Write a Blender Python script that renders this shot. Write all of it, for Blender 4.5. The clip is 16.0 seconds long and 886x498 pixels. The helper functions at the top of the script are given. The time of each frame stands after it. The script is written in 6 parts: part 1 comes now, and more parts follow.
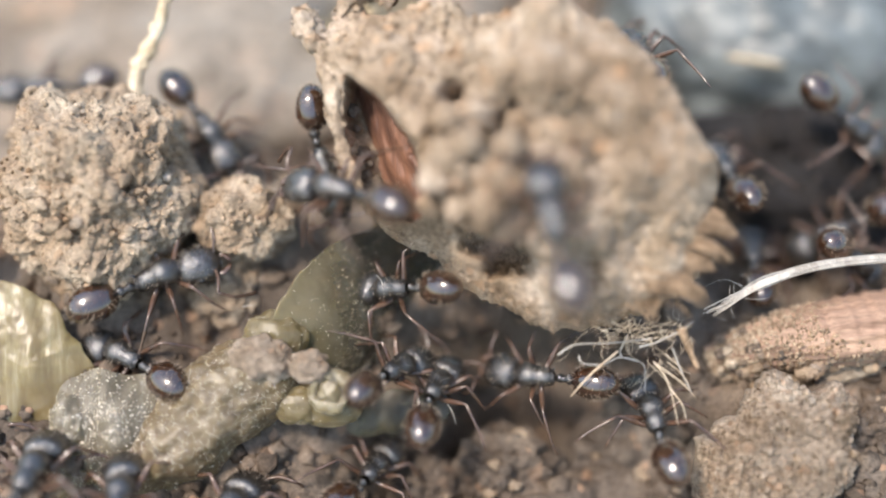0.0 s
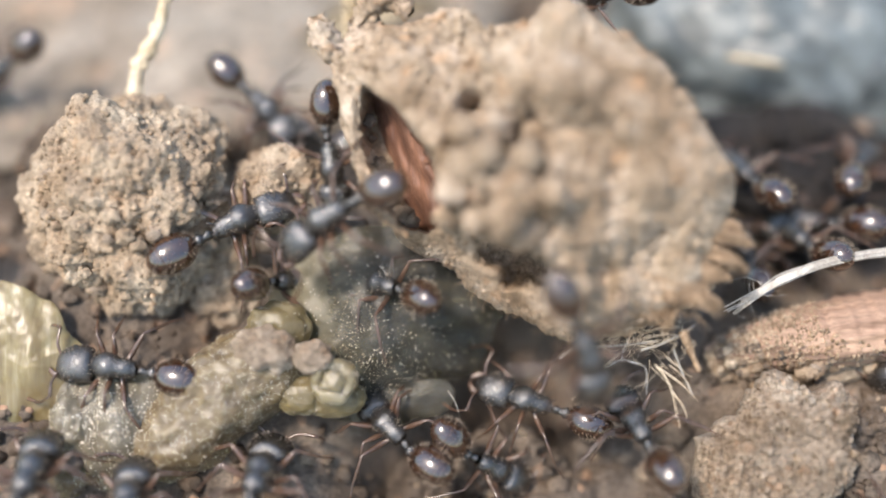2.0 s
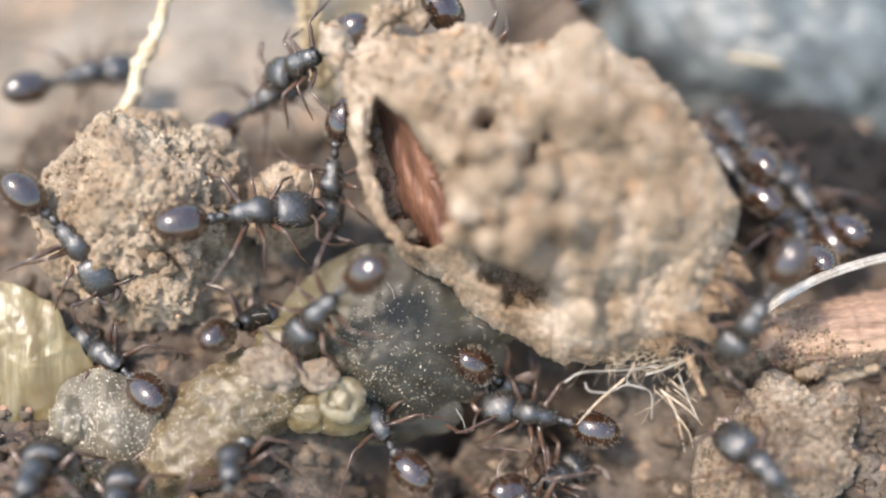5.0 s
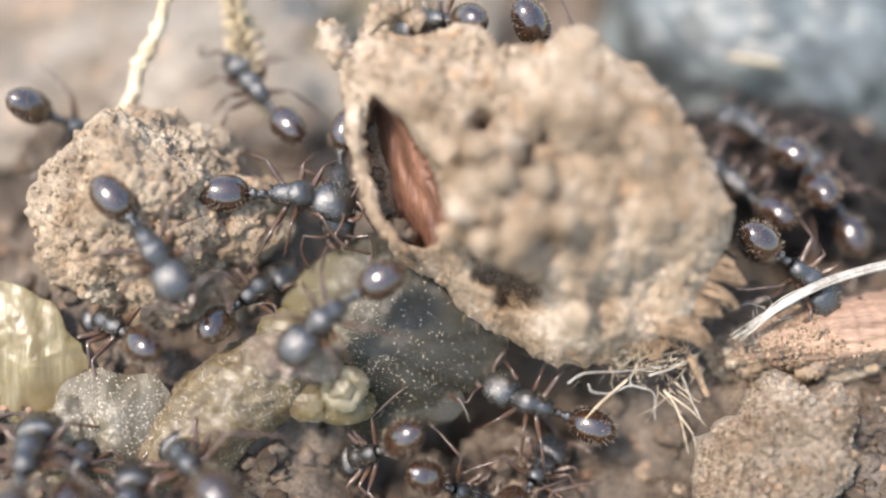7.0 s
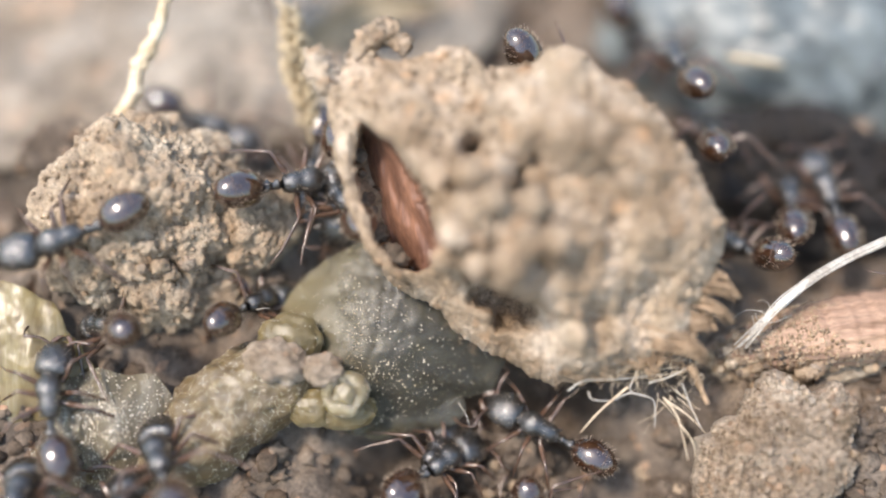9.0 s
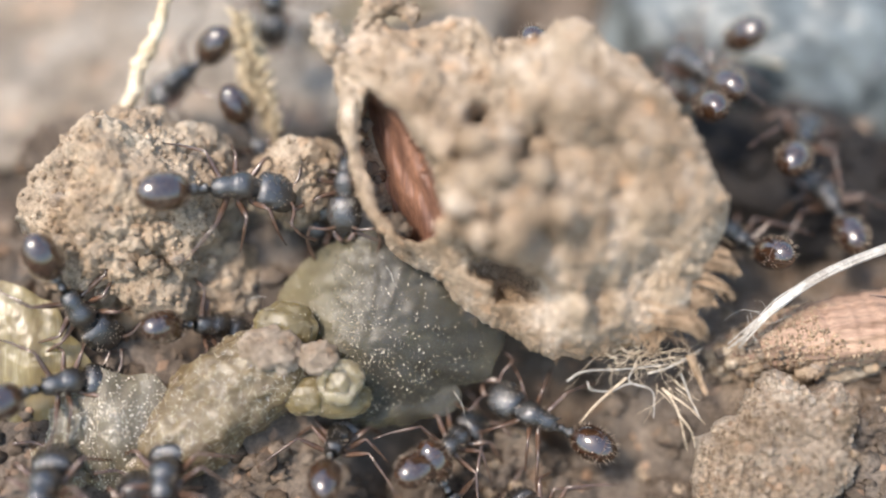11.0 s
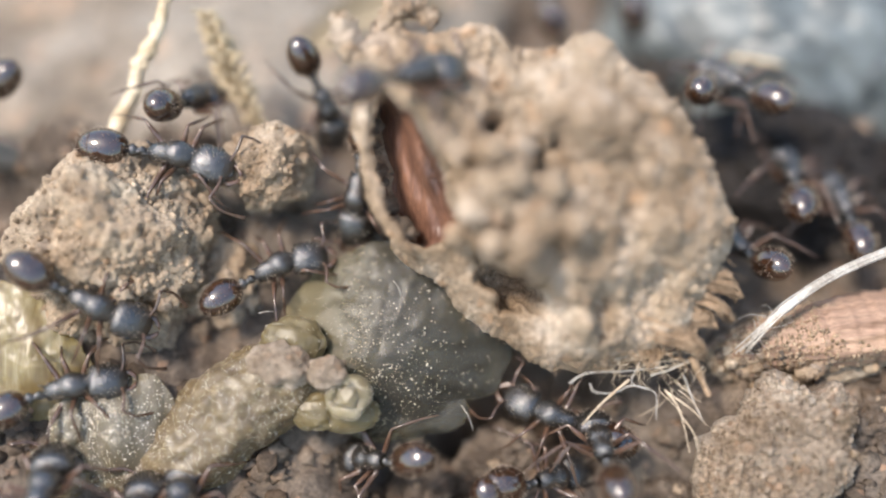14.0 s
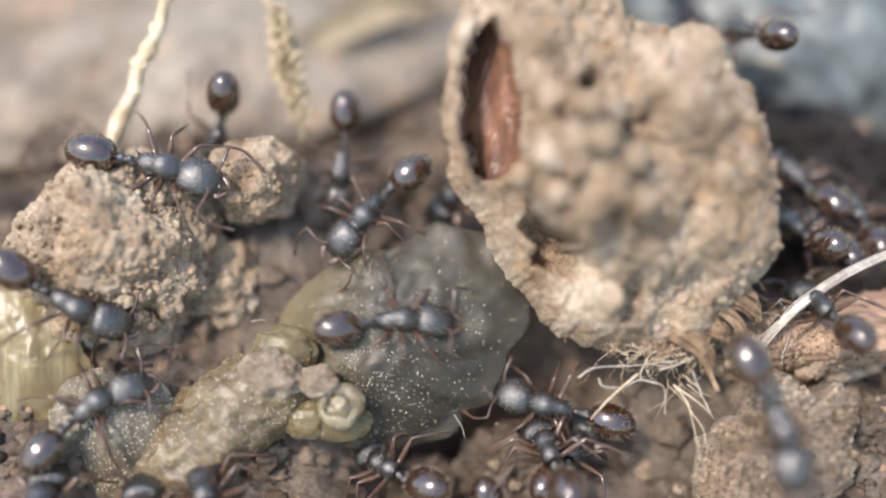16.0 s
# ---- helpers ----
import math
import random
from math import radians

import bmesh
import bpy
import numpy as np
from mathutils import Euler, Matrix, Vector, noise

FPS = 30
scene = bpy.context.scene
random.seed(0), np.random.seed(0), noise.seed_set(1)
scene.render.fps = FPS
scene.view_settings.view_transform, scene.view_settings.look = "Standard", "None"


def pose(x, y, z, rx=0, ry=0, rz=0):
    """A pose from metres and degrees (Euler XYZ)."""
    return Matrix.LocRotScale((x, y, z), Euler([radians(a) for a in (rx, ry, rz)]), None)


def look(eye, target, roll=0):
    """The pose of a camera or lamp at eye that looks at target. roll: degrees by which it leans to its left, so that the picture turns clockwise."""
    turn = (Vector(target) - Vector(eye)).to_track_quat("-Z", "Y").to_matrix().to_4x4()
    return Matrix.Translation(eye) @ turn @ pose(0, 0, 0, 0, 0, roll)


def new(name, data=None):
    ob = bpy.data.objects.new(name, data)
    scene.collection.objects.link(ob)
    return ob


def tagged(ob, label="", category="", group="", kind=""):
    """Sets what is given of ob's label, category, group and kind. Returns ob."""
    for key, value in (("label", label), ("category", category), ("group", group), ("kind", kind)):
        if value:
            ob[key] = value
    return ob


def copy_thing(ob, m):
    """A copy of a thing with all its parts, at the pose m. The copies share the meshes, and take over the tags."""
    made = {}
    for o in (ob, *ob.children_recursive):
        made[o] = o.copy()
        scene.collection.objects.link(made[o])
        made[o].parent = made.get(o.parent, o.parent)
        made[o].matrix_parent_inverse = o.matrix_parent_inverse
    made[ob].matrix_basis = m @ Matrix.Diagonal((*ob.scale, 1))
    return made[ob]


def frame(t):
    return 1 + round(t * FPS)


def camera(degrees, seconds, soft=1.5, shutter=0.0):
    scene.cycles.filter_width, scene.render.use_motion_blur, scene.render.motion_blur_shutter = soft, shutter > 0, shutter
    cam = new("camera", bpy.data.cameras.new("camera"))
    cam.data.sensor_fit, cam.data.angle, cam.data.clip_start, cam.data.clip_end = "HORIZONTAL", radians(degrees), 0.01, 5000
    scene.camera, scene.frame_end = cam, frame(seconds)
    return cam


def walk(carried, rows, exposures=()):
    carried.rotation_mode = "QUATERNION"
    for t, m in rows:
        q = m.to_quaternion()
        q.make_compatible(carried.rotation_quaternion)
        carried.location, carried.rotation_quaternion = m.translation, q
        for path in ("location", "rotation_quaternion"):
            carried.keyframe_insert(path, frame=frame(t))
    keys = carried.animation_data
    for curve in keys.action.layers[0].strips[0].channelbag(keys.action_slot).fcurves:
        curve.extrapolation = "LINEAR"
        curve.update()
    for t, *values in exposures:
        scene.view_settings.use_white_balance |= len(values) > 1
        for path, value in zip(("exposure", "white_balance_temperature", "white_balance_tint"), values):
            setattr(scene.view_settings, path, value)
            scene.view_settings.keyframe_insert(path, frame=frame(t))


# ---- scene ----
MM = 0.001

# The heap's near face leans 40 degrees: places on it are (u right, v up the face, w off the face), in millimetres.
FACE = pose(0, 0, 0, 40)


def at(u, v, w):
    return FACE @ Vector((u * MM, v * MM, w * MM))


def on_face(u, v, w, turn=0.0, rx=0.0, ry=0.0):
    """A pose at a place on the heap's face, turned in the face by so many degrees."""
    return FACE @ pose(u * MM, v * MM, w * MM) @ pose(0, 0, 0, 0, 0, turn) @ pose(0, 0, 0, rx, ry, 0)


# ---- camera ----
cam = camera(44.0, 16.0, soft=2.1, shutter=0.4)
EYE = at(0, 0, 34.65)
STAND = look(EYE, (0, 0, 0))
walk(cam, [(0.0, STAND), (16.0, STAND)], exposures=((0.0, 1.11), (2.5, 1.14), (4.0, 1.18), (6.5, 1.23), (8.0, 1.30), (9.0, 1.21), (11.5, 1.16), (13.0, 1.11), (16.0, 1.06)))
cam.data.dof.use_dof = True
cam.data.dof.focus_distance = 34.0 * MM
cam.data.dof.aperture_fstop = 12.0

# ---- light ----
SUN_TO = Vector((-0.39, -0.20, 0.89)).normalized()
sky_world = bpy.data.worlds.new("sky")
scene.world = sky_world
sky_world.use_nodes = True
wn = sky_world.node_tree
sky = wn.nodes.new("ShaderNodeTexSky")
sky.sky_type = "NISHITA"
sky.sun_disc = False
sky.dust_density = 2.0
sky.air_density = 1.6
sky.sun_elevation = math.asin(SUN_TO.z)
sky.sun_rotation = math.atan2(SUN_TO.x, SUN_TO.y)
wn.links.new(sky.outputs[0], wn.nodes["Background"].inputs[0])
wn.nodes["Background"].inputs[1].default_value = 0.15
sun_data = bpy.data.lights.new("sun", "SUN")
sun_data.energy = 2.2
sun_data.angle = radians(8.0)
sun_data.color = (1.0, 0.885, 0.78)
sun = new("sun", sun_data)
sun.matrix_world = look(SUN_TO, (0, 0, 0))


# ---- materials ----
def material(name, rough=0.8, metal=0.0):
    m = bpy.data.materials.new(name)
    m.use_nodes = True
    b = m.node_tree.nodes["Principled BSDF"]
    b.inputs["Roughness"].default_value = rough
    b.inputs["Metallic"].default_value = metal
    return m, m.node_tree, b


def noise_node(nt, coord, scale, detail=6.0, rough=0.6):
    n = nt.nodes.new("ShaderNodeTexNoise")
    n.inputs["Scale"].default_value = scale
    n.inputs["Detail"].default_value = detail
    n.inputs["Roughness"].default_value = rough
    nt.links.new(coord, n.inputs["Vector"])
    return n


def ramp_node(nt, source, stops):
    r = nt.nodes.new("ShaderNodeValToRGB")
    els = r.color_ramp.elements
    while len(els) < len(stops):
        els.new(0.5)
    for e, (p, c) in zip(els, stops):
        e.position, e.color = p, (*c, 1)
    nt.links.new(source, r.inputs[0])
    return r


def mix_node(nt, fac, a, b, mode="MIX"):
    m = nt.nodes.new("ShaderNodeMix")
    m.data_type, m.blend_type = "RGBA", mode
    for sock, val in ((m.inputs[0], fac), (m.inputs[6], a), (m.inputs[7], b)):
        if isinstance(val, bpy.types.NodeSocket):
            nt.links.new(val, sock)
        elif isinstance(val, (int, float)):
            sock.default_value = val
        else:
            sock.default_value = (*val, 1)
    return m.outputs[2]


def bump_node(nt, b, height, strength, distance):
    n = nt.nodes.new("ShaderNodeBump")
    n.inputs["Strength"].default_value = strength
    n.inputs["Distance"].default_value = distance * MM
    nt.links.new(height, n.inputs["Height"])
    nt.links.new(n.outputs[0], b.inputs["Normal"])
    return n


def earth(name, dark, mid, light, grain=9000.0, patch=900.0, bump=0.05, speck=(0.55, 0.33, 0.2), loose=False):
    """Dry soil: grains, patches of two tints and odd coloured grains."""
    m, nt, b = material(name, 0.92)
    co = nt.nodes.new("ShaderNodeTexCoord").outputs["Object"]
    big = noise_node(nt, co, patch, 5)
    fine = noise_node(nt, co, grain, 4, 0.7)
    c1 = ramp_node(nt, big.outputs[0], [(0.3, dark), (0.5, mid), (0.7, light)]).outputs[0]
    c2 = ramp_node(nt, fine.outputs[0], [(0.3, (0.55, 0.53, 0.5)), (0.5, (0.95, 0.95, 0.95)), (0.72, (1.35, 1.32, 1.28))]).outputs[0]
    col = mix_node(nt, 1.0, c1, c2, "MULTIPLY")
    blot = noise_node(nt, co, patch * 0.38, 3)
    tone = ramp_node(nt, blot.outputs[0], [(0.36, (0.82, 0.77, 0.71)), (0.5, (1.0, 1.0, 1.0)), (0.66, (1.06, 1.1, 1.13))]).outputs[0]
    col = mix_node(nt, 1.0, col, tone, "MULTIPLY")
    v = nt.nodes.new("ShaderNodeTexVoronoi")
    v.inputs["Scale"].default_value = grain * 0.45
    nt.links.new(co, v.inputs["Vector"])
    sel = ramp_node(nt, v.outputs["Color"], [(0.80, (0, 0, 0)), (0.9, (1, 1, 1))]).outputs[0]
    col = mix_node(nt, mix_node(nt, 1.0, sel, (0.33, 0.33, 0.33), "MULTIPLY"), col, speck)
    if loose:
        each = nt.nodes.new("ShaderNodeNewGeometry").outputs["Random Per Island"]
        col = mix_node(nt, 1.0, col, ramp_node(nt, each, [(0.0, (0.6, 0.55, 0.5)), (0.5, (1.0, 0.98, 0.95)), (1.0, (1.35, 1.33, 1.3))]).outputs[0], "MULTIPLY")
    nt.links.new(col, b.inputs["Base Color"])
    bump_node(nt, b, fine.outputs[0], 0.9, bump)
    b.inputs["Specular IOR Level"].default_value = 0.2
    return m


SOIL = earth("soil", (0.068, 0.054, 0.043), (0.128, 0.102, 0.081), (0.215, 0.172, 0.134), 7000, 500)
# near-black soil: the shade below the stone is put into this colour
SHADE_SOIL = earth("shade_soil", (0.013, 0.011, 0.011), (0.022, 0.020, 0.019), (0.037, 0.033, 0.031), 6000, 600, 0.05, (0.060, 0.045, 0.036))
DUST = earth("dust", (0.155, 0.13, 0.104), (0.255, 0.215, 0.172), (0.345, 0.296, 0.24), 2400, 520, 0.25)
CRUST = earth("crust", (0.216, 0.161, 0.110), (0.338, 0.262, 0.188), (0.508, 0.416, 0.328), 6500, 800, 0.08, (0.576, 0.334, 0.176))
CLAY = earth("clay", (0.234, 0.175, 0.122), (0.362, 0.281, 0.200), (0.488, 0.394, 0.292), 7000, 800, 0.13, (0.490, 0.310, 0.176))
DUST_GRAIN = earth("dust_grain", (0.36, 0.32, 0.25), (0.52, 0.47, 0.39), (0.68, 0.63, 0.54), 9000, 9000, 0.0, (0.7, 0.6, 0.45), loose=True)
GREY_CLAY = earth("grey_clay", (0.242, 0.193, 0.143), (0.363, 0.292, 0.226), (0.462, 0.385, 0.303), 9000, 900, 0.2)

CRUST_GRIT = earth("crust_grit", (0.216, 0.161, 0.110), (0.338, 0.262, 0.188), (0.508, 0.416, 0.328), 6500, 800, 0.08, (0.576, 0.334, 0.176), loose=True)
CLAY_GRIT = earth("clay_grit", (0.234, 0.175, 0.122), (0.362, 0.281, 0.200), (0.488, 0.394, 0.292), 7000, 800, 0.13, (0.490, 0.310, 0.176), loose=True)
GREY_GRIT = earth("grey_grit", (0.242, 0.193, 0.143), (0.363, 0.292, 0.226), (0.462, 0.385, 0.303), 9000, 900, 0.2, loose=True)
SOIL_GRIT = earth("soil_grit", (0.068, 0.054, 0.043), (0.128, 0.102, 0.081), (0.215, 0.172, 0.134), 7000, 500, loose=True)


def flesh(name, tints, rough, through_light, dust, grain=3500.0, speck=8000.0, relief=0.05, thick_tint=None, stretch=1.0, turn=0.0, clear=0.0):
    """Moist plant tissue: lets light in, with pale dust grains stuck to it."""
    m, nt, b = material(name, rough)
    co = nt.nodes.new("ShaderNodeTexCoord").outputs["Object"]
    long = nt.nodes.new("ShaderNodeMapping")
    long.inputs["Scale"].default_value = (1.0, stretch, 1.0) if not turn else (stretch, 1.0, 1.0)
    long.inputs["Rotation"].default_value = (0, 0, radians(turn))
    nt.links.new(co, long.inputs["Vector"])
    big = noise_node(nt, long.outputs[0], 420 if stretch == 1 else 3200, 5)
    col = ramp_node(nt, big.outputs[0], [(0.3, tints[0]), (0.52, tints[1]), (0.72, tints[2])]).outputs[0]
    if stretch != 1:
        blot = ramp_node(nt, noise_node(nt, co, 520, 3).outputs[0], [(0.42, (0, 0, 0)), (0.62, (0.75, 0.75, 0.75))]).outputs[0]
        col = mix_node(nt, blot, col, tuple(1.25 * c for c in tints[0]))
    if thick_tint:
        # the tissue is thicker and yellower towards the stalk
        sep = nt.nodes.new("ShaderNodeSeparateXYZ")
        nt.links.new(co, sep.inputs[0])
        span = nt.nodes.new("ShaderNodeMapRange")
        span.inputs[1].default_value, span.inputs[2].default_value = 0.3 * MM, -2.6 * MM
        nt.links.new(sep.outputs[0], span.inputs[0])
        col = mix_node(nt, span.outputs[0], col, thick_tint)
    fine = noise_node(nt, co, grain, 3, 0.6)
    v = nt.nodes.new("ShaderNodeTexVoronoi")
    v.inputs["Scale"].default_value = speck
    nt.links.new(co, v.inputs["Vector"])
    near = ramp_node(nt, v.outputs["Distance"], [(0.22, (1, 1, 1)), (0.36, (0, 0, 0))]).outputs[0]
    pick = ramp_node(nt, v.outputs["Color"], [(0.62 - dust, (0, 0, 0)), (0.66 - dust, (1, 1, 1))]).outputs[0]
    grains = mix_node(nt, 1.0, near, pick, "MULTIPLY")
    nt.links.new(mix_node(nt, grains, col, (0.74, 0.69, 0.57)), b.inputs["Base Color"])
    b.inputs["Subsurface Weight"].default_value = through_light
    b.inputs["Subsurface Radius"].default_value = (1.0, 0.9, 0.55)
    b.inputs["Subsurface Scale"].default_value = 0.6 * MM
    add = nt.nodes.new("ShaderNodeMath")
    add.operation = "ADD"
    nt.links.new(fine.outputs[0] if stretch == 1 else big.outputs[0], add.inputs[0])
    nt.links.new(grains, add.inputs[1])
    bump_node(nt, b, add.outputs[0], 0.8, relief)
    if clear:
        # a film so thin that what lies behind shows through, but for the stuck grains
        film = nt.nodes.new("ShaderNodeMixShader")
        bare = nt.nodes.new("ShaderNodeMath")
        bare.operation = "MULTIPLY_ADD"
        bare.inputs[1].default_value, bare.inputs[2].default_value = -clear, clear
        nt.links.new(grains, bare.inputs[0])
        nt.links.new(bare.outputs[0], film.inputs[0])
        nt.links.new(b.outputs[0], film.inputs[1])
        nt.links.new(nt.nodes.new("ShaderNodeBsdfTransparent").outputs[0], film.inputs[2])
        nt.links.new(film.outputs[0], nt.nodes["Material Output"].inputs[0])
    return m


PULP = flesh("pulp", ((0.090, 0.063, 0.032), (0.158, 0.119, 0.067), (0.253, 0.205, 0.135)), 0.45, 0.7, -0.02, 9000, 15000, 0.022, None, 0.2, -40)
MEMBRANE = flesh("membrane", ((0.042, 0.038, 0.029), (0.074, 0.067, 0.049), (0.13, 0.118, 0.082)), 0.45, 0.3, -0.5, 2500, 14000, 0.02, (0.18, 0.15, 0.08), 0.22, 25, clear=0.36)
LEAF = flesh("leaf", ((0.135, 0.097, 0.042), (0.222, 0.18, 0.088), (0.36, 0.32, 0.215)), 0.35, 0.75, -0.5, 4500, 16000, 0.025, None, 0.11)

FAN = flesh("fibrous_skin", ((0.085, 0.07, 0.045), (0.155, 0.132, 0.092), (0.28, 0.255, 0.20)), 0.46, 0.5, -0.06, 4500, 14000, 0.07, None, 0.14)

AMBER = flesh("amber_tissue", ((0.095, 0.072, 0.032), (0.165, 0.13, 0.065), (0.26, 0.22, 0.14)), 0.42, 0.85, -0.5, 5000, 16000, 0.02)
BUD = flesh("bud_tissue", ((0.14, 0.112, 0.065), (0.21, 0.178, 0.112), (0.31, 0.275, 0.19)), 0.36, 0.8, -0.5, 6000, 16000, 0.03)


def shell(name, colour, rough, rough_bump, tint=(0, 0, 0), ior=1.55, wax=0.0):
    m, nt, b = material(name, rough)
    co = nt.nodes.new("ShaderNodeTexCoord").outputs["Object"]
    b.inputs["IOR"].default_value = ior
    b.inputs["Specular IOR Level"].default_value = 0.75 if rough_bump else 0.55
    b.inputs["Coat Weight"].default_value = wax
    b.inputs["Coat IOR"].default_value = 1.8
    b.inputs["Coat Roughness"].default_value = 0.05 if not rough_bump else 0.2
    n = noise_node(nt, co, 2600, 3)
    nt.links.new(ramp_node(nt, n.outputs[0], [(0.35, colour), (0.7, tuple(c + t for c, t in zip(colour, tint)))]).outputs[0], b.inputs["Base Color"])
    if rough_bump:
        # fine wrinkles that run along the body
        along = nt.nodes.new("ShaderNodeMapping")
        along.inputs["Scale"].default_value = (0.5, 1.0, 1.0)
        nt.links.new(co, along.inputs["Vector"])
        f = noise_node(nt, along.outputs[0], 15000, 4)
        bump_node(nt, b, f.outputs[0], 1.0, rough_bump)
    return m


GASTER = shell("gaster_shell", (0.015, 0.007, 0.004), 0.15, 0.0, (0.034, 0.012, 0.003), 1.75, 0.45)
BODY = shell("body_shell", (0.009, 0.008, 0.007), 0.24, 0.042, (0.016, 0.012, 0.009), 1.72, 0.1)
LIMB = shell("limb_shell", (0.045, 0.026, 0.018), 0.24, 0.0, (0.085, 0.048, 0.030), 1.7)
EYE_BLACK = shell("eye_shell", (0.006, 0.006, 0.007), 0.2, 0.0)
HAIR = shell("hair", (0.34, 0.27, 0.2), 0.4, 0.0)


def fibrous(name, a, b_col, scale, rough=0.6, stretch=1.0, rise=1.0):
    m, nt, b = material(name, rough)
    co = nt.nodes.new("ShaderNodeTexCoord").outputs["Object"]
    if stretch != 1.0 or rise != 1.0:
        along = nt.nodes.new("ShaderNodeMapping")
        along.inputs["Scale"].default_value = (stretch, rise, 1.0)
        nt.links.new(co, along.inputs["Vector"])
        co = along.outputs[0]
    n = noise_node(nt, co, scale, 5)
    w = noise_node(nt, co, scale * 6, 3)
    c = ramp_node(nt, n.outputs[0], [(0.35, a), (0.68, b_col)]).outputs[0]
    s = ramp_node(nt, w.outputs[0], [(0.3, (0.7, 0.7, 0.7)), (0.65, (1.1, 1.1, 1.1))]).outputs[0]
    nt.links.new(mix_node(nt, 1.0, c, s, "MULTIPLY"), b.inputs["Base Color"])
    bump_node(nt, b, w.outputs[0], 0.6, 0.03)
    return m


TWIG = fibrous("twig_bark", (0.46, 0.34, 0.20), (0.76, 0.66, 0.49), 1800)
ROOT = fibrous("root_fibre", (0.50, 0.375, 0.245), (0.76, 0.63, 0.46), 1500, 0.55)
PALE = fibrous("pale_fibre", (0.32, 0.285, 0.24), (0.58, 0.54, 0.48), 1900, 0.4)
FRAY = fibrous("frayed_husk", (0.17, 0.11, 0.062), (0.42, 0.29, 0.18), 2300, 0.7)
WOOD = fibrous("wood", (0.21, 0.122, 0.08), (0.45, 0.298, 0.205), 1900, 0.65, 0.07)
LINING = fibrous("husk_lining", (0.128, 0.065, 0.045), (0.289, 0.146, 0.090), 2200, 0.45, 1.0, 0.1)
STRAW = fibrous("straw", (0.40, 0.31, 0.19), (0.58, 0.47, 0.31), 1500)
DRY_LEAF = fibrous("dry_leaf", (0.20, 0.16, 0.10), (0.36, 0.29, 0.19), 1500)
STONE = fibrous("blue_stone", (0.055, 0.061, 0.059), (0.195, 0.218, 0.215), 560, 0.4)


# ---- meshes ----
def mesh_object(name, verts, faces, mat, parent=None, label="", smooth=True):
    """One mesh object from millimetre corners."""
    me = bpy.data.meshes.new(name)
    me.from_pydata((np.asarray(verts, float) * MM).tolist(), [], [list(map(int, f)) for f in faces])
    me.materials.append(mat)
    if smooth:
        me.polygons.foreach_set("use_smooth", [True] * len(me.polygons))
    me.update()
    ob = new(name, me)
    ob.parent = parent
    return tagged(ob, label)


def fractal(p, scale, octaves=4, seed=0.0, gain=0.5):
    """Layered noise at a millimetre point, about -1 to 1."""
    v = Vector((p[0] * scale + seed, p[1] * scale - seed, p[2] * scale + 0.37 * seed))
    total, amp = 0.0, 1.0
    for _ in range(octaves):
        total += amp * noise.noise(v)
        v = v * 2.07 + Vector((3.1, 1.7, 9.2))
        amp *= gain
    return total


def tube(points, radii, sides=8, caps=True, squash=1.0):
    """A round strand through the points, in millimetres: corners and faces."""
    pts = [Vector(p) for p in points]
    verts, faces = [], []
    side = None
    for i, p in enumerate(pts):
        d = (pts[min(i + 1, len(pts) - 1)] - pts[max(i - 1, 0)]).normalized()
        if side is None:
            side = d.cross(Vector((0.13, 0.31, 0.94))).normalized()
        side = (side - d * side.dot(d)).normalized()
        up = d.cross(side)
        for k in range(sides):
            a = 2 * math.pi * k / sides
            verts.append(p + (side * math.cos(a) + up * math.sin(a) * squash) * radii[i])
    for i in range(len(pts) - 1):
        for k in range(sides):
            faces.append((i * sides + k, i * sides + (k + 1) % sides, (i + 1) * sides + (k + 1) % sides, (i + 1) * sides + k))
    if caps:
        faces.append(tuple(range(sides))[::-1])
        faces.append(tuple(range((len(pts) - 1) * sides, len(pts) * sides)))
    return verts, faces


def smooth_line(points, steps=6):
    """A rounded line through a few points."""
    p = [Vector(q) for q in points]
    p = [p[0] * 2 - p[1]] + p + [p[-1] * 2 - p[-2]]
    out = []
    for i in range(1, len(p) - 2):
        for s in range(steps):
            t = s / steps
            a, b, c, d = p[i - 1], p[i], p[i + 1], p[i + 2]
            out.append(0.5 * (2 * b + (c - a) * t + (2 * a - 5 * b + 4 * c - d) * t * t + (3 * b - a - 3 * c + d) * t ** 3))
    out.append(p[-2])
    return out


def merged(pieces):
    verts, faces = [], []
    for v, f in pieces:
        n = len(verts)
        verts += list(v)
        faces += [tuple(i + n for i in q) for q in f]
    return verts, faces


def ball(level):
    bm = bmesh.new()
    bmesh.ops.create_icosphere(bm, subdivisions=level, radius=1.0)
    v = [tuple(x.co) for x in bm.verts]
    f = [tuple(x.index for x in q.verts) for q in bm.faces]
    bm.free()
    return v, f


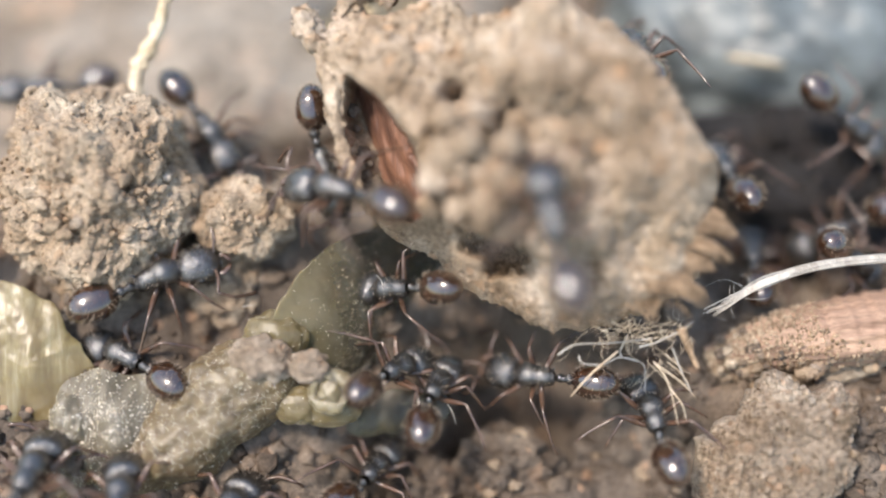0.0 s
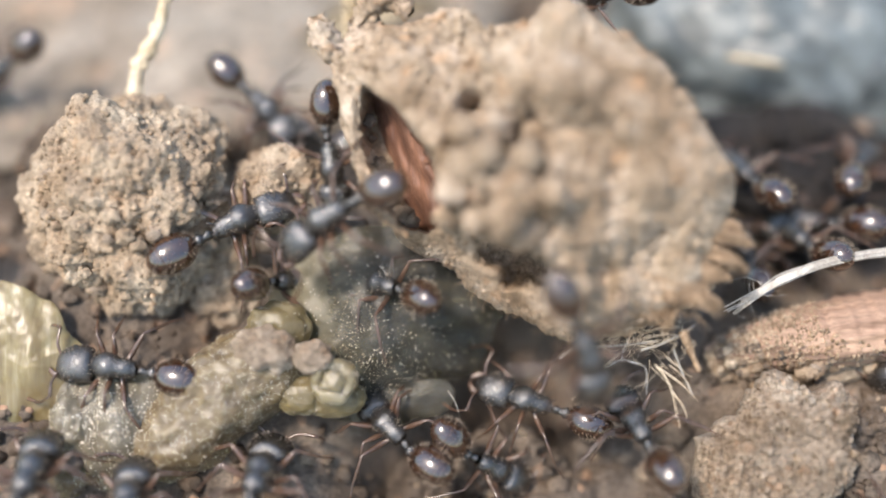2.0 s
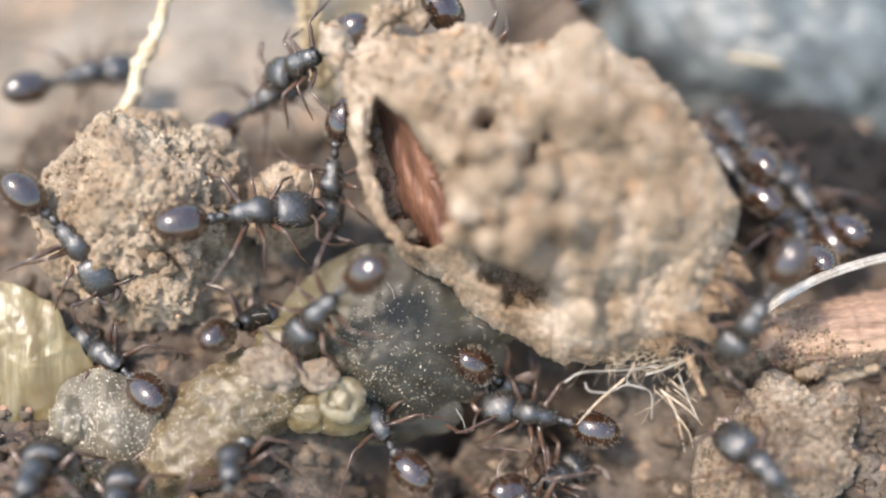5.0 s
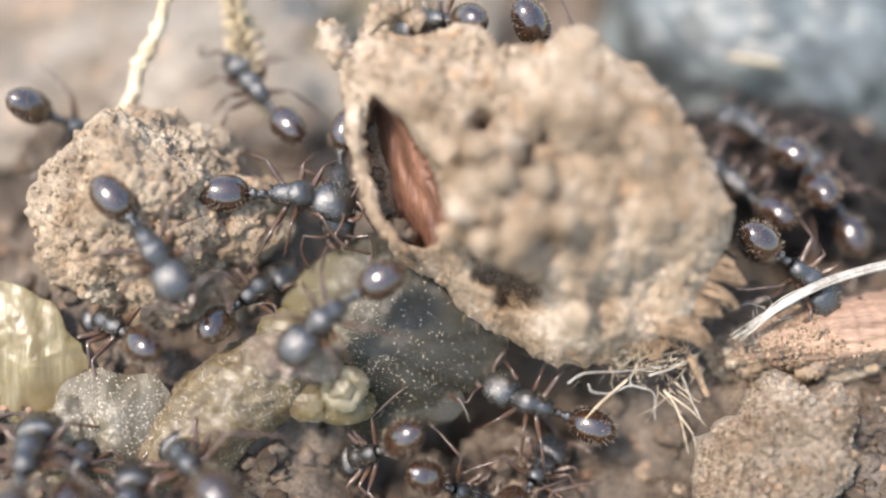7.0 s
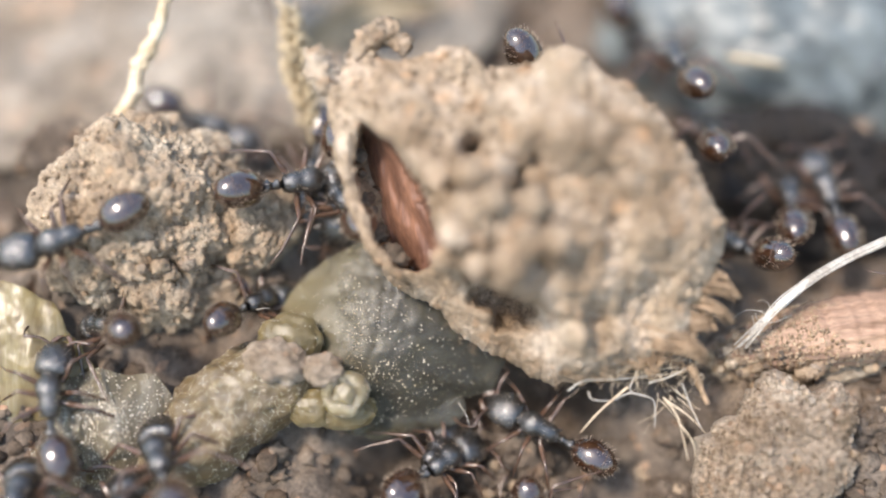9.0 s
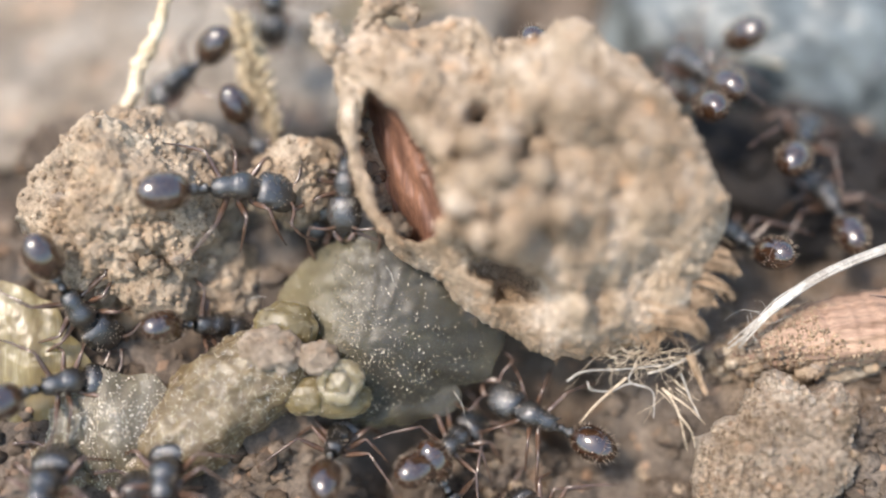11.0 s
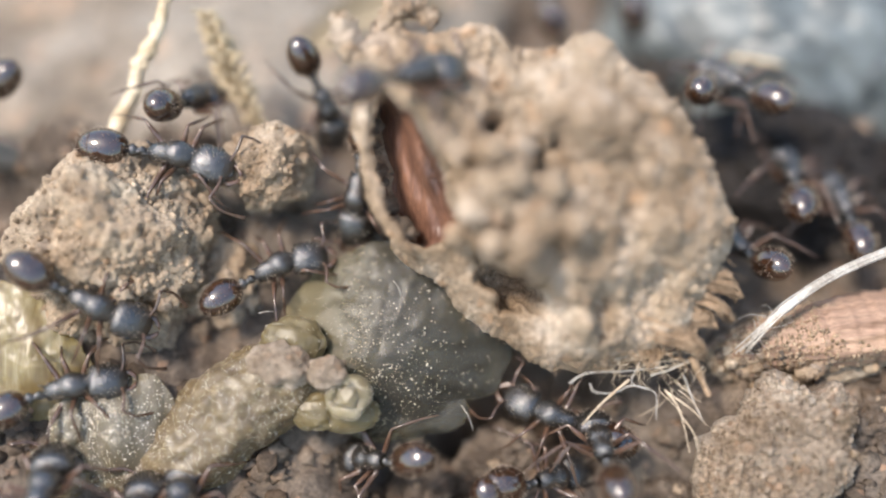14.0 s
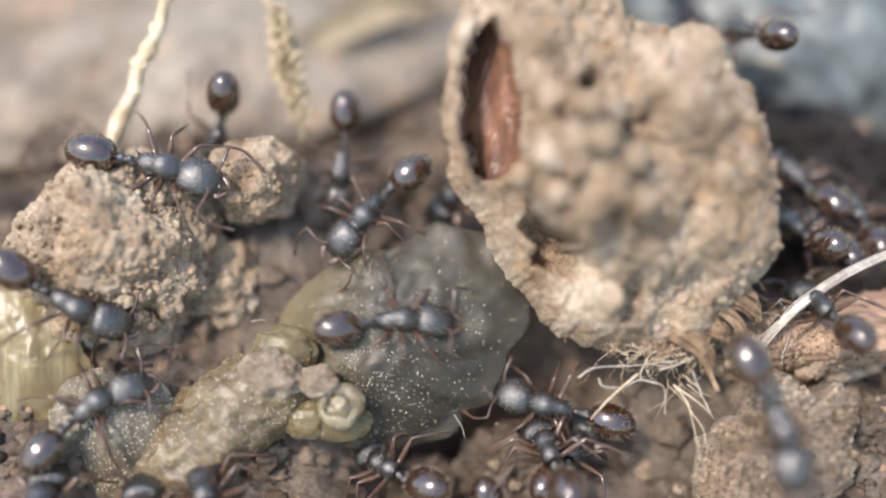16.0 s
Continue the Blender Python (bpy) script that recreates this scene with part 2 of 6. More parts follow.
def lump(size, seed, level=6, rough=0.22, pits=0.0, knobs=0.0, crumbly=0.0, grainy=0.0):
    """A broken clod of dry soil with crumbs and holes."""
    v, f = ball(level)
    out = []
    for p in v:
        r = 1 + rough * 1.2 * fractal(p, 1.3, 2, seed) + rough * 0.55 * fractal(p, 3.6, 3, seed + 5)
        if knobs:
            r += knobs * (0.5 - abs(fractal(p, 7.5, 2, seed + 11))) * 0.6
            r += knobs * 0.5 * fractal(p, 17.0, 2, seed + 17)
        if crumbly:
            q = Vector(p) * 4.2 + Vector((seed, 0, 0)) + Vector((fractal(p, 3.0, 2, seed), fractal(p, 3.0, 2, seed + 3), fractal(p, 3.0, 2, seed + 6))) * 0.5
            r += crumbly * (math.sqrt(max(0.0, 1 - (noise.voronoi(q)[0][0] / 0.8) ** 2)) - 0.6)
            r += crumbly * 0.45 * (math.sqrt(max(0.0, 1 - (noise.voronoi(q * 2.6)[0][0] / 0.8) ** 2)) - 0.6)
            r += crumbly * 0.25 * fractal(p, 19.0, 2, seed + 31)
        if grainy:
            for k, gain in ((11.0, 1.0), (24.0, 0.55)):
                r += gain * grainy * (math.sqrt(max(0.0, 1 - (noise.voronoi(Vector(p) * k + Vector((seed, 2.0, k)))[0][0] / 0.8) ** 2)) - 0.5)
            r -= 3.2 * grainy * max(0.0, fractal(p, 9.0, 1, seed + 41) - 0.42)
        if pits:
            r -= pits * max(0.0, fractal(p, 5.5, 1, seed + 23) - 0.32) * 2.2
        out.append((p[0] * r * size[0], p[1] * r * size[1], p[2] * r * size[2]))
    return out, f


def thing(name, label, category, group="", m=None, kind=""):
    e = new(name)
    e.empty_display_size = MM
    tagged(e, label, category, group, kind)
    if m is not None:
        e.matrix_world = m
    return e


def stuck_grit(parent, places, count, seed, r_lo, r_hi, mat, patchy):
    """Tiny grains of dust stuck to a moist surface, in patches."""
    rng = random.Random(seed)
    speck_v, speck_f = ball(1)
    bits = []
    while len(bits) < count:
        c = rng.choice(places) + Vector((rng.uniform(-0.03, 0.03), rng.uniform(-0.03, 0.03), 0))
        if fractal(c, 0.7, 2, seed) < -0.05 and rng.random() < patchy:
            continue
        r = r_lo + (r_hi - r_lo) * rng.random() ** 3
        bits.append(([c + Vector((q[0] * r * rng.uniform(0.7, 1.3), q[1] * r * rng.uniform(0.7, 1.3), q[2] * r)) for q in speck_v], speck_f))
    return tagged(mesh_object("grit", *merged(bits), mat, parent), "pale grains of dust", kind="stuff")


# ---- ground ----
def ground_height(x, y):
    z = -2.6 + 0.30 * max(-9.0, min(0.0, y)) - 0.05 * max(0.0, y)
    far = min(1.0, max(0.0, (math.hypot(x, y) - 60) / 200))
    for cx, cy, r, h in ((-9.5, 4.6, 4.0, 1.5), (13.0, 3.5, 4.5, -1.8), (12.5, -2.6, 3.0, 0.4), (-12.0, -3.0, 3.5, 1.2), (0.6, -4.6, 2.2, -2.0), (6.6, -5.6, 2.6, -1.7), (-5.9, 1.9, 2.2, 1.4), (3.2, -2.5, 2.0, -2.6), (2.6, -1.6, 2.2, -2.2), (1.8, -3.9, 1.6, -1.2), (0.6, -2.4, 1.6, -1.4), (-1.4, -4.5, 1.7, -2.8)):
        d2 = ((x - cx) ** 2 + (y - cy) ** 2) / (r * r)
        if d2 < 9:
            z += h * math.exp(-d2)
    if abs(x) < 40 and abs(y) < 40:
        z += 0.75 * fractal((x, y, 0), 0.28, 3, 2.0) + 0.30 * fractal((x, y, 0), 1.3, 3, 4.0) + 0.10 * fractal((x, y, 0), 4.5, 2, 7.0)
    else:
        z += 1.2 * fractal((x, y, 0), 0.03, 3, 2.0)
    return z * (1 - far) - 2.6 * far


def build_ground():
    near = np.arange(-19, 19.01, 0.14)
    grow = [19.14 * 1.35 ** k for k in range(1, 24)]
    xs = np.concatenate([[-g for g in grow[::-1]], near, grow])
    ys = np.concatenate([[-g for g in grow[::-1]], np.arange(-14, 26.01, 0.14), [g + 10 for g in grow]])
    verts = [(x, y, ground_height(x, y)) for y in ys for x in xs]
    n = len(xs)
    faces = [(j * n + i, j * n + i + 1, (j + 1) * n + i + 1, (j + 1) * n + i) for j in range(len(ys) - 1) for i in range(n - 1)]
    g = mesh_object("ground", verts, faces, SOIL)
    tagged(g, "dry crumbly brown soil with fine grains and hollows", "soil", kind="structure")


build_ground()


def build_crumbs():
    base_v, base_f = ball(2)
    rng = random.Random(5)
    pieces = []
    for k in range(2400):
        x, y = rng.uniform(-17, 17), rng.uniform(-10, 19)
        s = 0.10 + 0.34 * rng.random() ** 3
        z = ground_height(x, y) + 0.3 * s
        sd = rng.uniform(0, 99)
        sq = (s * rng.uniform(0.8, 1.3), s * rng.uniform(0.8, 1.3), s * rng.uniform(0.6, 1.0))
        v = []
        for p in base_v:
            r = 1 + 0.75 * fractal(p, 1.9, 2, sd)
            v.append((x + p[0] * r * sq[0], y + p[1] * r * sq[1], z + p[2] * r * sq[2]))
        pieces.append((v, base_f))
    v, f = merged(pieces)
    c = mesh_object("soil_crumbs", v, f, SOIL_GRIT)
    tagged(c, "loose crumbs and grains of dry brown soil", "crumbs", kind="stuff")


build_crumbs()

# a smooth fan of pale dry dust behind the heap
v_, f_ = ball(6)
dust = mesh_object("dust_fan", [(p[0] * 15, p[1] * 8.5, p[2] * 1.9 * (1 + 0.25 * fractal(p, 2.0, 3, 3.0)) + 0.30 * fractal((p[0] * 15, p[1] * 8, 0), 0.7, 4, 2.0, 0.6)) for p in v_], f_, DUST)
dust.matrix_world = pose(-12.3 * MM, 14.4 * MM, -2.3 * MM, 0, 0, 6)
tagged(dust, "smooth low fan of pale dry dust", "dust", kind="structure")

# ---- the soil-crusted husk ----
def polar_radius(table, a):
    """The radius at an angle, in degrees, from a short table of (angle, radius)."""
    n = len(table)
    for i in range(n):
        a0, r0 = table[i]
        a1, r1 = table[(i + 1) % n]
        span = (a1 - a0) % 360
        d = (a - a0) % 360
        if d <= span:
            t = d / span
            return r0 + (r1 - r0) * (t * t * (3 - 2 * t))
    return table[0][1]


def step_up(a, b, x):
    t = max(0.0, min(1.0, (x - a) / (b - a)))
    return t * t * (3 - 2 * t)


def ellipse_dent(u, v, cu, cv, ru, rv, turn=0.0):
    c, s = math.cos(radians(turn)), math.sin(radians(turn))
    x, y = (u - cu) * c + (v - cv) * s, (v - cv) * c - (u - cu) * s
    return math.exp(-((x / ru) ** 2 + (y / rv) ** 2) ** 1.5)


def sharp_dent(u, v, cu, cv, ru, rv, turn=0.0):
    c, s = math.cos(radians(turn)), math.sin(radians(turn))
    x, y = (u - cu) * c + (v - cv) * s, (v - cv) * c - (u - cu) * s
    return math.exp(-((x / ru) ** 2 + (y / rv) ** 2) ** 3)


def compact(verts, faces):
    used = sorted({i for f in faces for i in f})
    place = {i: k for k, i in enumerate(used)}
    return [verts[i] for i in used], [tuple(place[i] for i in f) for f in faces]


HUSK_EDGE = ((-8, 5.85), (-24, 5.95), (-43, 6.3), (-62, 5.75), (-81, 5.25), (-106, 4.3), (-135, 3.95), (-158, 4.6), (178, 5.35), (157, 6.15), (145, 7.3),
             (137, 7.0), (128, 5.9), (118, 5.6), (110, 5.4), (104, 4.5), (90, 4.45), (75, 5.25), (57, 4.75), (35, 4.85), (8, 5.2))[::-1]
MOUTH = ((2.75, -4.9, 0.04), (2.2, -4.66, 0.38), (1.54, -4.48, 0.62), (0.68, -4.22, 0.80), (-0.17, -3.93, 0.85), (-1.03, -3.60, 0.74), (-1.45, -3.44, 0.50), (-1.70, -3.38, 0.04))


def mouth_at(v):
    for (v0, c0, h0), (v1, c1, h1) in zip(MOUTH, MOUTH[1:]):
        if v1 <= v <= v0:
            t = (v0 - v) / (v0 - v1)
            return c0 + (c1 - c0) * t, h0 + (h1 - h0) * t
    return None


def build_husk():
    n_a, n_r = 560, 190
    verts, hollow = [], []
    for j in range(n_r + 1):
        s = (j / n_r) ** 0.85
        for i in range(n_a):
            a = 360.0 * i / n_a
            ca, sa = math.cos(radians(a)), math.sin(radians(a))
            edge = polar_radius(HUSK_EDGE, a) * (1 + 0.03 * s ** 5 * fractal((ca * 6, sa * 6, 0), 0.9, 5, 3.0, 0.7))
            u, v = ca * s * edge, sa * s * edge
            w = 2.35 * max(0.0, 1 - s ** (2.4 - 0.75 * step_up(-0.2, 0.9, sa) + 0.4 * step_up(0.0, -0.9, sa))) ** 0.62
            # broad facets, then crumbs
            w += (0.62 * fractal((u, v, 0), 0.33, 2, 8.0) + 0.34 * fractal((u, v, w), 0.8, 3, 1.0)) * (1 - s ** 6)
            knob = 0.10 + 0.9 * ellipse_dent(u, v, -1.0, -0.4, 1.6, 2.2)
            cell = noise.voronoi(Vector((u * 1.05 + 0.25 * fractal((u, v, 0), 1.3, 2, 2.0), v * 1.05 + 0.25 * fractal((u, v, 0), 1.3, 2, 6.0), 0.4)))[0]
            w += knob * (1.35 * math.sqrt(max(0.0, 1 - (cell[0] / 0.72) ** 2)) - 0.5) + 0.12 * (0.3 - abs(fractal((u, v, w), 2.4, 2, 24.0)))
            w -= 1.0 * max(0.0, knob - 0.25) * max(0.0, 1 - (cell[1] - cell[0]) / 0.16)
            w += 0.11 * fractal((u, v, w), 4.6, 3, 31.0, 0.65)
            fine_cell = noise.voronoi(Vector((u * 2.6, v * 2.6, 1.7)))[0]
            w += (0.04 + 0.2 * knob) * (math.sqrt(max(0.0, 1 - (fine_cell[0] / 0.8) ** 2)) - 0.6) * (1 - s ** 8)
            w += 0.55 * ellipse_dent(u, v, 1.0, 2.2, 2.6, 0.8, -28) - 0.15 * ellipse_dent(u, v, 0.9, 0.9, 2.2, 0.5, -30)
            w -= 0.75 * ellipse_dent(u, v, 3.2, -2.9, 0.7, 1.5, -18) + 0.5 * ellipse_dent(u, v, 2.3, -1.2, 0.5, 1.3, 8)
            # dark holes between the pellets
            for pu, pv, pr in ((-0.3, 0.9, 0.3), (0.6, -0.7, 0.22), (-0.15, -1.75, 0.36), (-0.9, 0.35, 0.24), (0.15, -0.2, 0.2), (-1.25, -1.2, 0.3), (-1.7, 1.9, 0.3), (-0.6, -0.9, 0.2)):
                if abs(u - pu) < 0.8 and abs(v - pv) < 0.8:
                    w -= 1.0 * ellipse_dent(u, v, pu, pv, pr, 1.2 * pr)
            w -= 0.7 * ellipse_dent(u, v, 1.8, -3.4, 0.5, 0.7) - 0.5 * ellipse_dent(u, v, 1.2, -3.7, 0.5, 0.4)
            w += 0.5 * ellipse_dent(u, v, 0.9, -4.0, 2.4, 0.6)
            # the knobbly mass overhangs a smoother sandy sheet
            line = -2.05 - 0.4 * (u + 1.5) + 0.3 * fractal((u, v, 0), 1.3, 3, 17.0) - 0.8 * step_up(1.0, 3.0, u)
            below = step_up(0.10, -0.10, v - line) * step_up(1.6, 0.2, u)
            sheet = 1.45 * max(0.0, 1 - s ** 3.5) ** 0.75 + 0.14 * fractal((u, v, 0), 0.7, 3, 51.0) + 0.06 * fractal((u, v, 0), 6.0, 3, 52.0, 0.7)
            w += (min(w, sheet) - w) * below
            w -= 1.1 * sharp_dent(u, v - line, -0.7 + 0.35 * fractal((u, v, 0), 1.6, 3, 61.0), -0.36 + 0.2 * fractal((u, v, 0), 2.2, 3, 64.0), 1.0, 0.5) + 1.1 * ellipse_dent(u, v - line, -0.7, -0.36, 1.1, 0.55)
            deep = 0.0
            here = mouth_at(v)
            if here:
                c, h = here
                rim_side = step_up(0.1, -0.5, u - c) * step_up(0.0, 0.3, h)
                w = w * (1 - 0.72 * rim_side) + 0.3 * rim_side
                if h > 0.05:
                    deep = step_up(1.04, 0.76, abs(u - c - 0.08) / (1.4 * h) + 0.2 * fractal((u, v, 0), 1.5, 3, 13.0))
                    floor = -0.9 + 0.75 * (u - c) / h + 0.07 * fractal((u * 2.5, v * 0.35, 0), 1.6, 3, 40.0) + 0.07 * math.sin(9 * (u - c) + 1.5 * v + 3.0 * fractal((u, v * 0.4, 0), 1.2, 2, 6.0))
                    w = w * (1 - deep) + floor * deep
            # the upper far side stands out more
            # and the lower edge lies back
            lean = 0.26 * max(0.0, 0.75 * u + 0.66 * v) - 0.75 * s ** 3 * step_up(0.1, -0.6, sa)
            u, v, w = u * (1 - lean / 32), v * (1 - lean / 32), w + lean
            hollow.append(deep)
            verts.append((u, v, w))
    front, lining = [], []
    for j in range(n_r):
        for i in range(n_a):
            k = (i + 1) % n_a
            f = (j * n_a + i, (j + 1) * n_a + i, (j + 1) * n_a + k, j * n_a + k)
            (lining if sum(hollow[q] for q in f) > 2.6 else front).append(f)
    # the far side closes the crust
    n = len(verts)
    rings = 26
    for j in range(1, rings + 1):
        s = 1 - j / rings
        for i in range(n_a):
            x, y, z = verts[n_r * n_a + i]
            p = (x * s, y * s, z * s - 2.6 * math.sqrt(1 - s * s))
            verts.append((p[0], p[1], p[2] + 0.3 * fractal(p, 0.7, 3, 9.0)))
    for j in range(rings):
        lo = n_r * n_a if j == 0 else n + (j - 1) * n_a
        hi = n + j * n_a
        for i in range(n_a):
            k = (i + 1) % n_a
            front.append((lo + i, hi + i, hi + k, lo + k))
    husk = thing("husk", "large tan soil-crusted seed husk with an open reddish mouth", "husk")
    v, f = compact(verts, front)
    mesh_object("crust", v, f, CRUST, husk)
    v, f = compact(verts, lining)
    mesh_object("lining", v, f, LINING, husk, "reddish-brown ribbed inner wall")
    # crumbs of soil stuck all over the crust
    crumb_rng = random.Random(44)
    grain_v, grain_f = ball(2)
    stuck = []
    while len(stuck) < 1500:
        k = crumb_rng.randrange(20 * n_a, n_r * n_a)
        if hollow[k] > 0.02:
            continue
        c = Vector(verts[k])
        r = 0.03 + 0.12 * crumb_rng.random() ** 3
        if c.y < -2.05 - 0.4 * (c.x + 1.5):
            r *= 0.55
        sd = crumb_rng.uniform(0, 99)
        stuck.append(([c + Vector(p) * r * (1 + 0.6 * fractal(p, 1.7, 2, sd)) for p in grain_v], grain_f))
    grit = mesh_object("grit", *merged(stuck), CRUST_GRIT, husk)
    tagged(grit, "loose tan soil grit", kind="stuff")
    # a cluster of rounder pellets on the middle of the crust
    for k, (u, v, r) in enumerate(((-1.8, 0.1, 0.5), (-1.1, 1.1, 0.45), (-1.3, 0.3, 0.42), (-0.45, -0.85, 0.6), (0.4, -0.9, 0.5), (-0.9, -1.55, 0.5), (-0.15, -1.75, 0.42), (-0.5, -2.1, 0.35), (-1.5, -0.6, 0.5), (-0.2, 0.15, 0.45), (-0.75, -0.2, 0.4), (-2.3, -0.6, 0.45), (-1.7, -1.5, 0.4), (-2.6, -1.3, 0.35), (0.1, 1.0, 0.4), (-1.8, 1.0, 0.36))):
        w = min(verts[:n], key=lambda p: (p[0] - u) ** 2 + (p[1] - v) ** 2)[2]
        cv, cf = lump((r * 1.0, r * 0.95, r * 0.95), 210.0 + k, 4, 0.3, 0.0, 0.0, 0.1)
        mesh_object("crumb", [(p[0] + u, p[1] + v, p[2] + w + 0.4 * r) for p in cv], cf, CRUST, husk)
    # grey crumbs caught in the mouth
    for k, (u, v, w, r) in enumerate(((-4.85, 0.6, -0.8, 0.26), (-4.55, -0.5, -0.65, 0.36), (-4.15, -1.05, -0.35, 0.32), (-5.0, 1.9, -0.5, 0.22), (-4.75, -0.1, -0.8, 0.2), (-3.85, -1.3, -0.25, 0.24), (-4.95, 1.4, -0.75, 0.15), (-4.35, -0.6, -0.6, 0.16), (-4.65, 0.25, -0.85, 0.14))):
        cv, cf = lump((r, r * 0.9, r * 0.8), 70.0 + k, 3, 0.35)
        mesh_object("crumb", [(p[0] + u, p[1] + v, p[2] + w) for p in cv], cf, SOIL, husk)
    # frayed fringe along the lower edge
    rng = random.Random(12)
    pieces = []
    for n_ in range(8):
        # broad tan tufts that stick out of the torn corner
        a = -20 - 4.6 * n_ + rng.uniform(-2.5, 2.5)
        e = polar_radius(HUSK_EDGE, a) * rng.uniform(0.82, 0.95)
        p0 = Vector((e * math.cos(radians(a)), e * math.sin(radians(a)), rng.uniform(-0.5, 0.7)))
        b = radians(rng.uniform(-38, 6) + (-40 if n_ > 6 else 0))
        ln = rng.uniform(1.2, 1.8)
        p1 = p0 + Vector((math.cos(b), math.sin(b), 0.25)) * ln * 0.55
        p2 = p1 + Vector((math.cos(b - 0.35), math.sin(b - 0.35), -0.2)) * ln * 0.45
        line = smooth_line((p0, p1, p2), 9)
        r = rng.uniform(0.13, 0.2)
        tv, tf = tube(line, [r * (1 - 0.85 * (i / (len(line) - 1)) ** 2) for i in range(len(line))], 16, True, 0.5)
        pieces.append(([Vector(p) + Vector((fractal(p, 3.2, 3, 71.0), fractal(p, 3.2, 3, 72.0), fractal(p, 3.2, 3, 73.0))) * 0.16 for p in tv], tf))
        for _ in range(16):
            off = Vector((rng.gauss(0, 0.2), rng.gauss(0, 0.13), rng.uniform(-0.05, 0.25)))
            hair = smooth_line((p0 + off * 1.2, p1 + off, p2 + off * 0.3 + Vector((rng.uniform(-0.3, 0.1), rng.gauss(0, 0.07), 0))), 5)
            hr = rng.uniform(0.025, 0.07)
            pieces.append(tube(hair, [hr * (1 - 0.8 * (i / (len(hair) - 1)) ** 1.5) for i in range(len(hair))], 6, True, 0.7))
    for n_ in range(150):
        # fine fibres along the lower edge, most of them lying along it
        a = rng.uniform(-128, -15) if n_ < 100 else rng.uniform(-55, -20)
        e = polar_radius(HUSK_EDGE, a) * rng.uniform(0.86, 1.0)
        p0 = Vector((e * math.cos(radians(a)), e * math.sin(radians(a)), rng.uniform(0.1, 0.9)))
        b = radians(rng.gauss(a, 50))
        c = b + rng.gauss(0, 0.6)
        ln = rng.uniform(0.15, 0.5) if n_ < 100 else rng.uniform(0.3, 1.1)
        p1 = p0 + Vector((math.cos(b), math.sin(b), rng.uniform(-0.1, 0.5))) * ln * 0.5
        p2 = p1 + Vector((math.cos(c), math.sin(c), rng.uniform(-0.5, 0.3))) * ln * 0.5
        line = smooth_line((p0, p1, p2), 3)
        r = rng.uniform(0.010, 0.024)
        pieces.append(tube(line, [r * (1 - 0.7 * i / (len(line) - 1)) for i in range(len(line))], 5))
    v, f = merged(pieces)
    mesh_object("fringe", v, f, FRAY, husk, "frayed dry tan fibres")
    # thickened rim of the mouth and the curled flakes above it
    for name, label, pts, rad, flat, seed in (
            ("rim", "thin pale rim of the mouth", ((-6.1, 4.9, 0.0), (-5.75, 3.9, 0.25), (-5.45, 2.6, 0.45), (-5.25, 0.9, 0.55), (-4.9, -0.4, 0.65), (-4.35, -1.3, 0.8), (-3.9, -1.7, 0.9)),
             (0.28, 0.34, 0.26, 0.2, 0.19, 0.17, 0.05), 0.8, 4.0),
            ("flake", "curled dry flake", ((-5.2, 3.2, 0.1), (-5.0, 4.3, 0.2), (-4.5, 5.3, 0.3), (-4.0, 5.5, 0.2), (-3.4, 5.0, 0.2)), (0.2, 0.35, 0.42, 0.35, 0.25), 0.55, 5.0),
            ("flake", "curled dry flake", ((-5.4, 3.6, 0.3), (-6.0, 4.4, 0.4), (-6.3, 5.1, 0.3)), (0.3, 0.42, 0.25), 0.55, 6.0)):
        line = smooth_line(pts, 14)
        n = len(line) - 1
        rr = []
        for i in range(n + 1):
            t = i / n * (len(rad) - 1)
            k = min(int(t), len(rad) - 2)
            rr.append(rad[k] + (rad[k + 1] - rad[k]) * (t - k))
        v, f = tube(line, rr, 30, True, flat)
        v = [Vector(p) + Vector((fractal(p, 2.4, 4, seed, 0.7), fractal(p, 2.4, 4, seed + 7, 0.7), fractal(p, 2.4, 4, seed + 3, 0.7))) * (0.12 if name == "rim" else 0.2) for p in v]
        mesh_object(name, v, f, CRUST, husk, label)
    return husk


HUSK = build_husk()
HUSK.matrix_world = on_face(2.84, 1.72, 1.5)

# ---- clods ----
PORE_CLOD = thing("pitted_clod", "pale tan pitted clod of dry soil", "clod", m=on_face(-10.1, 1.4, -1.2))
v_, f_ = lump((3.15, 3.35, 2.8), 3.0, 7, 0.19, 0.16, 0.0, 0.075, 0.042)
mesh_object("clod_body", v_, f_, CLAY, PORE_CLOD)


def add_grains(clod, size, count, seed, r_lo=0.12, r_hi=0.42, mats=(CLAY, CLAY, GREY_CLAY, CRUST)):
    """Single grains and crumbs stuck to a clod."""
    rng = random.Random(seed)
    for k in range(count):
        d = Vector((rng.gauss(0, 1), rng.gauss(0, 1), abs(rng.gauss(0.4, 0.8)))).normalized()
        r = rng.uniform(r_lo, r_hi)
        gv, gf = lump((r, r * 0.85, r * 0.8), seed * 3.0 + k, 3, 0.4)
        mesh_object("grain", [(p[0] + d.x * size[0], p[1] + d.y * size[1], p[2] + d.z * size[2]) for p in gv], gf, rng.choice(mats), clod)


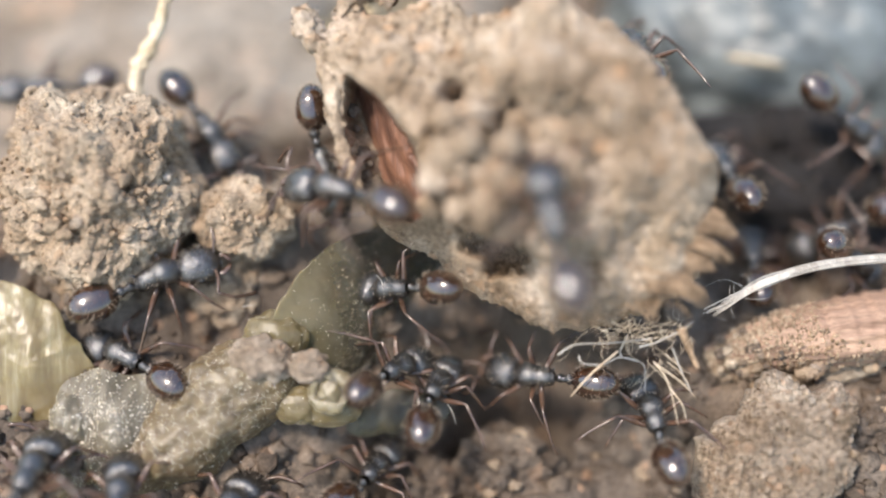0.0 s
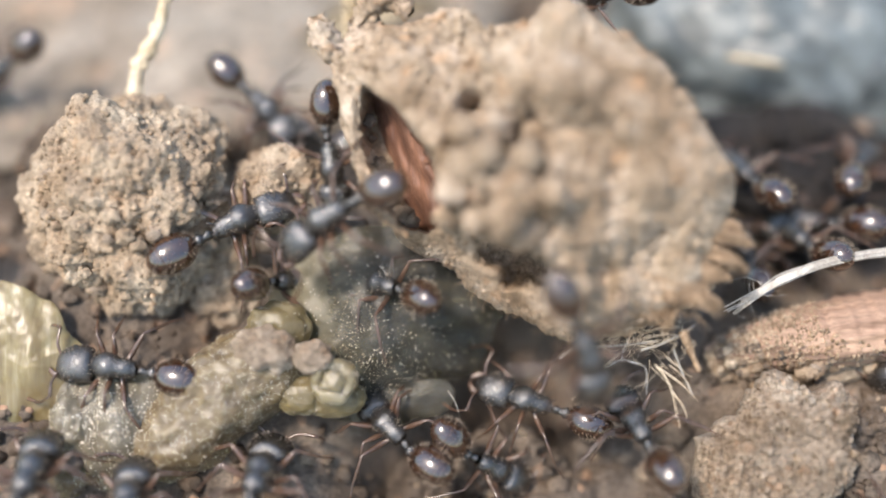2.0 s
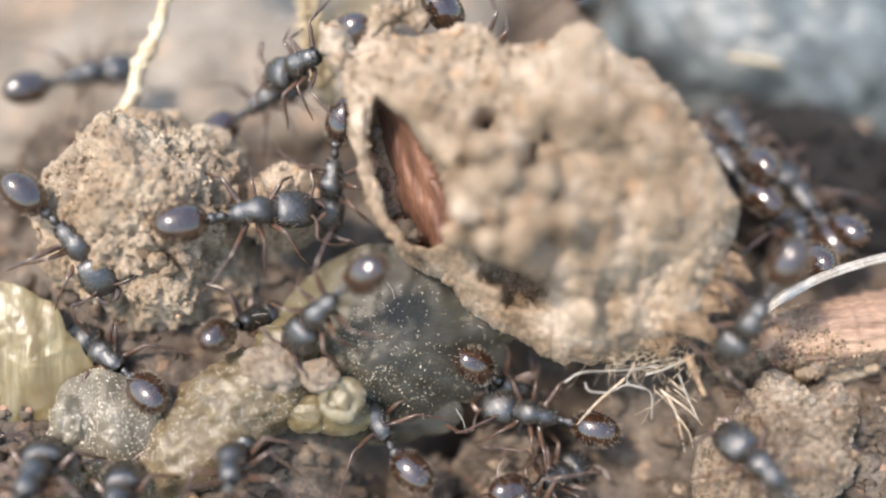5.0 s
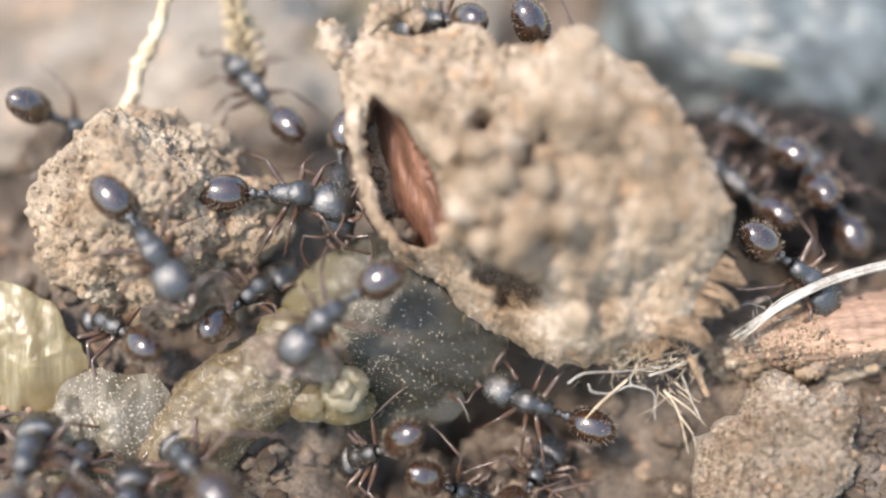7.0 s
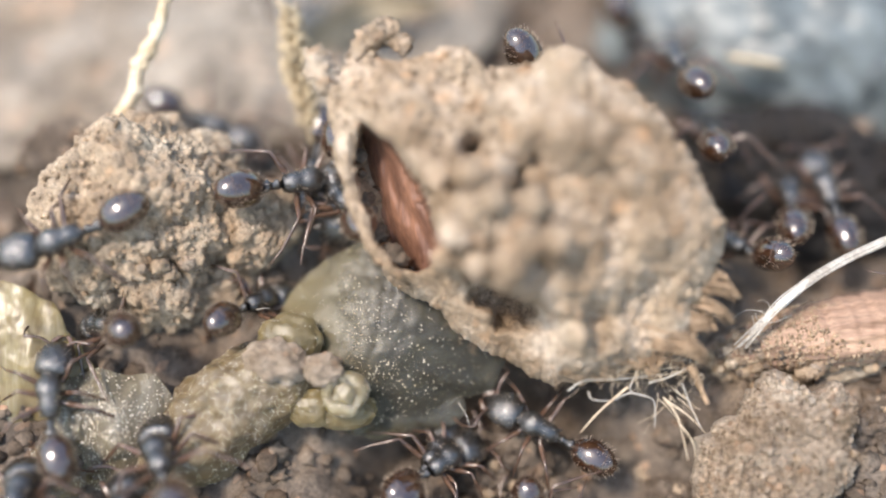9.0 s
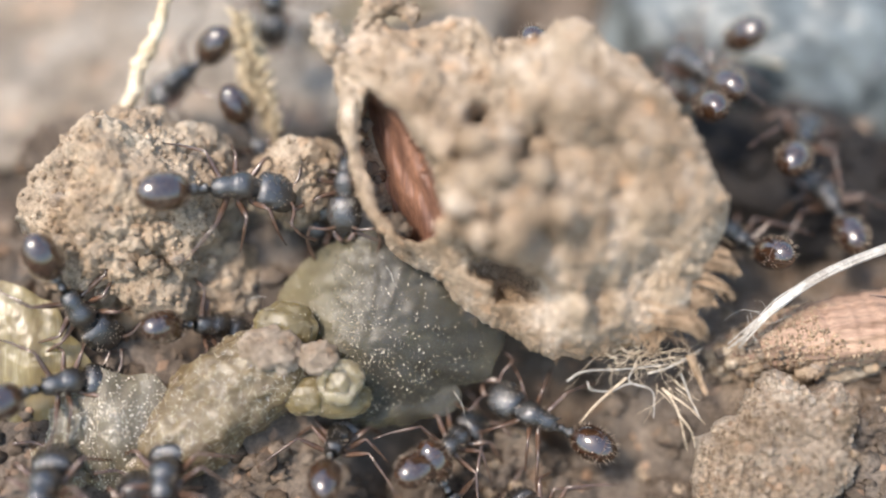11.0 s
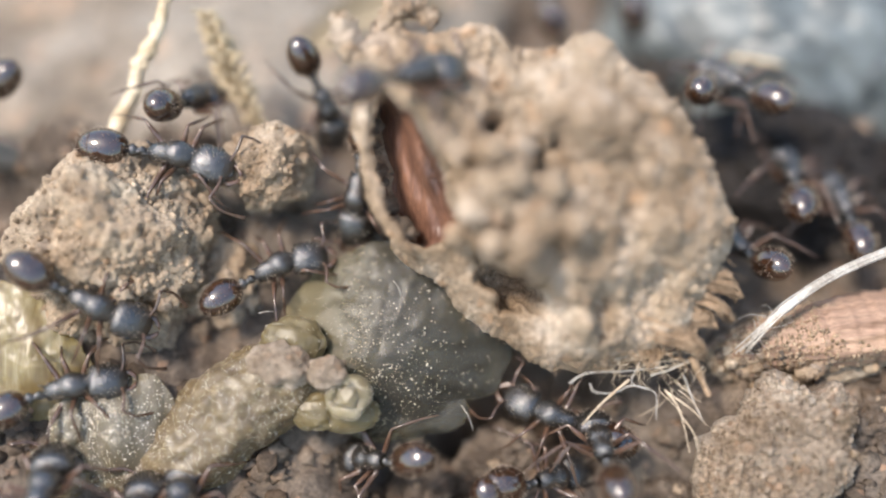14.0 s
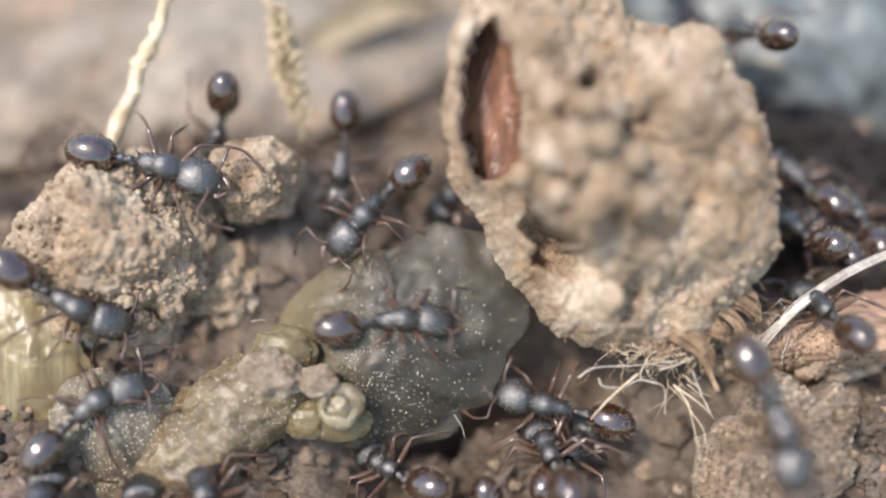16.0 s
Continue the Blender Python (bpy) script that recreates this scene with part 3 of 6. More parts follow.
stuck_grit(PORE_CLOD, [Vector(q) for q in v_], 2600, 81, 0.025, 0.13, CLAY_GRIT, 0.3)["label"] = "loose tan soil grit"
add_grains(PORE_CLOD, (3.0, 3.2, 2.65), 90, 17, 0.07, 0.3)
CARRIED = thing("small_clod", "small tan crumb of soil held by an ant", "clod", m=on_face(-6.5, 0.9, -0.4))
v_, f_ = lump((1.5, 1.3, 1.15), 7.0, 6, 0.24, 0.1, 0.0, 0.07, 0.04)
mesh_object("clod_body", v_, f_, CLAY, CARRIED)
stuck_grit(CARRIED, [Vector(q) for q in v_], 700, 82, 0.025, 0.1, CLAY_GRIT, 0.3)["label"] = "loose tan soil grit"
add_grains(CARRIED, (1.4, 1.2, 1.05), 24, 23, 0.06, 0.22)


def plate_clod(edge, rise, back, seed, n_a=360, n_r=90):
    """A broken plate of soil with an angular outline."""
    verts, faces = [], []
    for j in range(n_r + 1):
        s = (j / n_r) ** 0.8
        for i in range(n_a):
            a = 360.0 * i / n_a
            ca, sa = math.cos(radians(a)), math.sin(radians(a))
            e = polar_radius(edge, a) * (1 + 0.05 * s ** 3 * fractal((ca * 3, sa * 3, 0), 1.6, 4, seed, 0.7))
            u, v = ca * e * s, sa * e * s
            w = rise * max(0.0, 1 - s ** 5) ** 0.6 + (0.26 * fractal((u, v, 0), 0.6, 3, seed) + 0.06 * fractal((u, v, 0), 3.4, 4, seed + 4, 0.75) + 0.2 * (math.sqrt(max(0.0, 1 - (noise.voronoi(Vector((u * 4.2, v * 4.2 + 1.5 * u, seed)))[0][0] / 0.8) ** 2)) - 0.5) + 0.05 * fractal((u, v, 0), 11.0, 2, seed + 8)) * (1 - s ** 8)
            verts.append((u, v, w))
    n = len(verts)
    for j in range(1, 13):
        s = 1 - j / 12
        for i in range(n_a):
            x, y, z = verts[n_r * n_a + i]
            verts.append((x * (0.3 + 0.7 * s), y * (0.3 + 0.7 * s), z - back * (1 - s)) if j < 12 else (0.0, 0.0, -back))
    for j in range(n_r + 12):
        for i in range(n_a):
            k = (i + 1) % n_a
            faces.append((j * n_a + i, (j + 1) * n_a + i, (j + 1) * n_a + k, j * n_a + k))
    return verts, faces


SLAB_EDGE = ((5, 1.95), (34, 2.55), (51, 2.55), (61, 1.85), (77, 1.92), (101, 2.35), (121, 2.08), (143, 1.8), (168, 2.35), (180, 2.8), (210, 3.25), (270, 2.5), (301, 2.1), (337, 2.2))
v_, f_ = plate_clod(SLAB_EDGE, 1.3, 2.4, 14.0)
slab = thing("grainy_clod", "angular grey-tan clod of fine grainy soil", "clod")
mesh_object("clod_body", v_, f_, GREY_CLAY, slab)
stuck_grit(slab, [Vector(q) for q in v_[6000:32000]], 4200, 83, 0.03, 0.14, GREY_GRIT, 0.0)["label"] = "fine grey-tan grit"
grain_rng = random.Random(29)
for k_ in range(80):
    a_, e_ = grain_rng.uniform(0, 6.28), 2.0 * grain_rng.random() ** 0.5
    r_ = grain_rng.uniform(0.05, 0.13)
    gv_, gf_ = lump((r_, r_ * 0.9, r_ * 0.8), 120.0 + k_, 3, 0.4)
    mesh_object("grain", [(p[0] + e_ * math.cos(a_), p[1] + e_ * math.sin(a_), p[2] + 1.3 * max(0.0, 1 - (e_ / 2.4) ** 5) ** 0.6) for p in gv_], gf_, grain_rng.choice((GREY_CLAY, GREY_CLAY, CLAY)), slab)
slab.matrix_world = on_face(10.62, -6.1, 0.45)
v_, f_ = lump((3.6, 1.15, 1.5), 19.0, 6, 0.22, 0.2, 0.0, 0.09)
bank = thing("soil_ridge", "ridge of tan crumbly soil under a stem", "clod", m=on_face(12.2, -3.35, -1.4, 8))
mesh_object("clod_body", v_, f_, CLAY, bank)
add_grains(bank, (3.5, 1.1, 1.45), 30, 37, 0.1, 0.34)
for seed_, u_, v_2, w_, s_ in ((41.0, 2.2, -7.4, -1.9, 1.6), (42.0, 5.9, -7.4, -2.4, 1.3), (43.0, -0.6, -7.9, -2.0, 1.0), (44.0, 7.3, -8.5, -1.0, 1.0), (45.0, 13.6, -5.6, -0.9, 1.3), (46.0, -13.2, 3.0, -3.8, 1.6)):
    v_, f_ = lump((s_, s_ * 0.85, s_ * 0.8), seed_, 6, 0.3, 0.25, 0.0, 0.16, 0.04)
    c_ = thing("soil_clod", "rough brown clod of soil on the ground", "clod", "brown clods of soil", on_face(u_, v_2, w_))
    mesh_object("clod_body", v_, f_, SOIL, c_)
    add_grains(c_, (s_ * 0.95, s_ * 0.8, s_ * 0.75), 26, int(seed_), 0.08, 0.26, (SOIL, SOIL, CLAY))

# added lump whose near-black colour stands in for shade under the stone
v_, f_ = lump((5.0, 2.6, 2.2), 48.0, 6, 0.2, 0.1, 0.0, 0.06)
shade_lump = thing("damp_clod", "added lump of soil below a stone, coloured near black for shade", "clod", m=on_face(13.6, 2.3, -5.6, -12))
mesh_object("clod_body", v_, f_, SHADE_SOIL, shade_lump)
add_grains(shade_lump, (4.8, 2.5, 2.1), 46, 31, 0.12, 0.5, (SHADE_SOIL, SHADE_SOIL, SHADE_SOIL, SOIL))

v_, f_ = lump((2.3, 2.0, 1.7), 49.0, 6, 0.26, 0.16, 0.0, 0.1, 0.03)
packed = thing("soil_mound", "mound of tan crumbly soil between two clods", "clod", m=on_face(-6.2, 0.5, -3.9, 10))
mesh_object("clod_body", v_, f_, GREY_CLAY, packed)
add_grains(packed, (2.2, 1.9, 1.6), 30, 39, 0.08, 0.3)

v_, f_ = lump((1.35, 1.5, 1.2), 50.0, 6, 0.26, 0.16, 0.0, 0.1, 0.04)
lower_clod = thing("soil_clod", "crumbly orange-tan clod of soil below a pitted clod", "clod", "brown clods of soil", on_face(-7.3, -1.1, -1.9, 20))
mesh_object("clod_body", v_, f_, CLAY, lower_clod)
add_grains(lower_clod, (1.3, 1.4, 1.1), 30, 40, 0.06, 0.24)

# ---- stones, sticks ----
v_, f_ = lump((7.6, 5.6, 4.3), 27.0, 6, 0.14, 0.0, 0.03)
stone = mesh_object("stone", v_, f_, STONE)
stone.matrix_world = on_face(14.0, 8.5, -9.8, -18)
tagged(stone, "smooth blue-grey stone with pale streaks", "stone")


def strand_thing(name, label, category, points, radii, mat, sides=12, wob=0.0, seed=1.0, steps=7, groove=0.0):
    line = smooth_line(points, steps)
    n = len(line) - 1
    rad = []
    for i in range(n + 1):
        t = i / n * (len(radii) - 1)
        k = min(int(t), len(radii) - 2)
        rad.append((radii[k] + (radii[k + 1] - radii[k]) * (t - k)) * (1 + wob * noise.noise(Vector((i * 0.5, seed, 0)))))
    v, f = tube(line, rad, sides)
    if groove:
        v = [line[i // sides] + (Vector(p) - line[i // sides]) * (1 + groove * noise.noise(Vector((i % sides * 0.9, i // sides * 0.03, seed)))) for i, p in enumerate(v)]
    v = [Vector(p) + Vector((fractal(p, 2.0, 2, seed), fractal(p, 2.0, 2, seed + 9), 0)) * wob * 0.2 for p in v]
    ob = mesh_object(name, v, f, mat)
    ob.matrix_world = FACE
    return tagged(ob, label, category)


TWIG_LINE = ((-8.85, 9.4, -0.9), (-9.05, 8.2, -1.0), (-9.25, 7.2, -1.1), (-9.62, 6.5, -1.2), (-9.92, 6.05, -1.25), (-10.14, 5.2, -1.4), (-10.62, 4.4, -1.7), (-11.15, 3.3, -2.0), (-11.7, 2.2, -2.4))
twig = strand_thing("twig", "thin cream dry twig with knots leaning on soil", "twig", TWIG_LINE, (0.17, 0.21, 0.2, 0.29, 0.2, 0.24, 0.27, 0.29, 0.26), TWIG, 14, 0.3, 3.0, 9)
for k_, (i_, side_) in enumerate(((1, 1), (2, -1), (3, 1), (4, -1), (4, 1), (5, 1), (6, -1), (7, 1))):
    c_ = Vector(TWIG_LINE[i_])
    kv_, kf_ = lump((0.12, 0.2, 0.12), 410.0 + k_, 3, 0.35)
    mesh_object("knot", [(p[0] + c_.x + 0.17 * side_, p[1] + c_.y, p[2] + c_.z + 0.08) for p in kv_], kf_, TWIG, twig)
STEM_LINE = ((8.7, -3.65, -1.2), (9.8, -3.3, -0.85), (11.2, -2.95, -0.65), (13.0, -2.65, -0.6), (15.0, -2.3, -0.6), (18.0, -1.8, -0.7))
STEM = strand_thing("stem", "reddish-tan dry woody stem half coated in soil", "stem",
             STEM_LINE, (0.45, 0.75, 0.95, 1.05, 1.05, 1.0), WOOD, 64, 0.12, 8.0, 16, 0.2)
stem_rng = random.Random(61)
stem_line = smooth_line(STEM_LINE, 12)
for k_ in range(46):
    c_ = stem_line[int(38 * stem_rng.random() ** 1.4)]
    a_, r_ = stem_rng.uniform(0.2, 2.9), stem_rng.uniform(0.05, 0.2)
    gv_, gf_ = lump((r_, r_ * 0.9, r_ * 0.7), 300.0 + k_, 3, 0.4)
    mesh_object("grain", [(p[0] + c_.x, p[1] + c_.y + 0.8 * math.cos(a_), p[2] + c_.z + 0.8 * math.sin(a_)) for p in gv_], gf_, stem_rng.choice((CLAY, GREY_CLAY, SOIL)), STEM)
coat = [v_.co / MM for v_ in STEM.data.vertices if v_.co.z > -0.9 * MM]
stuck_grit(STEM, [Vector(p) for p in coat if p.x + 2.2 * fractal(p, 0.9, 3, 3.0) < 11.8 + 1.6 * step_up(-2.4, -3.2, p.y)], 4200, 85, 0.015, 0.075, CLAY_GRIT, 0.3)["label"] = "fine tan soil grit"
strand_thing("straw", "short orange-tan straw bit on a stone", "straw",
             ((10.2, 6.9, -4.6), (11.2, 6.75, -4.6), (12.2, 6.6, -4.7)), (0.10, 0.13, 0.08), STRAW, 8, 0.1, 6.0)
strand_thing("straw", "pale dry straw stalk on the ground", "straw",
             ((-4.0, 10.6, -9.0), (-2.0, 10.0, -9.2), (0.0, 9.8, -9.4)), (0.3, 0.35, 0.3), STRAW, 12, 0.15, 5.0)


def build_leaf_scrap():
    verts, faces = [], []
    n, m = 40, 16
    for i in range(n + 1):
        t = i / n
        half = 0.75 * math.sin(math.pi * min(1, t * 0.96 + 0.03)) ** 0.8
        for j in range(m + 1):
            s = j / m * 2 - 1
            verts.append((-4 + 6.2 * t, 0.9 * math.sin(2.2 * t) + s * half, 0.35 * s * s + 0.5 * math.sin(3 * t) + 0.06 * math.cos(14 * s)))
    for i in range(n):
        for j in range(m):
            faces.append((i * (m + 1) + j, (i + 1) * (m + 1) + j, (i + 1) * (m + 1) + j + 1, i * (m + 1) + j + 1))
    ob = mesh_object("dry_leaf", verts, faces, DRY_LEAF)
    thick = ob.modifiers.new("thickness", "SOLIDIFY")
    thick.thickness = 0.08 * MM
    ob.matrix_world = on_face(-2.2, 8.3, -8.2, 14)
    tagged(ob, "narrow curled dry straw-coloured leaf scrap", "leaf")


build_leaf_scrap()


def build_spike():
    rng = random.Random(3)
    pieces = [tube([(0, -2.4, 0), (0.05, 0, 0), (0.0, 2.2, 0)], [0.10, 0.16, 0.07], 8)]
    for i in range(210):
        y = rng.uniform(-1.9, 2.2)
        a = rng.uniform(0, 2 * math.pi)
        r = 0.5 * (1 - 0.22 * abs(y))
        p = Vector((0, y, 0))
        q = p + Vector((math.cos(a) * r, rng.uniform(0.0, 0.35), math.sin(a) * r))
        pieces.append(tube([p, q, q + (q - p) * 0.4], [0.05, 0.085, 0.02], 5))
    v, f = merged(pieces)
    ob = mesh_object("seed_spike", v, f, STRAW)
    return tagged(ob, "dry straw-coloured bristly seed spike", "seed head")


SPIKE = build_spike()
SPIKE.matrix_world = on_face(-7.0, 6.4, -3.2, 14)


def strands(count, seed, start, reach, r_lo, r_hi, heading, spread, curl):
    rng = random.Random(seed)
    pieces = []
    for _ in range(count):
        p = Vector(start) + Vector((rng.uniform(-1, 1) * spread[0], rng.uniform(-1, 1) * spread[1], rng.uniform(-1, 1) * spread[2]))
        a = heading + rng.gauss(0, curl)
        pts = [p]
        turn = rng.gauss(0, curl * 0.6)
        ln = reach * rng.uniform(0.5, 1.1)
        for k in range(5):
            a += turn + rng.gauss(0, curl * 0.35)
            p = p + Vector((math.cos(radians(a)), math.sin(radians(a)), rng.uniform(-0.25, 0.2))) * ln / 5
            pts.append(p)
        r = rng.uniform(r_lo, r_hi)
        line = smooth_line(pts, 4)
        pieces.append(tube(line, [r * (1 - 0.7 * i / (len(line) - 1)) for i in range(len(line))], 6))
    return pieces


def build_roots():
    root = thing("root_tuft", "tuft of fine tan rootlets hanging under the husk", "roots", m=on_face(5.6, -3.6, 1.6))
    rng = random.Random(19)
    # the long rootlets that stand out, then finer ones between them
    for mat, r, path in (
            (PALE, 0.034, ((-1.46, -0.25), (-0.94, 0.06), (0.23, 0.11), (1.46, 0.25))),
            (PALE, 0.028, ((-0.82, -0.28), (-0.72, -0.49), (-0.07, -0.56), (0.43, -0.35), (0.95, -0.44), (1.20, -0.65), (1.20, -1.38))),
            (PALE, 0.026, ((0.69, 0.35), (0.47, -0.25), (0.95, -0.46))),
            (ROOT, 0.04, ((0.38, -0.15), (-0.48, -0.87), (-1.05, -1.54))),
            (PALE, 0.036, ((1.05, -0.04), (1.77, 0.20), (2.68, 0.76))),
            (ROOT, 0.03, ((1.46, -0.46), (1.87, -1.07), (2.18, -2.35))),
            (ROOT, 0.028, ((1.98, -1.28), (2.48, -2.29))),
            (PALE, 0.034, ((2.03, -0.04), (2.37, -0.87), (2.58, -1.38))),
            (ROOT, 0.028, ((1.57, -0.56), (2.79, -1.59))),
            (FRAY, 0.15, ((2.27, 0.56), (2.58, -0.15), (2.79, -0.66)))):
        line = smooth_line([(x, y, 0.3 + rng.uniform(-0.15, 0.25)) for x, y in path] if len(path) > 2 else [(path[0][0], path[0][1], 0.3), ((path[0][0] + path[1][0]) / 2 + 0.1, (path[0][1] + path[1][1]) / 2, 0.35), (path[1][0], path[1][1], 0.2)], 7)
        n = len(line) - 1
        mesh_object("rootlet", *tube(line, [r * (1 - 0.55 * i / n) * (1 + 0.25 * noise.noise(Vector((i * 0.6, r * 90, 0)))) for i in range(n + 1)], 8), mat, root)
    for count, seed, start, reach, lo, hi, heading, spread, curl in (
            (12, 3, (0.9, 0.4, 0.3), 1.7, 0.008, 0.018, 190, (1.5, 0.35, 0.3), 26), (8, 4, (1.6, -0.3, 0.3), 1.3, 0.008, 0.018, -62, (0.5, 0.3, 0.3), 22), (10, 5, (0.9, 0.5, 0.3), 0.9, 0.008, 0.016, 275, (1.7, 0.4, 0.3), 40)):
        for piece in strands(count, seed, start, reach, lo, hi, heading, spread, curl):
            mesh_object("rootlet", *piece, ROOT, root)
    mat_v, mat_f = merged(strands(40, 15, (1.2, 0.45, 0.2), 1.0, 0.006, 0.013, 220, (1.5, 0.4, 0.4), 55))
    tagged(mesh_object("root_mat", mat_v, mat_f, ROOT, root), "matted fine tan root hairs", kind="stuff")
    return root


ROOTS = build_roots()


def build_fibre():
    fib = thing("plant_fibre", "frayed white strip of plant fibre", "fibre")
    rng = random.Random(8)
    core = smooth_line(((-0.2, -0.6, 0.1), (0.7, -0.05, 0.3), (2.0, 0.55, 0.2), (3.6, 0.95, 0.0), (6.4, 1.35, -0.3)), 10)
    n = len(core) - 1
    pieces = [tube(core, [0.04 + 0.11 * min(1, 3 * i / n) for i in range(n + 1)], 12, True, 0.4)]
    for i in range(9):
        o = Vector((0, rng.uniform(-0.12, 0.12), rng.uniform(-0.02, 0.08)))
        fray = rng.uniform(-0.2, 0.12)
        wave = [Vector((0, rng.uniform(-0.05, 0.05), 0)) for _ in range(4)]
        line = smooth_line((Vector((-0.3 - rng.random() * 0.5, -0.85 + fray, 0.1)), Vector((0.7, -0.05, 0.3)) + o * 1.5 + wave[0], Vector((2.0, 0.55, 0.2)) + o + wave[1], Vector((3.6, 0.95, 0.0)) + o + wave[2], Vector((6.4, 1.35, -0.3)) + o + wave[3]), 6)
        pieces.append(tube(line, [0.012 + 0.022 * rng.random()] * len(line), 6))
    v, f = merged(pieces)
    mesh_object("strip", v, f, PALE, fib)
    v, f = merged(strands(6, 9, (0.4, -0.25, 0.2), 1.3, 0.007, 0.014, 200, (0.7, 0.3, 0.2), 45))
    mesh_object("fray", v, f, PALE, fib)
    return fib


FIBRE = build_fibre()


# ---- the green plant scrap ----
def skin_sheet(edge, centre_rise, seed, folds, n_a=260, n_r=70, crease=0.0, ribs=0.0):
    verts, faces = [], []
    for j in range(n_r + 1):
        s = j / n_r
        for i in range(n_a):
            a = 360.0 * i / n_a
            ca, sa = math.cos(radians(a)), math.sin(radians(a))
            e = polar_radius(edge, a) * (1 + 0.03 * fractal((ca * 3, sa * 3, 0), 1.0, 3, seed))
            u, v = ca * e * s, sa * e * s
            w = centre_rise * (1 - s ** 1.7) + folds * fractal((u, v, 0), 0.55, 3, seed) + crease * math.sin(3.4 * u + 1.2 * v) * s
            w += 0.02 * fractal((u, v, 0), 2.5, 2, seed + 3) + ribs * math.sin(5.5 * u + 0.8 * v + 1.5 * fractal((u, v * 0.3, 0), 0.9, 2, seed))
            verts.append((u, v, w))
    for j in range(n_r):
        for i in range(n_a):
            k = (i + 1) % n_a
            faces.append((j * n_a + i, (j + 1) * n_a + i, (j + 1) * n_a + k, j * n_a + k))
    return verts, faces


def sheet_part(name, data, mat, parent, m, label="", thick=0.14):
    ob = mesh_object(name, *data, mat, parent, label)
    ob.matrix_local = m
    s = ob.modifiers.new("thickness", "SOLIDIFY")
    s.thickness = thick * MM
    s.offset = -1
    return ob


def spot(u, v, w, turn=0.0):
    return pose(u * MM, v * MM, w * MM, 0, 0, turn)


def build_pulp():
    base = Vector((-4.5, -4.2, 0.2))
    p = thing("plant_scrap", "chewed yellow-green plant scrap dusted with soil grains", "plant scrap", m=on_face(*base))
    # thick stalk
    pts = [Vector(q) - base for q in ((-12.0, -7.0, -0.2), (-10.6, -6.9, 0.0), (-9.3, -6.75, 0.1), (-8.0, -5.95, 0.25), (-6.5, -4.75, 0.3), (-5.1, -3.85, 0.25), (-4.0, -3.35, 0.0))]
    line = smooth_line(pts, 22)
    rad = []
    for i in range(len(line)):
        t = i / (len(line) - 1) * 6
        k = min(int(t), 5)
        r = (0.9, 0.8, 0.95, 1.4, 1.5, 1.25, 0.7)
        rad.append(r[k] + (r[k + 1] - r[k]) * (t - k))
    v, f = tube(line, rad, 90)
    out = []
    for i, q in enumerate(v):
        c = line[min(i // 90, len(line) - 1)]
        d = Vector(q) - c
        out.append(c + d * (1 + 0.17 * fractal(q, 0.6, 3, 6.0) + 0.06 * fractal(q, 2.2, 3, 2.0) + 0.03 * fractal(q, 7.0, 2, 4.0) + 0.025 * math.sin(0.9 * (i % 90) + 2.0 * fractal(q, 0.8, 2, 8.0))))
    mesh_object("stalk", out, f, PULP, p, "yellow-green fibrous stalk")
    # gritty dust on the stalk's upper side
    floor_z = line[0].z + 0.2
    stuck_grit(p, [q for q in out if q.z > floor_z], 3200, 77, 0.008, 0.034, DUST_GRAIN, 0.7)
    # thin skin spread beside the stalk
    edge = ((-16, 3.95), (2, 4.3), (16, 5.2), (36, 5.9), (62, 5.0), (83, 3.6), (112, 3.35), (155, 3.3), (174, 3.2), (-135, 3.0), (-112, 2.85), (-65, 2.55), (-34, 3.0))
    edge = tuple(sorted(((a % 360, r) for a, r in edge)))
    sheet = skin_sheet(edge, 1.25, 2.0, 0.18, 300, 90, 0.03, 0.0)
    film = sheet_part("skin", sheet, MEMBRANE, p, spot(2.3, 1.05, -0.75), "dark grey-green translucent skin with pale specks")
    fold_edge = ((0, 1.9), (50, 0.8), (110, 0.75), (180, 1.7), (235, 0.75), (300, 0.7))
    sheet_part("skin_fold", skin_sheet(fold_edge, 0.3, 12.0, 0.12, 120, 30), MEMBRANE, p, spot(3.3, -1.05, -0.75, 12), "thin grey-green torn skin fold", 0.06)
    stuck_grit(film, [Vector(q) for q in sheet[0][3000:]], 1900, 78, 0.006, 0.026, DUST_GRAIN, 0.0)
    # ring-shaped bud scar with its core
    ring = []
    for i in range(48):
        a = 2 * math.pi * i / 48
        ring.append((math.cos(a) * 0.5, math.sin(a) * 0.5, 0.05 * math.sin(3 * a)))
    v, f = tube(ring + ring[:1], [0.22 + 0.025 * math.sin(0.26 * i) for i in range(49)], 16, False)
    v2, f2 = lump((0.42, 0.42, 0.3), 33.0, 4, 0.2)
    v = [Vector(q) + Vector((fractal(q, 2.2, 3, 1.0), fractal(q, 2.2, 3, 5.0), fractal(q, 2.2, 3, 9.0))) * 0.12 for q in v]
    bud = mesh_object("bud", *merged([(v, f), (v2, f2)]), BUD, p, "round pale bud scar")
    stuck_grit(bud, [Vector(q) for q in v if q[2] > 0.1], 160, 79, 0.01, 0.035, DUST_GRAIN, 0.4)
    bud.matrix_local = spot(1.43, -0.1, 1.15)
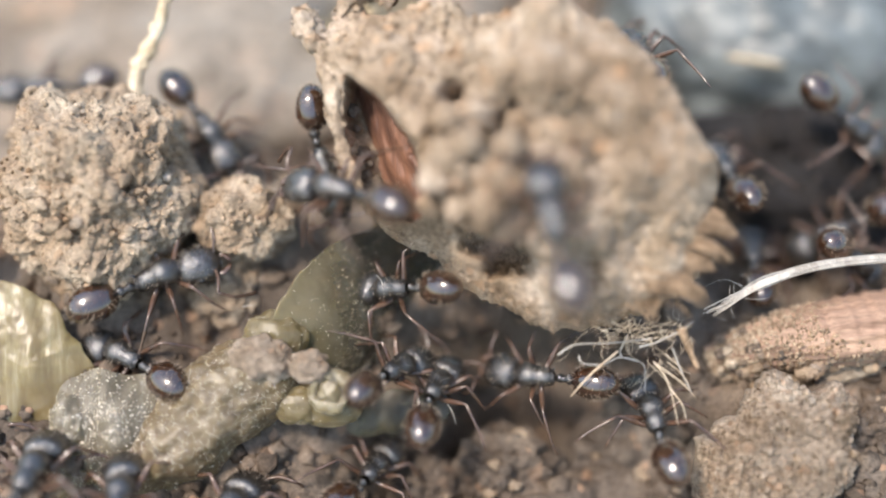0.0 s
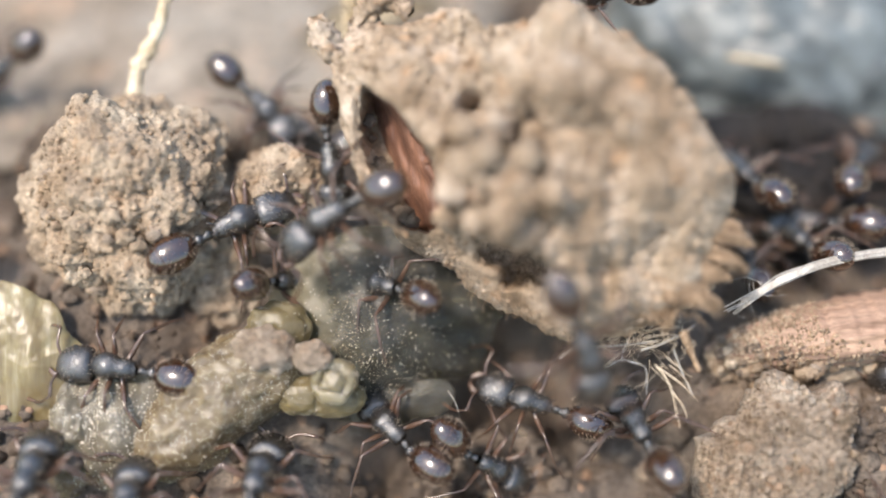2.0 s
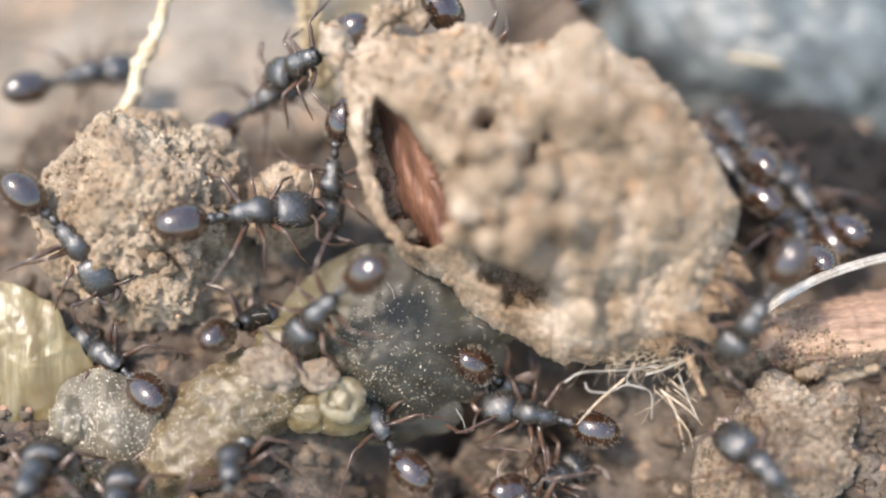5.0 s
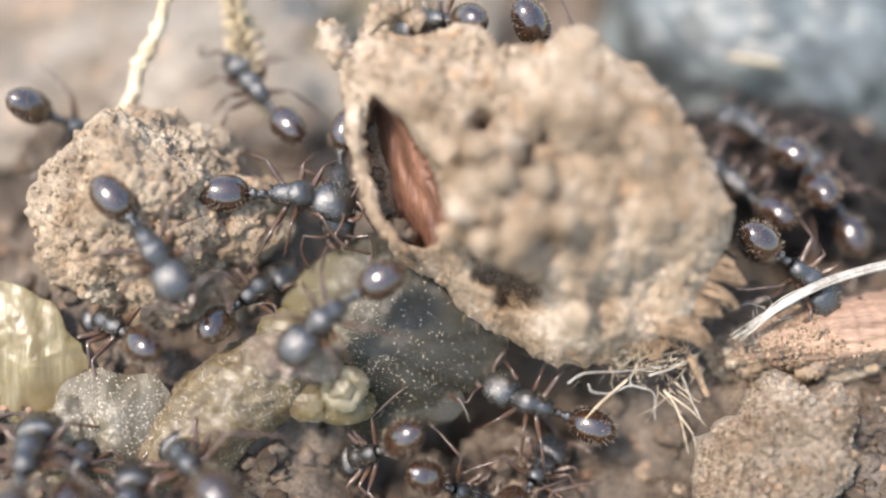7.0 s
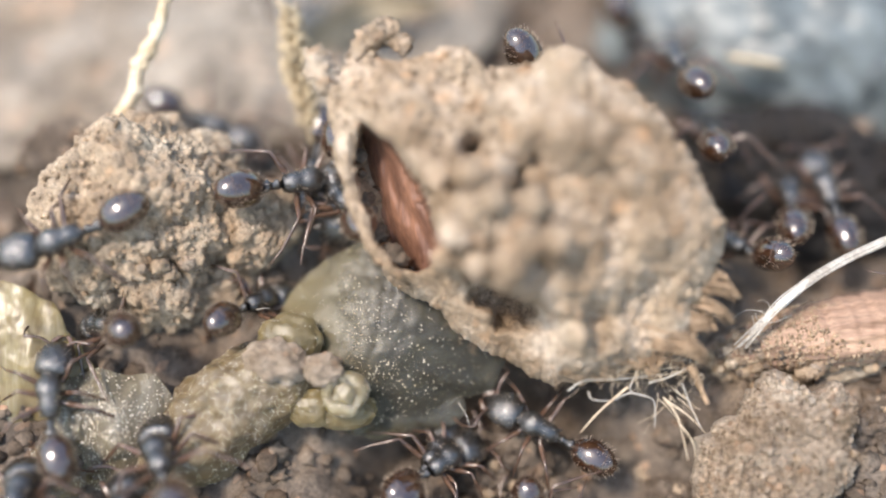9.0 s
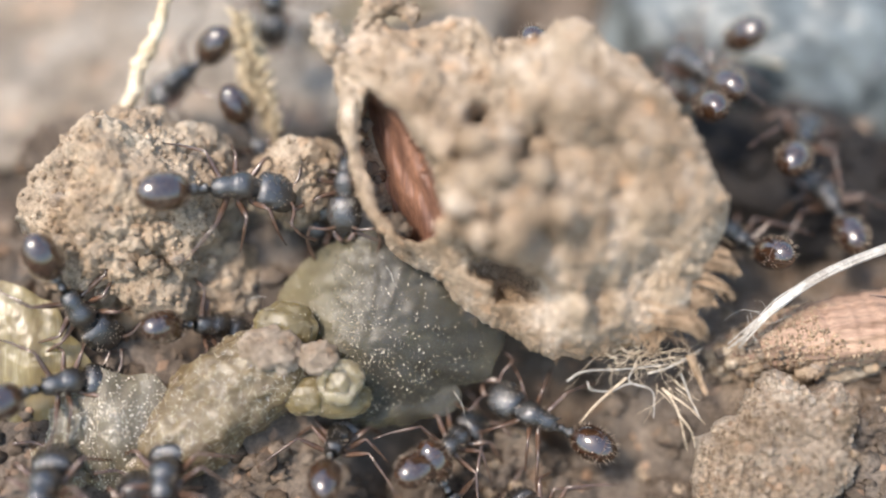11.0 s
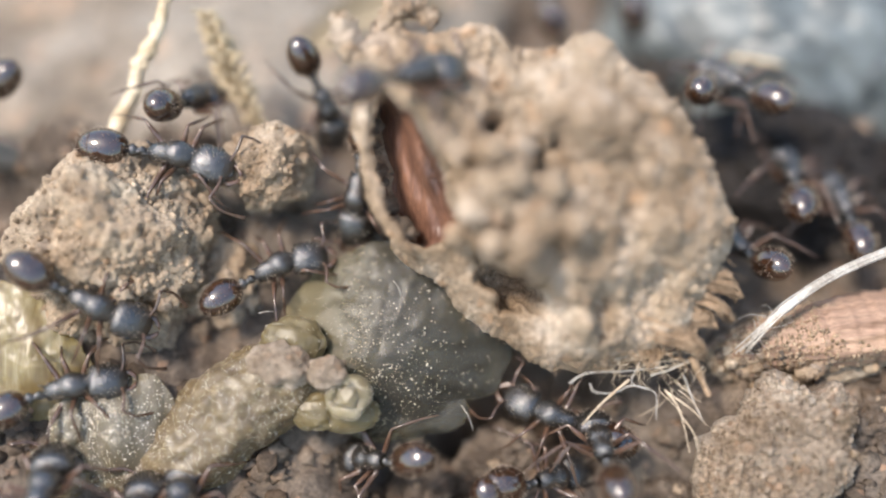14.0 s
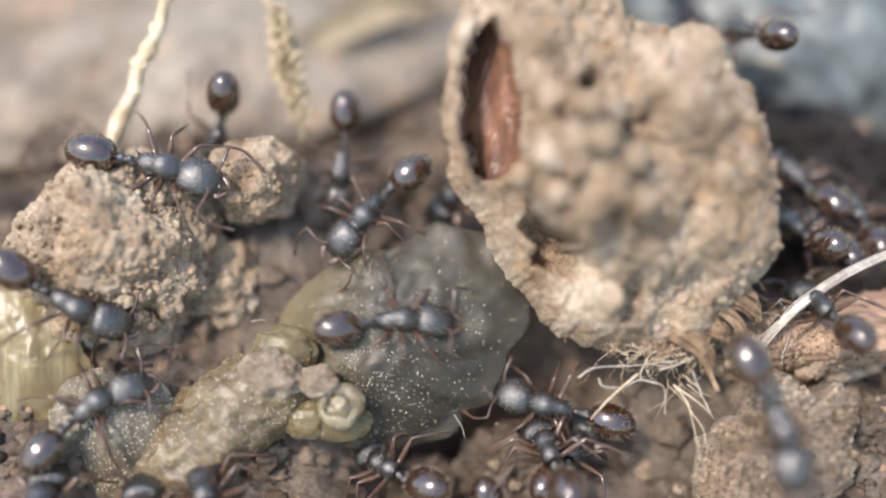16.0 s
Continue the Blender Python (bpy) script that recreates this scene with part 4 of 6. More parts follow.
    for name, seed, size, place, mat in (
            ("lobe", 51.0, (1.0, 0.85, 0.6), (-0.35, 1.45, 0.45), AMBER), ("lobe", 52.0, (0.85, 0.62, 0.5), (0.35, -0.62, 0.45), AMBER), ("lobe", 53.0, (1.05, 0.6, 0.5), (1.3, -0.72, 0.35), AMBER),
            ("soil_grain", 54.0, (0.95, 0.72, 0.6), (-0.7, 0.85, 1.05), GREY_CLAY), ("soil_grain", 55.0, (0.58, 0.52, 0.5), (0.8, 0.65, 1.2), GREY_CLAY)):
        v, f = lump(size, seed, 5, 0.11) if mat is AMBER else lump(size, seed, 5, 0.24, 0.1, 0.0, 0.06)
        bit = mesh_object(name, v, f, mat, p)
        bit.matrix_local = spot(*place)
        if mat is AMBER:
            stuck_grit(bit, [Vector(q) for q in v if q[2] > 0], 90, seed, 0.008, 0.03, DUST_GRAIN, 0.5)
    # stray bristles at the torn edges
    for a, b in (((-1.4, 2.4, 0.4), (-0.9, 2.45, 0.7)), ((4.9, -0.55, 0.0), (5.25, -1.3, 0.2)), ((-1.2, 2.0, 0.5), (-0.6, 2.1, 0.9)), ((3.0, 2.9, 0.2), (2.75, 3.4, 0.3))):
        m_ = (Vector(a) + Vector(b)) / 2 + Vector((0.05, 0.04, 0.06))
        mesh_object("bristle", *tube(smooth_line((a, m_, b), 4), [0.018 - 0.0016 * i for i in range(9)], 5), PALE, p)
    return p


SCRAP = build_pulp()


def build_leaf():
    base = Vector((-13.0, -3.6, 0.2))
    leaf = thing("leaf_scrap", "torn pale yellow-green moist leaf piece", "leaf", m=on_face(*base))
    edge = ((-35, 2.5), (-10, 2.1), (15, 1.75), (40, 1.6), (75, 2.05), (115, 2.8), (180, 3.6), (245, 3.0), (285, 2.4), (310, 2.4))
    sheet_part("blade", skin_sheet(edge, 0.55, 5.0, 0.10, 260, 70, 0.0, 0.025), LEAF, leaf, spot(0, 0, 0), thick=0.25)
    v, f = lump((0.95, 1.1, 0.7), 61.0, 5, 0.22)
    lobe = mesh_object("lobe", v, f, FAN, leaf)
    lobe.matrix_local = spot(1.7, -1.95, 0.4)
    stuck_grit(lobe, [Vector(q) for q in v if q[2] > 0], 260, 82, 0.008, 0.04, DUST_GRAIN, 0.4)
    v, f = lump((1.7, 1.0, 0.8), 62.0, 6, 0.25, 0.05, 0.0, 0.04)
    lobe = mesh_object("lobe", v, f, PULP, leaf)
    lobe.matrix_local = spot(0.9, -3.3, 0.2)
    stuck_grit(lobe, [Vector(q) for q in v if q[2] > 0], 300, 83, 0.008, 0.04, DUST_GRAIN, 0.4)
    fan_edge = ((0, 2.0), (40, 2.0), (75, 1.5), (110, 1.7), (150, 1.9), (190, 1.8), (230, 2.2), (270, 2.3), (310, 2.2))
    sheet = skin_sheet(fan_edge, 0.75, 9.0, 0.17, 260, 70, 0.07, 0.05)
    torn = sheet_part("torn_skin", sheet, FAN, leaf, spot(2.7, -1.75, 0.3), "fibrous pale brown torn skin dusted with grains", 0.3)
    stuck_grit(torn, [Vector(q) for q in sheet[0][2000:]], 1500, 81, 0.008, 0.04, DUST_GRAIN, 0.6)
    return leaf


build_leaf()

# ---- ants ----
def spindle(rings, sides=20):
    """A rounded body along x from rings of (x, half width, half height, middle height)."""
    verts, faces = [], []
    for x, ry, rz, zc in rings:
        for k in range(sides):
            a = 2 * math.pi * k / sides
            verts.append((x, ry * math.cos(a), zc + rz * math.sin(a)))
    for i in range(len(rings) - 1):
        for k in range(sides):
            faces.append((i * sides + k, i * sides + (k + 1) % sides, (i + 1) * sides + (k + 1) % sides, (i + 1) * sides + k))
    faces.append(tuple(range(sides)))
    faces.append(tuple(range((len(rings) - 1) * sides, len(rings) * sides))[::-1])
    return verts, [q[::-1] for q in faces]


def rounded(x0, x1, ry, rz, zc, power=2.0, n=14, shift=0.0):
    out = []
    for i in range(n + 1):
        t = -math.cos(math.pi * i / n)
        r = max(0.02, (1 - abs(t) ** power) ** (1 / power))
        out.append(((x0 + x1) / 2 + t * (x1 - x0) / 2, ry * r * (1 + shift * t), rz * r, zc))
    return out


def hairs(seed, count, centre, radii, length, above=-0.2):
    rng = random.Random(seed)
    pieces = []
    while len(pieces) < count:
        d = Vector((rng.gauss(0, 1), rng.gauss(0, 1), rng.gauss(0, 1))).normalized()
        if d.z < above:
            continue
        p = Vector(centre) + Vector((d.x * radii[0], d.y * radii[1], d.z * radii[2]))
        n = Vector((d.x / radii[0], d.y / radii[1], d.z / radii[2])).normalized() + Vector((-0.5, 0, 0))
        pieces.append(tube([p, p + n.normalized() * length * rng.uniform(0.6, 1.1)], [0.011, 0.003], 3))
    return merged(pieces)


def pivot(ob, p):
    """Moves a part's turning point to p, in millimetres."""
    for o in (ob, *ob.children):
        o.data.transform(Matrix.Translation(Vector(p) * -MM))
    ob.location = Vector(p) * MM


def build_ant():
    """Origin under the middle of the thorax, head towards +x; 4.6 mm long."""
    ant = thing("ant", "black ant with a glossy gaster and dull blue-grey thorax", "ant", "ants")
    thorax = merged([spindle([(-0.72, 0.13, 0.14, 0.60), (-0.66, 0.22, 0.22, 0.60), (-0.5, 0.27, 0.27, 0.62), (-0.3, 0.28, 0.29, 0.65), (-0.16, 0.275, 0.27, 0.655), (-0.05, 0.31, 0.30, 0.68),
                              (0.15, 0.36, 0.34, 0.69), (0.35, 0.37, 0.33, 0.67), (0.52, 0.30, 0.26, 0.63), (0.66, 0.25, 0.22, 0.58), (0.76, 0.2, 0.17, 0.55)], 22),
                     tube([(-0.6, 0.13, 0.76), (-0.78, 0.2, 0.9)], [0.05, 0.01], 6), tube([(-0.6, -0.13, 0.76), (-0.78, -0.2, 0.9)], [0.05, 0.01], 6)])
    mesh_object("thorax", *thorax, BODY, ant)
    mesh_object("hairs", *hairs(4, 70, (0.0, 0, 0.63), (0.7, 0.32, 0.31), 0.12, 0.2), HAIR, ant, "fine pale hairs")
    waist = merged([spindle([(-1.34, 0.09, 0.09, 0.56), (-1.27, 0.17, 0.17, 0.61), (-1.17, 0.19, 0.2, 0.63), (-1.07, 0.12, 0.13, 0.6), (-1.0, 0.10, 0.10, 0.58), (-0.93, 0.135, 0.18, 0.64), (-0.85, 0.135, 0.17, 0.64), (-0.76, 0.09, 0.09, 0.58), (-0.68, 0.08, 0.08, 0.56)], 16)])
    mesh_object("waist", *waist, BODY, ant)
    gaster = mesh_object("gaster", *spindle(rounded(-2.72, -1.26, 0.53, 0.50, 0.66, 2.1, 18, 0.10), 28), GASTER, ant, "glossy dark brown gaster")
    seams = []
    for x, r in ((-2.28, 0.475), (-2.47, 0.38)):
        ring = [(x + 0.03 * math.cos(2 * a), r * 1.02 * math.cos(a), 0.66 + r * 0.955 * math.sin(a)) for a in [2 * math.pi * i / 24 for i in range(25)]]
        seams.append(tube(ring, [0.012] * 25, 5, False))
    mesh_object("segment_edges", *merged(seams), LIMB, gaster, "pale brown segment edges")
    mesh_object("hairs", *hairs(2, 130, (-2.0, 0, 0.66), (0.72, 0.5, 0.47), 0.17), HAIR, gaster, "fine pale hairs")
    head = mesh_object("head", *spindle([(0.70, 0.24, 0.16, 0.55), (0.715, 0.38, 0.26, 0.55), (0.77, 0.455, 0.33, 0.55), (0.92, 0.485, 0.37, 0.55), (1.15, 0.49, 0.375, 0.54), (1.36, 0.475, 0.35, 0.52),
                                         (1.53, 0.43, 0.29, 0.49), (1.64, 0.34, 0.21, 0.47), (1.70, 0.2, 0.12, 0.46), (1.73, 0.08, 0.06, 0.45)], 26), BODY, ant)
    mesh_object("hairs", *hairs(3, 80, (1.1, 0, 0.55), (0.5, 0.47, 0.36), 0.11, 0.0), HAIR, head, "fine pale hairs")
    for s in (1, -1):
        v, f = ball(3)
        mesh_object("eye", [(1.22 + 0.10 * p[0], s * 0.46 + 0.05 * p[1], 0.60 + 0.08 * p[2]) for p in v], f, EYE_BLACK, head)
        mesh_object("mandible", *tube([(1.58, s * 0.24, 0.45), (1.76, s * 0.26, 0.43), (1.90, s * 0.13, 0.42), (1.94, s * 0.02, 0.42)], [0.09, 0.09, 0.07, 0.02], 8, squash=0.6), LIMB, head, "reddish-brown jaw")
        scape = smooth_line([(1.55, s * 0.17, 0.62), (1.65, s * 0.5, 0.8), (1.62, s * 0.92, 0.85)], 5)
        lash = smooth_line([(1.62, s * 0.92, 0.85), (1.95, s * 1.02, 0.62), (2.3, s * 0.92, 0.34), (2.45, s * 0.86, 0.2)], 5)
        n1, n2 = len(scape), len(lash)
        mesh_object("antenna", *merged([tube(scape, [0.035 + 0.012 * i / n1 for i in range(n1)], 7), tube(lash, [0.032 + 0.034 * (i / n2) ** 2 for i in range(n2)], 7)]), LIMB, head, "elbowed reddish-brown feeler")
    # stout build: short thorax, broad head
    for o in ant.children:
        kind = o.name.split(".")[0]
        if kind in ("thorax", "hairs"):
            o.data.transform(Matrix.Diagonal((0.9, 1.06, 1.06, 1)))
        for q in (o, *o.children):
            if kind in ("gaster", "waist"):
                q.data.transform(Matrix.Translation((0.07 * MM, 0, 0)))
            elif kind == "head":
                q.data.transform(Matrix.Translation((0.62 * MM, 0, 0.55 * MM)) @ Matrix.Scale(1.1, 4) @ Matrix.Translation((-0.7 * MM, 0, -0.55 * MM)))
    pivot(gaster, (-1.18, 0, 0.58))
    pivot(head, (0.62, 0, 0.55))
    for s in (1, -1):
        for x, fwd, k in ((0.42, 0.55, 0), (0.1, -0.05, 1), (-0.2, -0.75, 2)):
            reach = (1.0, 1.1, 1.35)[k]
            hip = Vector((x, s * 0.2, 0.42))
            knee = hip + Vector((fwd * 0.6, s * 0.62 * reach, 0.42))
            ankle = knee + Vector((fwd * 0.62, s * 0.48 * reach, -0.55))
            toe = ankle + Vector((fwd * 0.45, s * 0.22 * reach, -0.27))
            coxa = hip + Vector((0.05 * fwd, s * 0.12, -0.05))
            line = [hip, coxa, coxa.lerp(knee, 0.35), coxa.lerp(knee, 0.75), knee, knee.lerp(ankle, 0.45), ankle, ankle.lerp(toe, 0.5), toe]
            v, f = tube(line, [0.10, 0.08, 0.09, 0.068, 0.038, 0.052, 0.034, 0.024, 0.014], 8)
            leg = mesh_object("leg", [Vector(p) - hip for p in v], f, LIMB, ant, "slender reddish-brown leg")
            leg.location = hip * MM
    return ant


FIRST_ANT = build_ant()
ANTS = [FIRST_ANT]
ant_rng = random.Random(21)
for _ in range(29 - 1):
    ANTS.append(copy_thing(FIRST_ANT, pose(0, 0, 0)))
for n_, ant_ in enumerate(ANTS):
    grown = ant_rng.uniform(0.99, 1.09) * (1.16 if 6 <= n_ <= 8 else 1.08 if n_ == 3 else 1.0)
    ant_.scale = (grown, grown, grown)
    for piece_ in ant_.children:
        kind_ = piece_.name.split(".")[0]
        if kind_ == "gaster":
            piece_.rotation_euler = (0, radians(ant_rng.uniform(-6, 10)), radians(ant_rng.uniform(-16, 16)))
        elif kind_ == "head":
            piece_.rotation_euler = (0, radians(ant_rng.uniform(-4, 14)), radians(ant_rng.uniform(-18, 18)))
        elif kind_ == "leg":
            piece_.rotation_euler = (radians(ant_rng.uniform(-10, 10)), radians(ant_rng.uniform(-8, 8)), radians(ant_rng.uniform(-16, 16)))

ANT_LABELS = {
    1: "black ant clinging head down behind the husk's rim", 2: "black ant climbing over the husk's rim", 3: "black ant holding a small soil clod",
    4: "black ant on the edge of a torn leaf", 5: "black ant walking over a pitted clod", 6: "black ant on the ground beside a leaf piece", 7: "black ant on the ground beside a plant scrap",
    8: "black ant on the ground beside a plant stalk", 9: "black hairy ant biting the edge of a plant scrap", 11: "black ant walking on soil under a plant scrap", 13: "black ant walking along a plant scrap",
    14: "black ant walking over the crusted husk", 15: "black hairy ant at the husk's far edge", 17: "black ant near a white plant fibre", 18: "black ant walking on pale dust", 21: "black ant standing on a torn leaf", 26: "black ant creeping along the husk's far edge", 27: "black ant on soil darkened for shade below a stone", 28: "black ant on soil in the hollow under a plant scrap"}
for n_, text_ in ANT_LABELS.items():
    tagged(ANTS[n_], text_)


# ---- what moves ----
def step(u, v, w, heading, nod=0.0):
    """An ant at a place on the heap, in millimetres and degrees."""
    return on_face(u, v, w) @ pose(0, 0, 0, -20) @ pose(0, 0, 0, 0, 0, heading) @ pose(0, 0, 0, 0, nod, 0)


def motions():
    walk(HUSK, [(0, on_face(2.26, 2.73, 1.5, 4, 0, -5)), (0.5, on_face(2.22, 2.37, 1.5, 4, 0, -5)), (1, on_face(2.22, 2.42, 1.5, 4, 0, -5)), (1.5, on_face(2.49, 2.78, 1.5, 3.5, 0, -5)), (2, on_face(2.75, 2.42, 1.5, 4, 0, -5)), (2.5, on_face(2.8, 2.42, 1.5, 3.5, 0, -5)), (3, on_face(2.9, 2.17, 1.5, 2, 0, -3.3)), (3.5, on_face(3.17, 1.98, 1.5, -0.3, 0, -1.7)), (4, on_face(3.14, 1.98, 1.5, -0.3, 0, 0)), (6.5, on_face(2.69, 1.37, 1.5, 1.5, 0, 1)), (7, on_face(2.79, 1.72, 1.5, 0, 0, 1.2)), (7.5, on_face(2.72, 1.56, 1.5, 0, 0, 1.4)), (8, on_face(2.68, 1.35, 1.5, 0.3, 0, 1.6)), (8.5, on_face(2.85, 1.09, 1.5, 0, 0, 1.8)), (9, on_face(2.54, 1.11, 1.5, 2, 0, 2)), (11.5, on_face(2.67, 2.02, 1.5, 0.5, 0, 2.6)), (12, on_face(2.48, 1.85, 1.5, 0.8, 0, 2.7)), (12.5, on_face(2.54, 1.82, 1.5, 0.5, 0, 2.8)), (13, on_face(2.61, 1.48, 1.5, 0, 0, 2.9)), (13.5, on_face(2.71, 1.44, 1.5, -0.3, 0, 3)), (14, on_face(2.92, 1.59, 1.5, -2.5, 0, 5)), (14.5, on_face(3.66, 1.96, 1.5, -9, 0, 7)), (15, on_face(4, 2.16, 1.5, -13, 0, 9)), (15.5, on_face(4.56, 2.45, 1.5, -17, 0, 9.5)), (16, on_face(4.85, 2.5, 1.5, -20, 0, 10))])
    walk(PORE_CLOD, [(0, on_face(-11.16, 1.77, -1.2, 0, 0, -14)), (0.5, on_face(-10.79, 1.77, -1.2, 0, 0, -6.7)), (1, on_face(-10.7, 1.77, -1.2, 0, 0, 0.7)), (1.5, on_face(-10.09, 1.53, -1.2, 0, 0, 8)), (2, on_face(-9.96, 1.46, -1.2, 0, 0.8, 10)), (2.5, on_face(-9.92, 1.46, -1.2, 0, 1.6, 12)), (3, on_face(-9.83, 1.39, -1.2, 0, 2.4, 14)), (3.5, on_face(-9.72, 1.39, -1.2, 0, 3.2, 16)), (4, on_face(-9.59, 1.13, -1.2, 0, 4, 18)), (6.5, on_face(-9.46, 0.91, -1.2, 0, 8, 24)), (7, on_face(-9.59, 1.03, -1.2, 0, 8, 24.4)), (8, on_face(-9.68, 0.94, -1.2, 0, 8, 25.2)), (9, on_face(-9.59, 0.85, -1.2, 0, 8, 26)), (11.5, on_face(-10.14, 1.03, -1.2, 4, 12, 22)), (12, on_face(-10.38, 0.85, -1.2, 4.7, 14.7, 22.7)), (12.5, on_face(-10.27, 0.76, -1.2, 5.3, 17.3, 23.3)), (13, on_face(-10.33, 0.11, -1.2, 6, 20, 24)), (13.5, on_face(-10.24, -0.13, -1.2, 6, 20.3, 24.3)), (14, on_face(-10.38, -0.13, -1.2, 6, 20.7, 24.7)), (16, on_face(-10.33, -0.31, -1.2, 6, 22, 26))])
    walk(CARRIED, [(0, on_face(-6.5, 0.94, -1, 0, 0, 0)), (0.5, on_face(-6.14, 1.64, -1, 3.8, 1.2, 2.5)), (1, on_face(-6.04, 1.67, -1, 7.5, 2.5, 5)), (1.5, on_face(-5.77, 2.19, -1, 11.2, 3.8, 7.5)), (2, on_face(-5.22, 1.95, -1, 15, 5, 10)), (2.5, on_face(-4.94, 2.04, -1, 18.8, 6.2, 12.5)), (3, on_face(-4.76, 1.86, -1, 22.5, 7.5, 15)), (3.5, on_face(-5.03, 1.64, -1, 26.2, 8.8, 17.5)), (4, on_face(-4.57, 1.67, -1, 30, 10, 20)), (6.5, on_face(-6.14, 0.75, -1, 40, 10, 20)), (7, on_face(-6.32, 0.94, -1, 42, 10, 20)), (8, on_face(-6.5, 0.75, -1, 46, 10, 20)), (9, on_face(-6.14, 0.75, -1, 50, 10, 20)), (11.5, on_face(-4.48, 2.37, -1, 39.3, 13.6, 27.1)), (12, on_face(-4.39, 1.95, -1, 37.1, 14.3, 28.6)), (12.5, on_face(-4.48, 2.37, -1, 35, 15, 30)), (13, on_face(-4.39, 2.19, -1, 32.9, 15.7, 31.4)), (13.5, on_face(-4.67, 2.28, -1, 30.7, 16.4, 32.9)), (14, on_face(-5.59, 2.65, -1, 28.6, 17.1, 34.3)), (14.5, on_face(-5.22, 2.19, -1, 26.4, 17.9, 35.7)), (15, on_face(-5.03, 1.86, -1, 24.3, 18.6, 37.1)), (15.5, on_face(-5.81, 2.19, -1, 22.1, 19.3, 38.6)), (16, on_face(-6.04, 2.22, -1, 20, 20, 40))])
    walk(SPIKE, [(0, on_face(-2.73, 7.43, -2.2, 5, 0, 0)), (3, on_face(-2.73, 7.43, -2.2, 8.9, 0, 0)), (4, on_face(-3.4, 6.38, -2.2, 10.1, 0, 0)), (6.5, on_face(-5.96, 6.95, -2.2, 13.4, 0, 0)), (7, on_face(-6.63, 6.67, -2.2, 14, 0, 0)), (7.5, on_face(-6.53, 6.19, -2.2, 11, 0, 0)), (8, on_face(-4.63, 5.53, -2.2, 8, 0, 0)), (8.5, on_face(-3.97, 5.72, -2.2, 9, 0, 0)), (9, on_face(-4.82, 5.91, -2.2, 10, 0, 0)), (11.5, on_face(-6.25, 5.72, -2.2, 18.3, 0, 0)), (12, on_face(-6.25, 6.1, -2.2, 20, 0, 0)), (12.5, on_face(-6.53, 6.29, -2.2, 21.2, 0, 0)), (13, on_face(-6.44, 6.29, -2.2, 22.5, 0, 0)), (13.5, on_face(-6.72, 5.91, -2.2, 23.8, 0, 0)), (14, on_face(-7.06, 5.91, -2.2, 25, 0, 0)), (14.5, on_face(-5.77, 6.57, -2.2, 21.8, 0, 0)), (15, on_face(-5.96, 6.48, -2.2, 18.5, 0, 0)), (15.5, on_face(-5.77, 6.1, -2.2, 15.2, 0, 0)), (16, on_face(-5.17, 6, -2.2, 12, 0, 0))])
    walk(SCRAP, [(0, on_face(-4.84, -4.2, 0.2, 0, 0, 0)), (0.5, on_face(-4.76, -4.2, 0.2, 0, 0, 0)), (1, on_face(-4.76, -3.96, 0.2, 0, 0, 0)), (1.5, on_face(-4.79, -3.8, 0.2, 0, 0, 0)), (2, on_face(-4.74, -3.91, 0.2, 0, 0, 0)), (2.5, on_face(-4.74, -3.89, 0.2, 0, 0, 0)), (3, on_face(-4.78, -4.23, 0.2, 0, 0, 0)), (3.5, on_face(-4.6, -4.61, 0.2, 0, 0, 0)), (4, on_face(-4.5, -4.54, 0.2, 0, 0, 0)), (6.5, on_face(-4.53, -4.34, 0.2, 0, 0, 0)), (7, on_face(-4.43, -4.13, 0.2, 0, 0, 0)), (7.5, on_face(-4.47, -4.23, 0.2, 0, 0, 0)), (8, on_face(-4.45, -4.34, 0.2, 0, 0, 0)), (8.5, on_face(-4.41, -4.2, 0.2, 0, 0, 0)), (9, on_face(-4.41, -4.29, 0.2, 0, 0, 0)), (11.5, on_face(-4.57, -3.89, 0.2, 0, 0, 0)), (12, on_face(-4.45, -4.3, 0.2, 0, 0, 0)), (12.5, on_face(-4.47, -4.34, 0.2, 0, 0, 0)), (13, on_face(-4.31, -4.46, 0.2, 0, 0, 0)), (13.5, on_face(-4.33, -4.39, 0.2, 0, 0, 0)), (14, on_face(-4.31, -4.39, 0.2, 0, 0, 0)), (14.5, on_face(-4.38, -4.51, 0.2, 0, 0, 0)), (15, on_face(-4.5, -4.63, 0.2, 0, 0, 0)), (15.5, on_face(-4.55, -4.65, 0.2, 0, 0, 0)), (16, on_face(-4.55, -4.65, 0.2, 0, 0, 0))])
    # the skin is pulled open and then spread
    skin = [o for o in SCRAP.children if o.name.split(".")[0] == "skin"][0]
    lain = skin.matrix_basis.copy()
    hinge = pose(-1.6 * MM, -0.4 * MM, 0.3 * MM, 0, 0, -22)
    walk(skin, [(t, lain @ hinge @ pose(0, 0, 0, 0, tilt, 0) @ hinge.inverted()) for t, tilt in ((0, 52), (0.5, 48), (1, 34), (1.5, 16), (2, 10), (3, 8), (3.5, 3), (4, 0), (14, 0), (15, -3), (16, -4))])
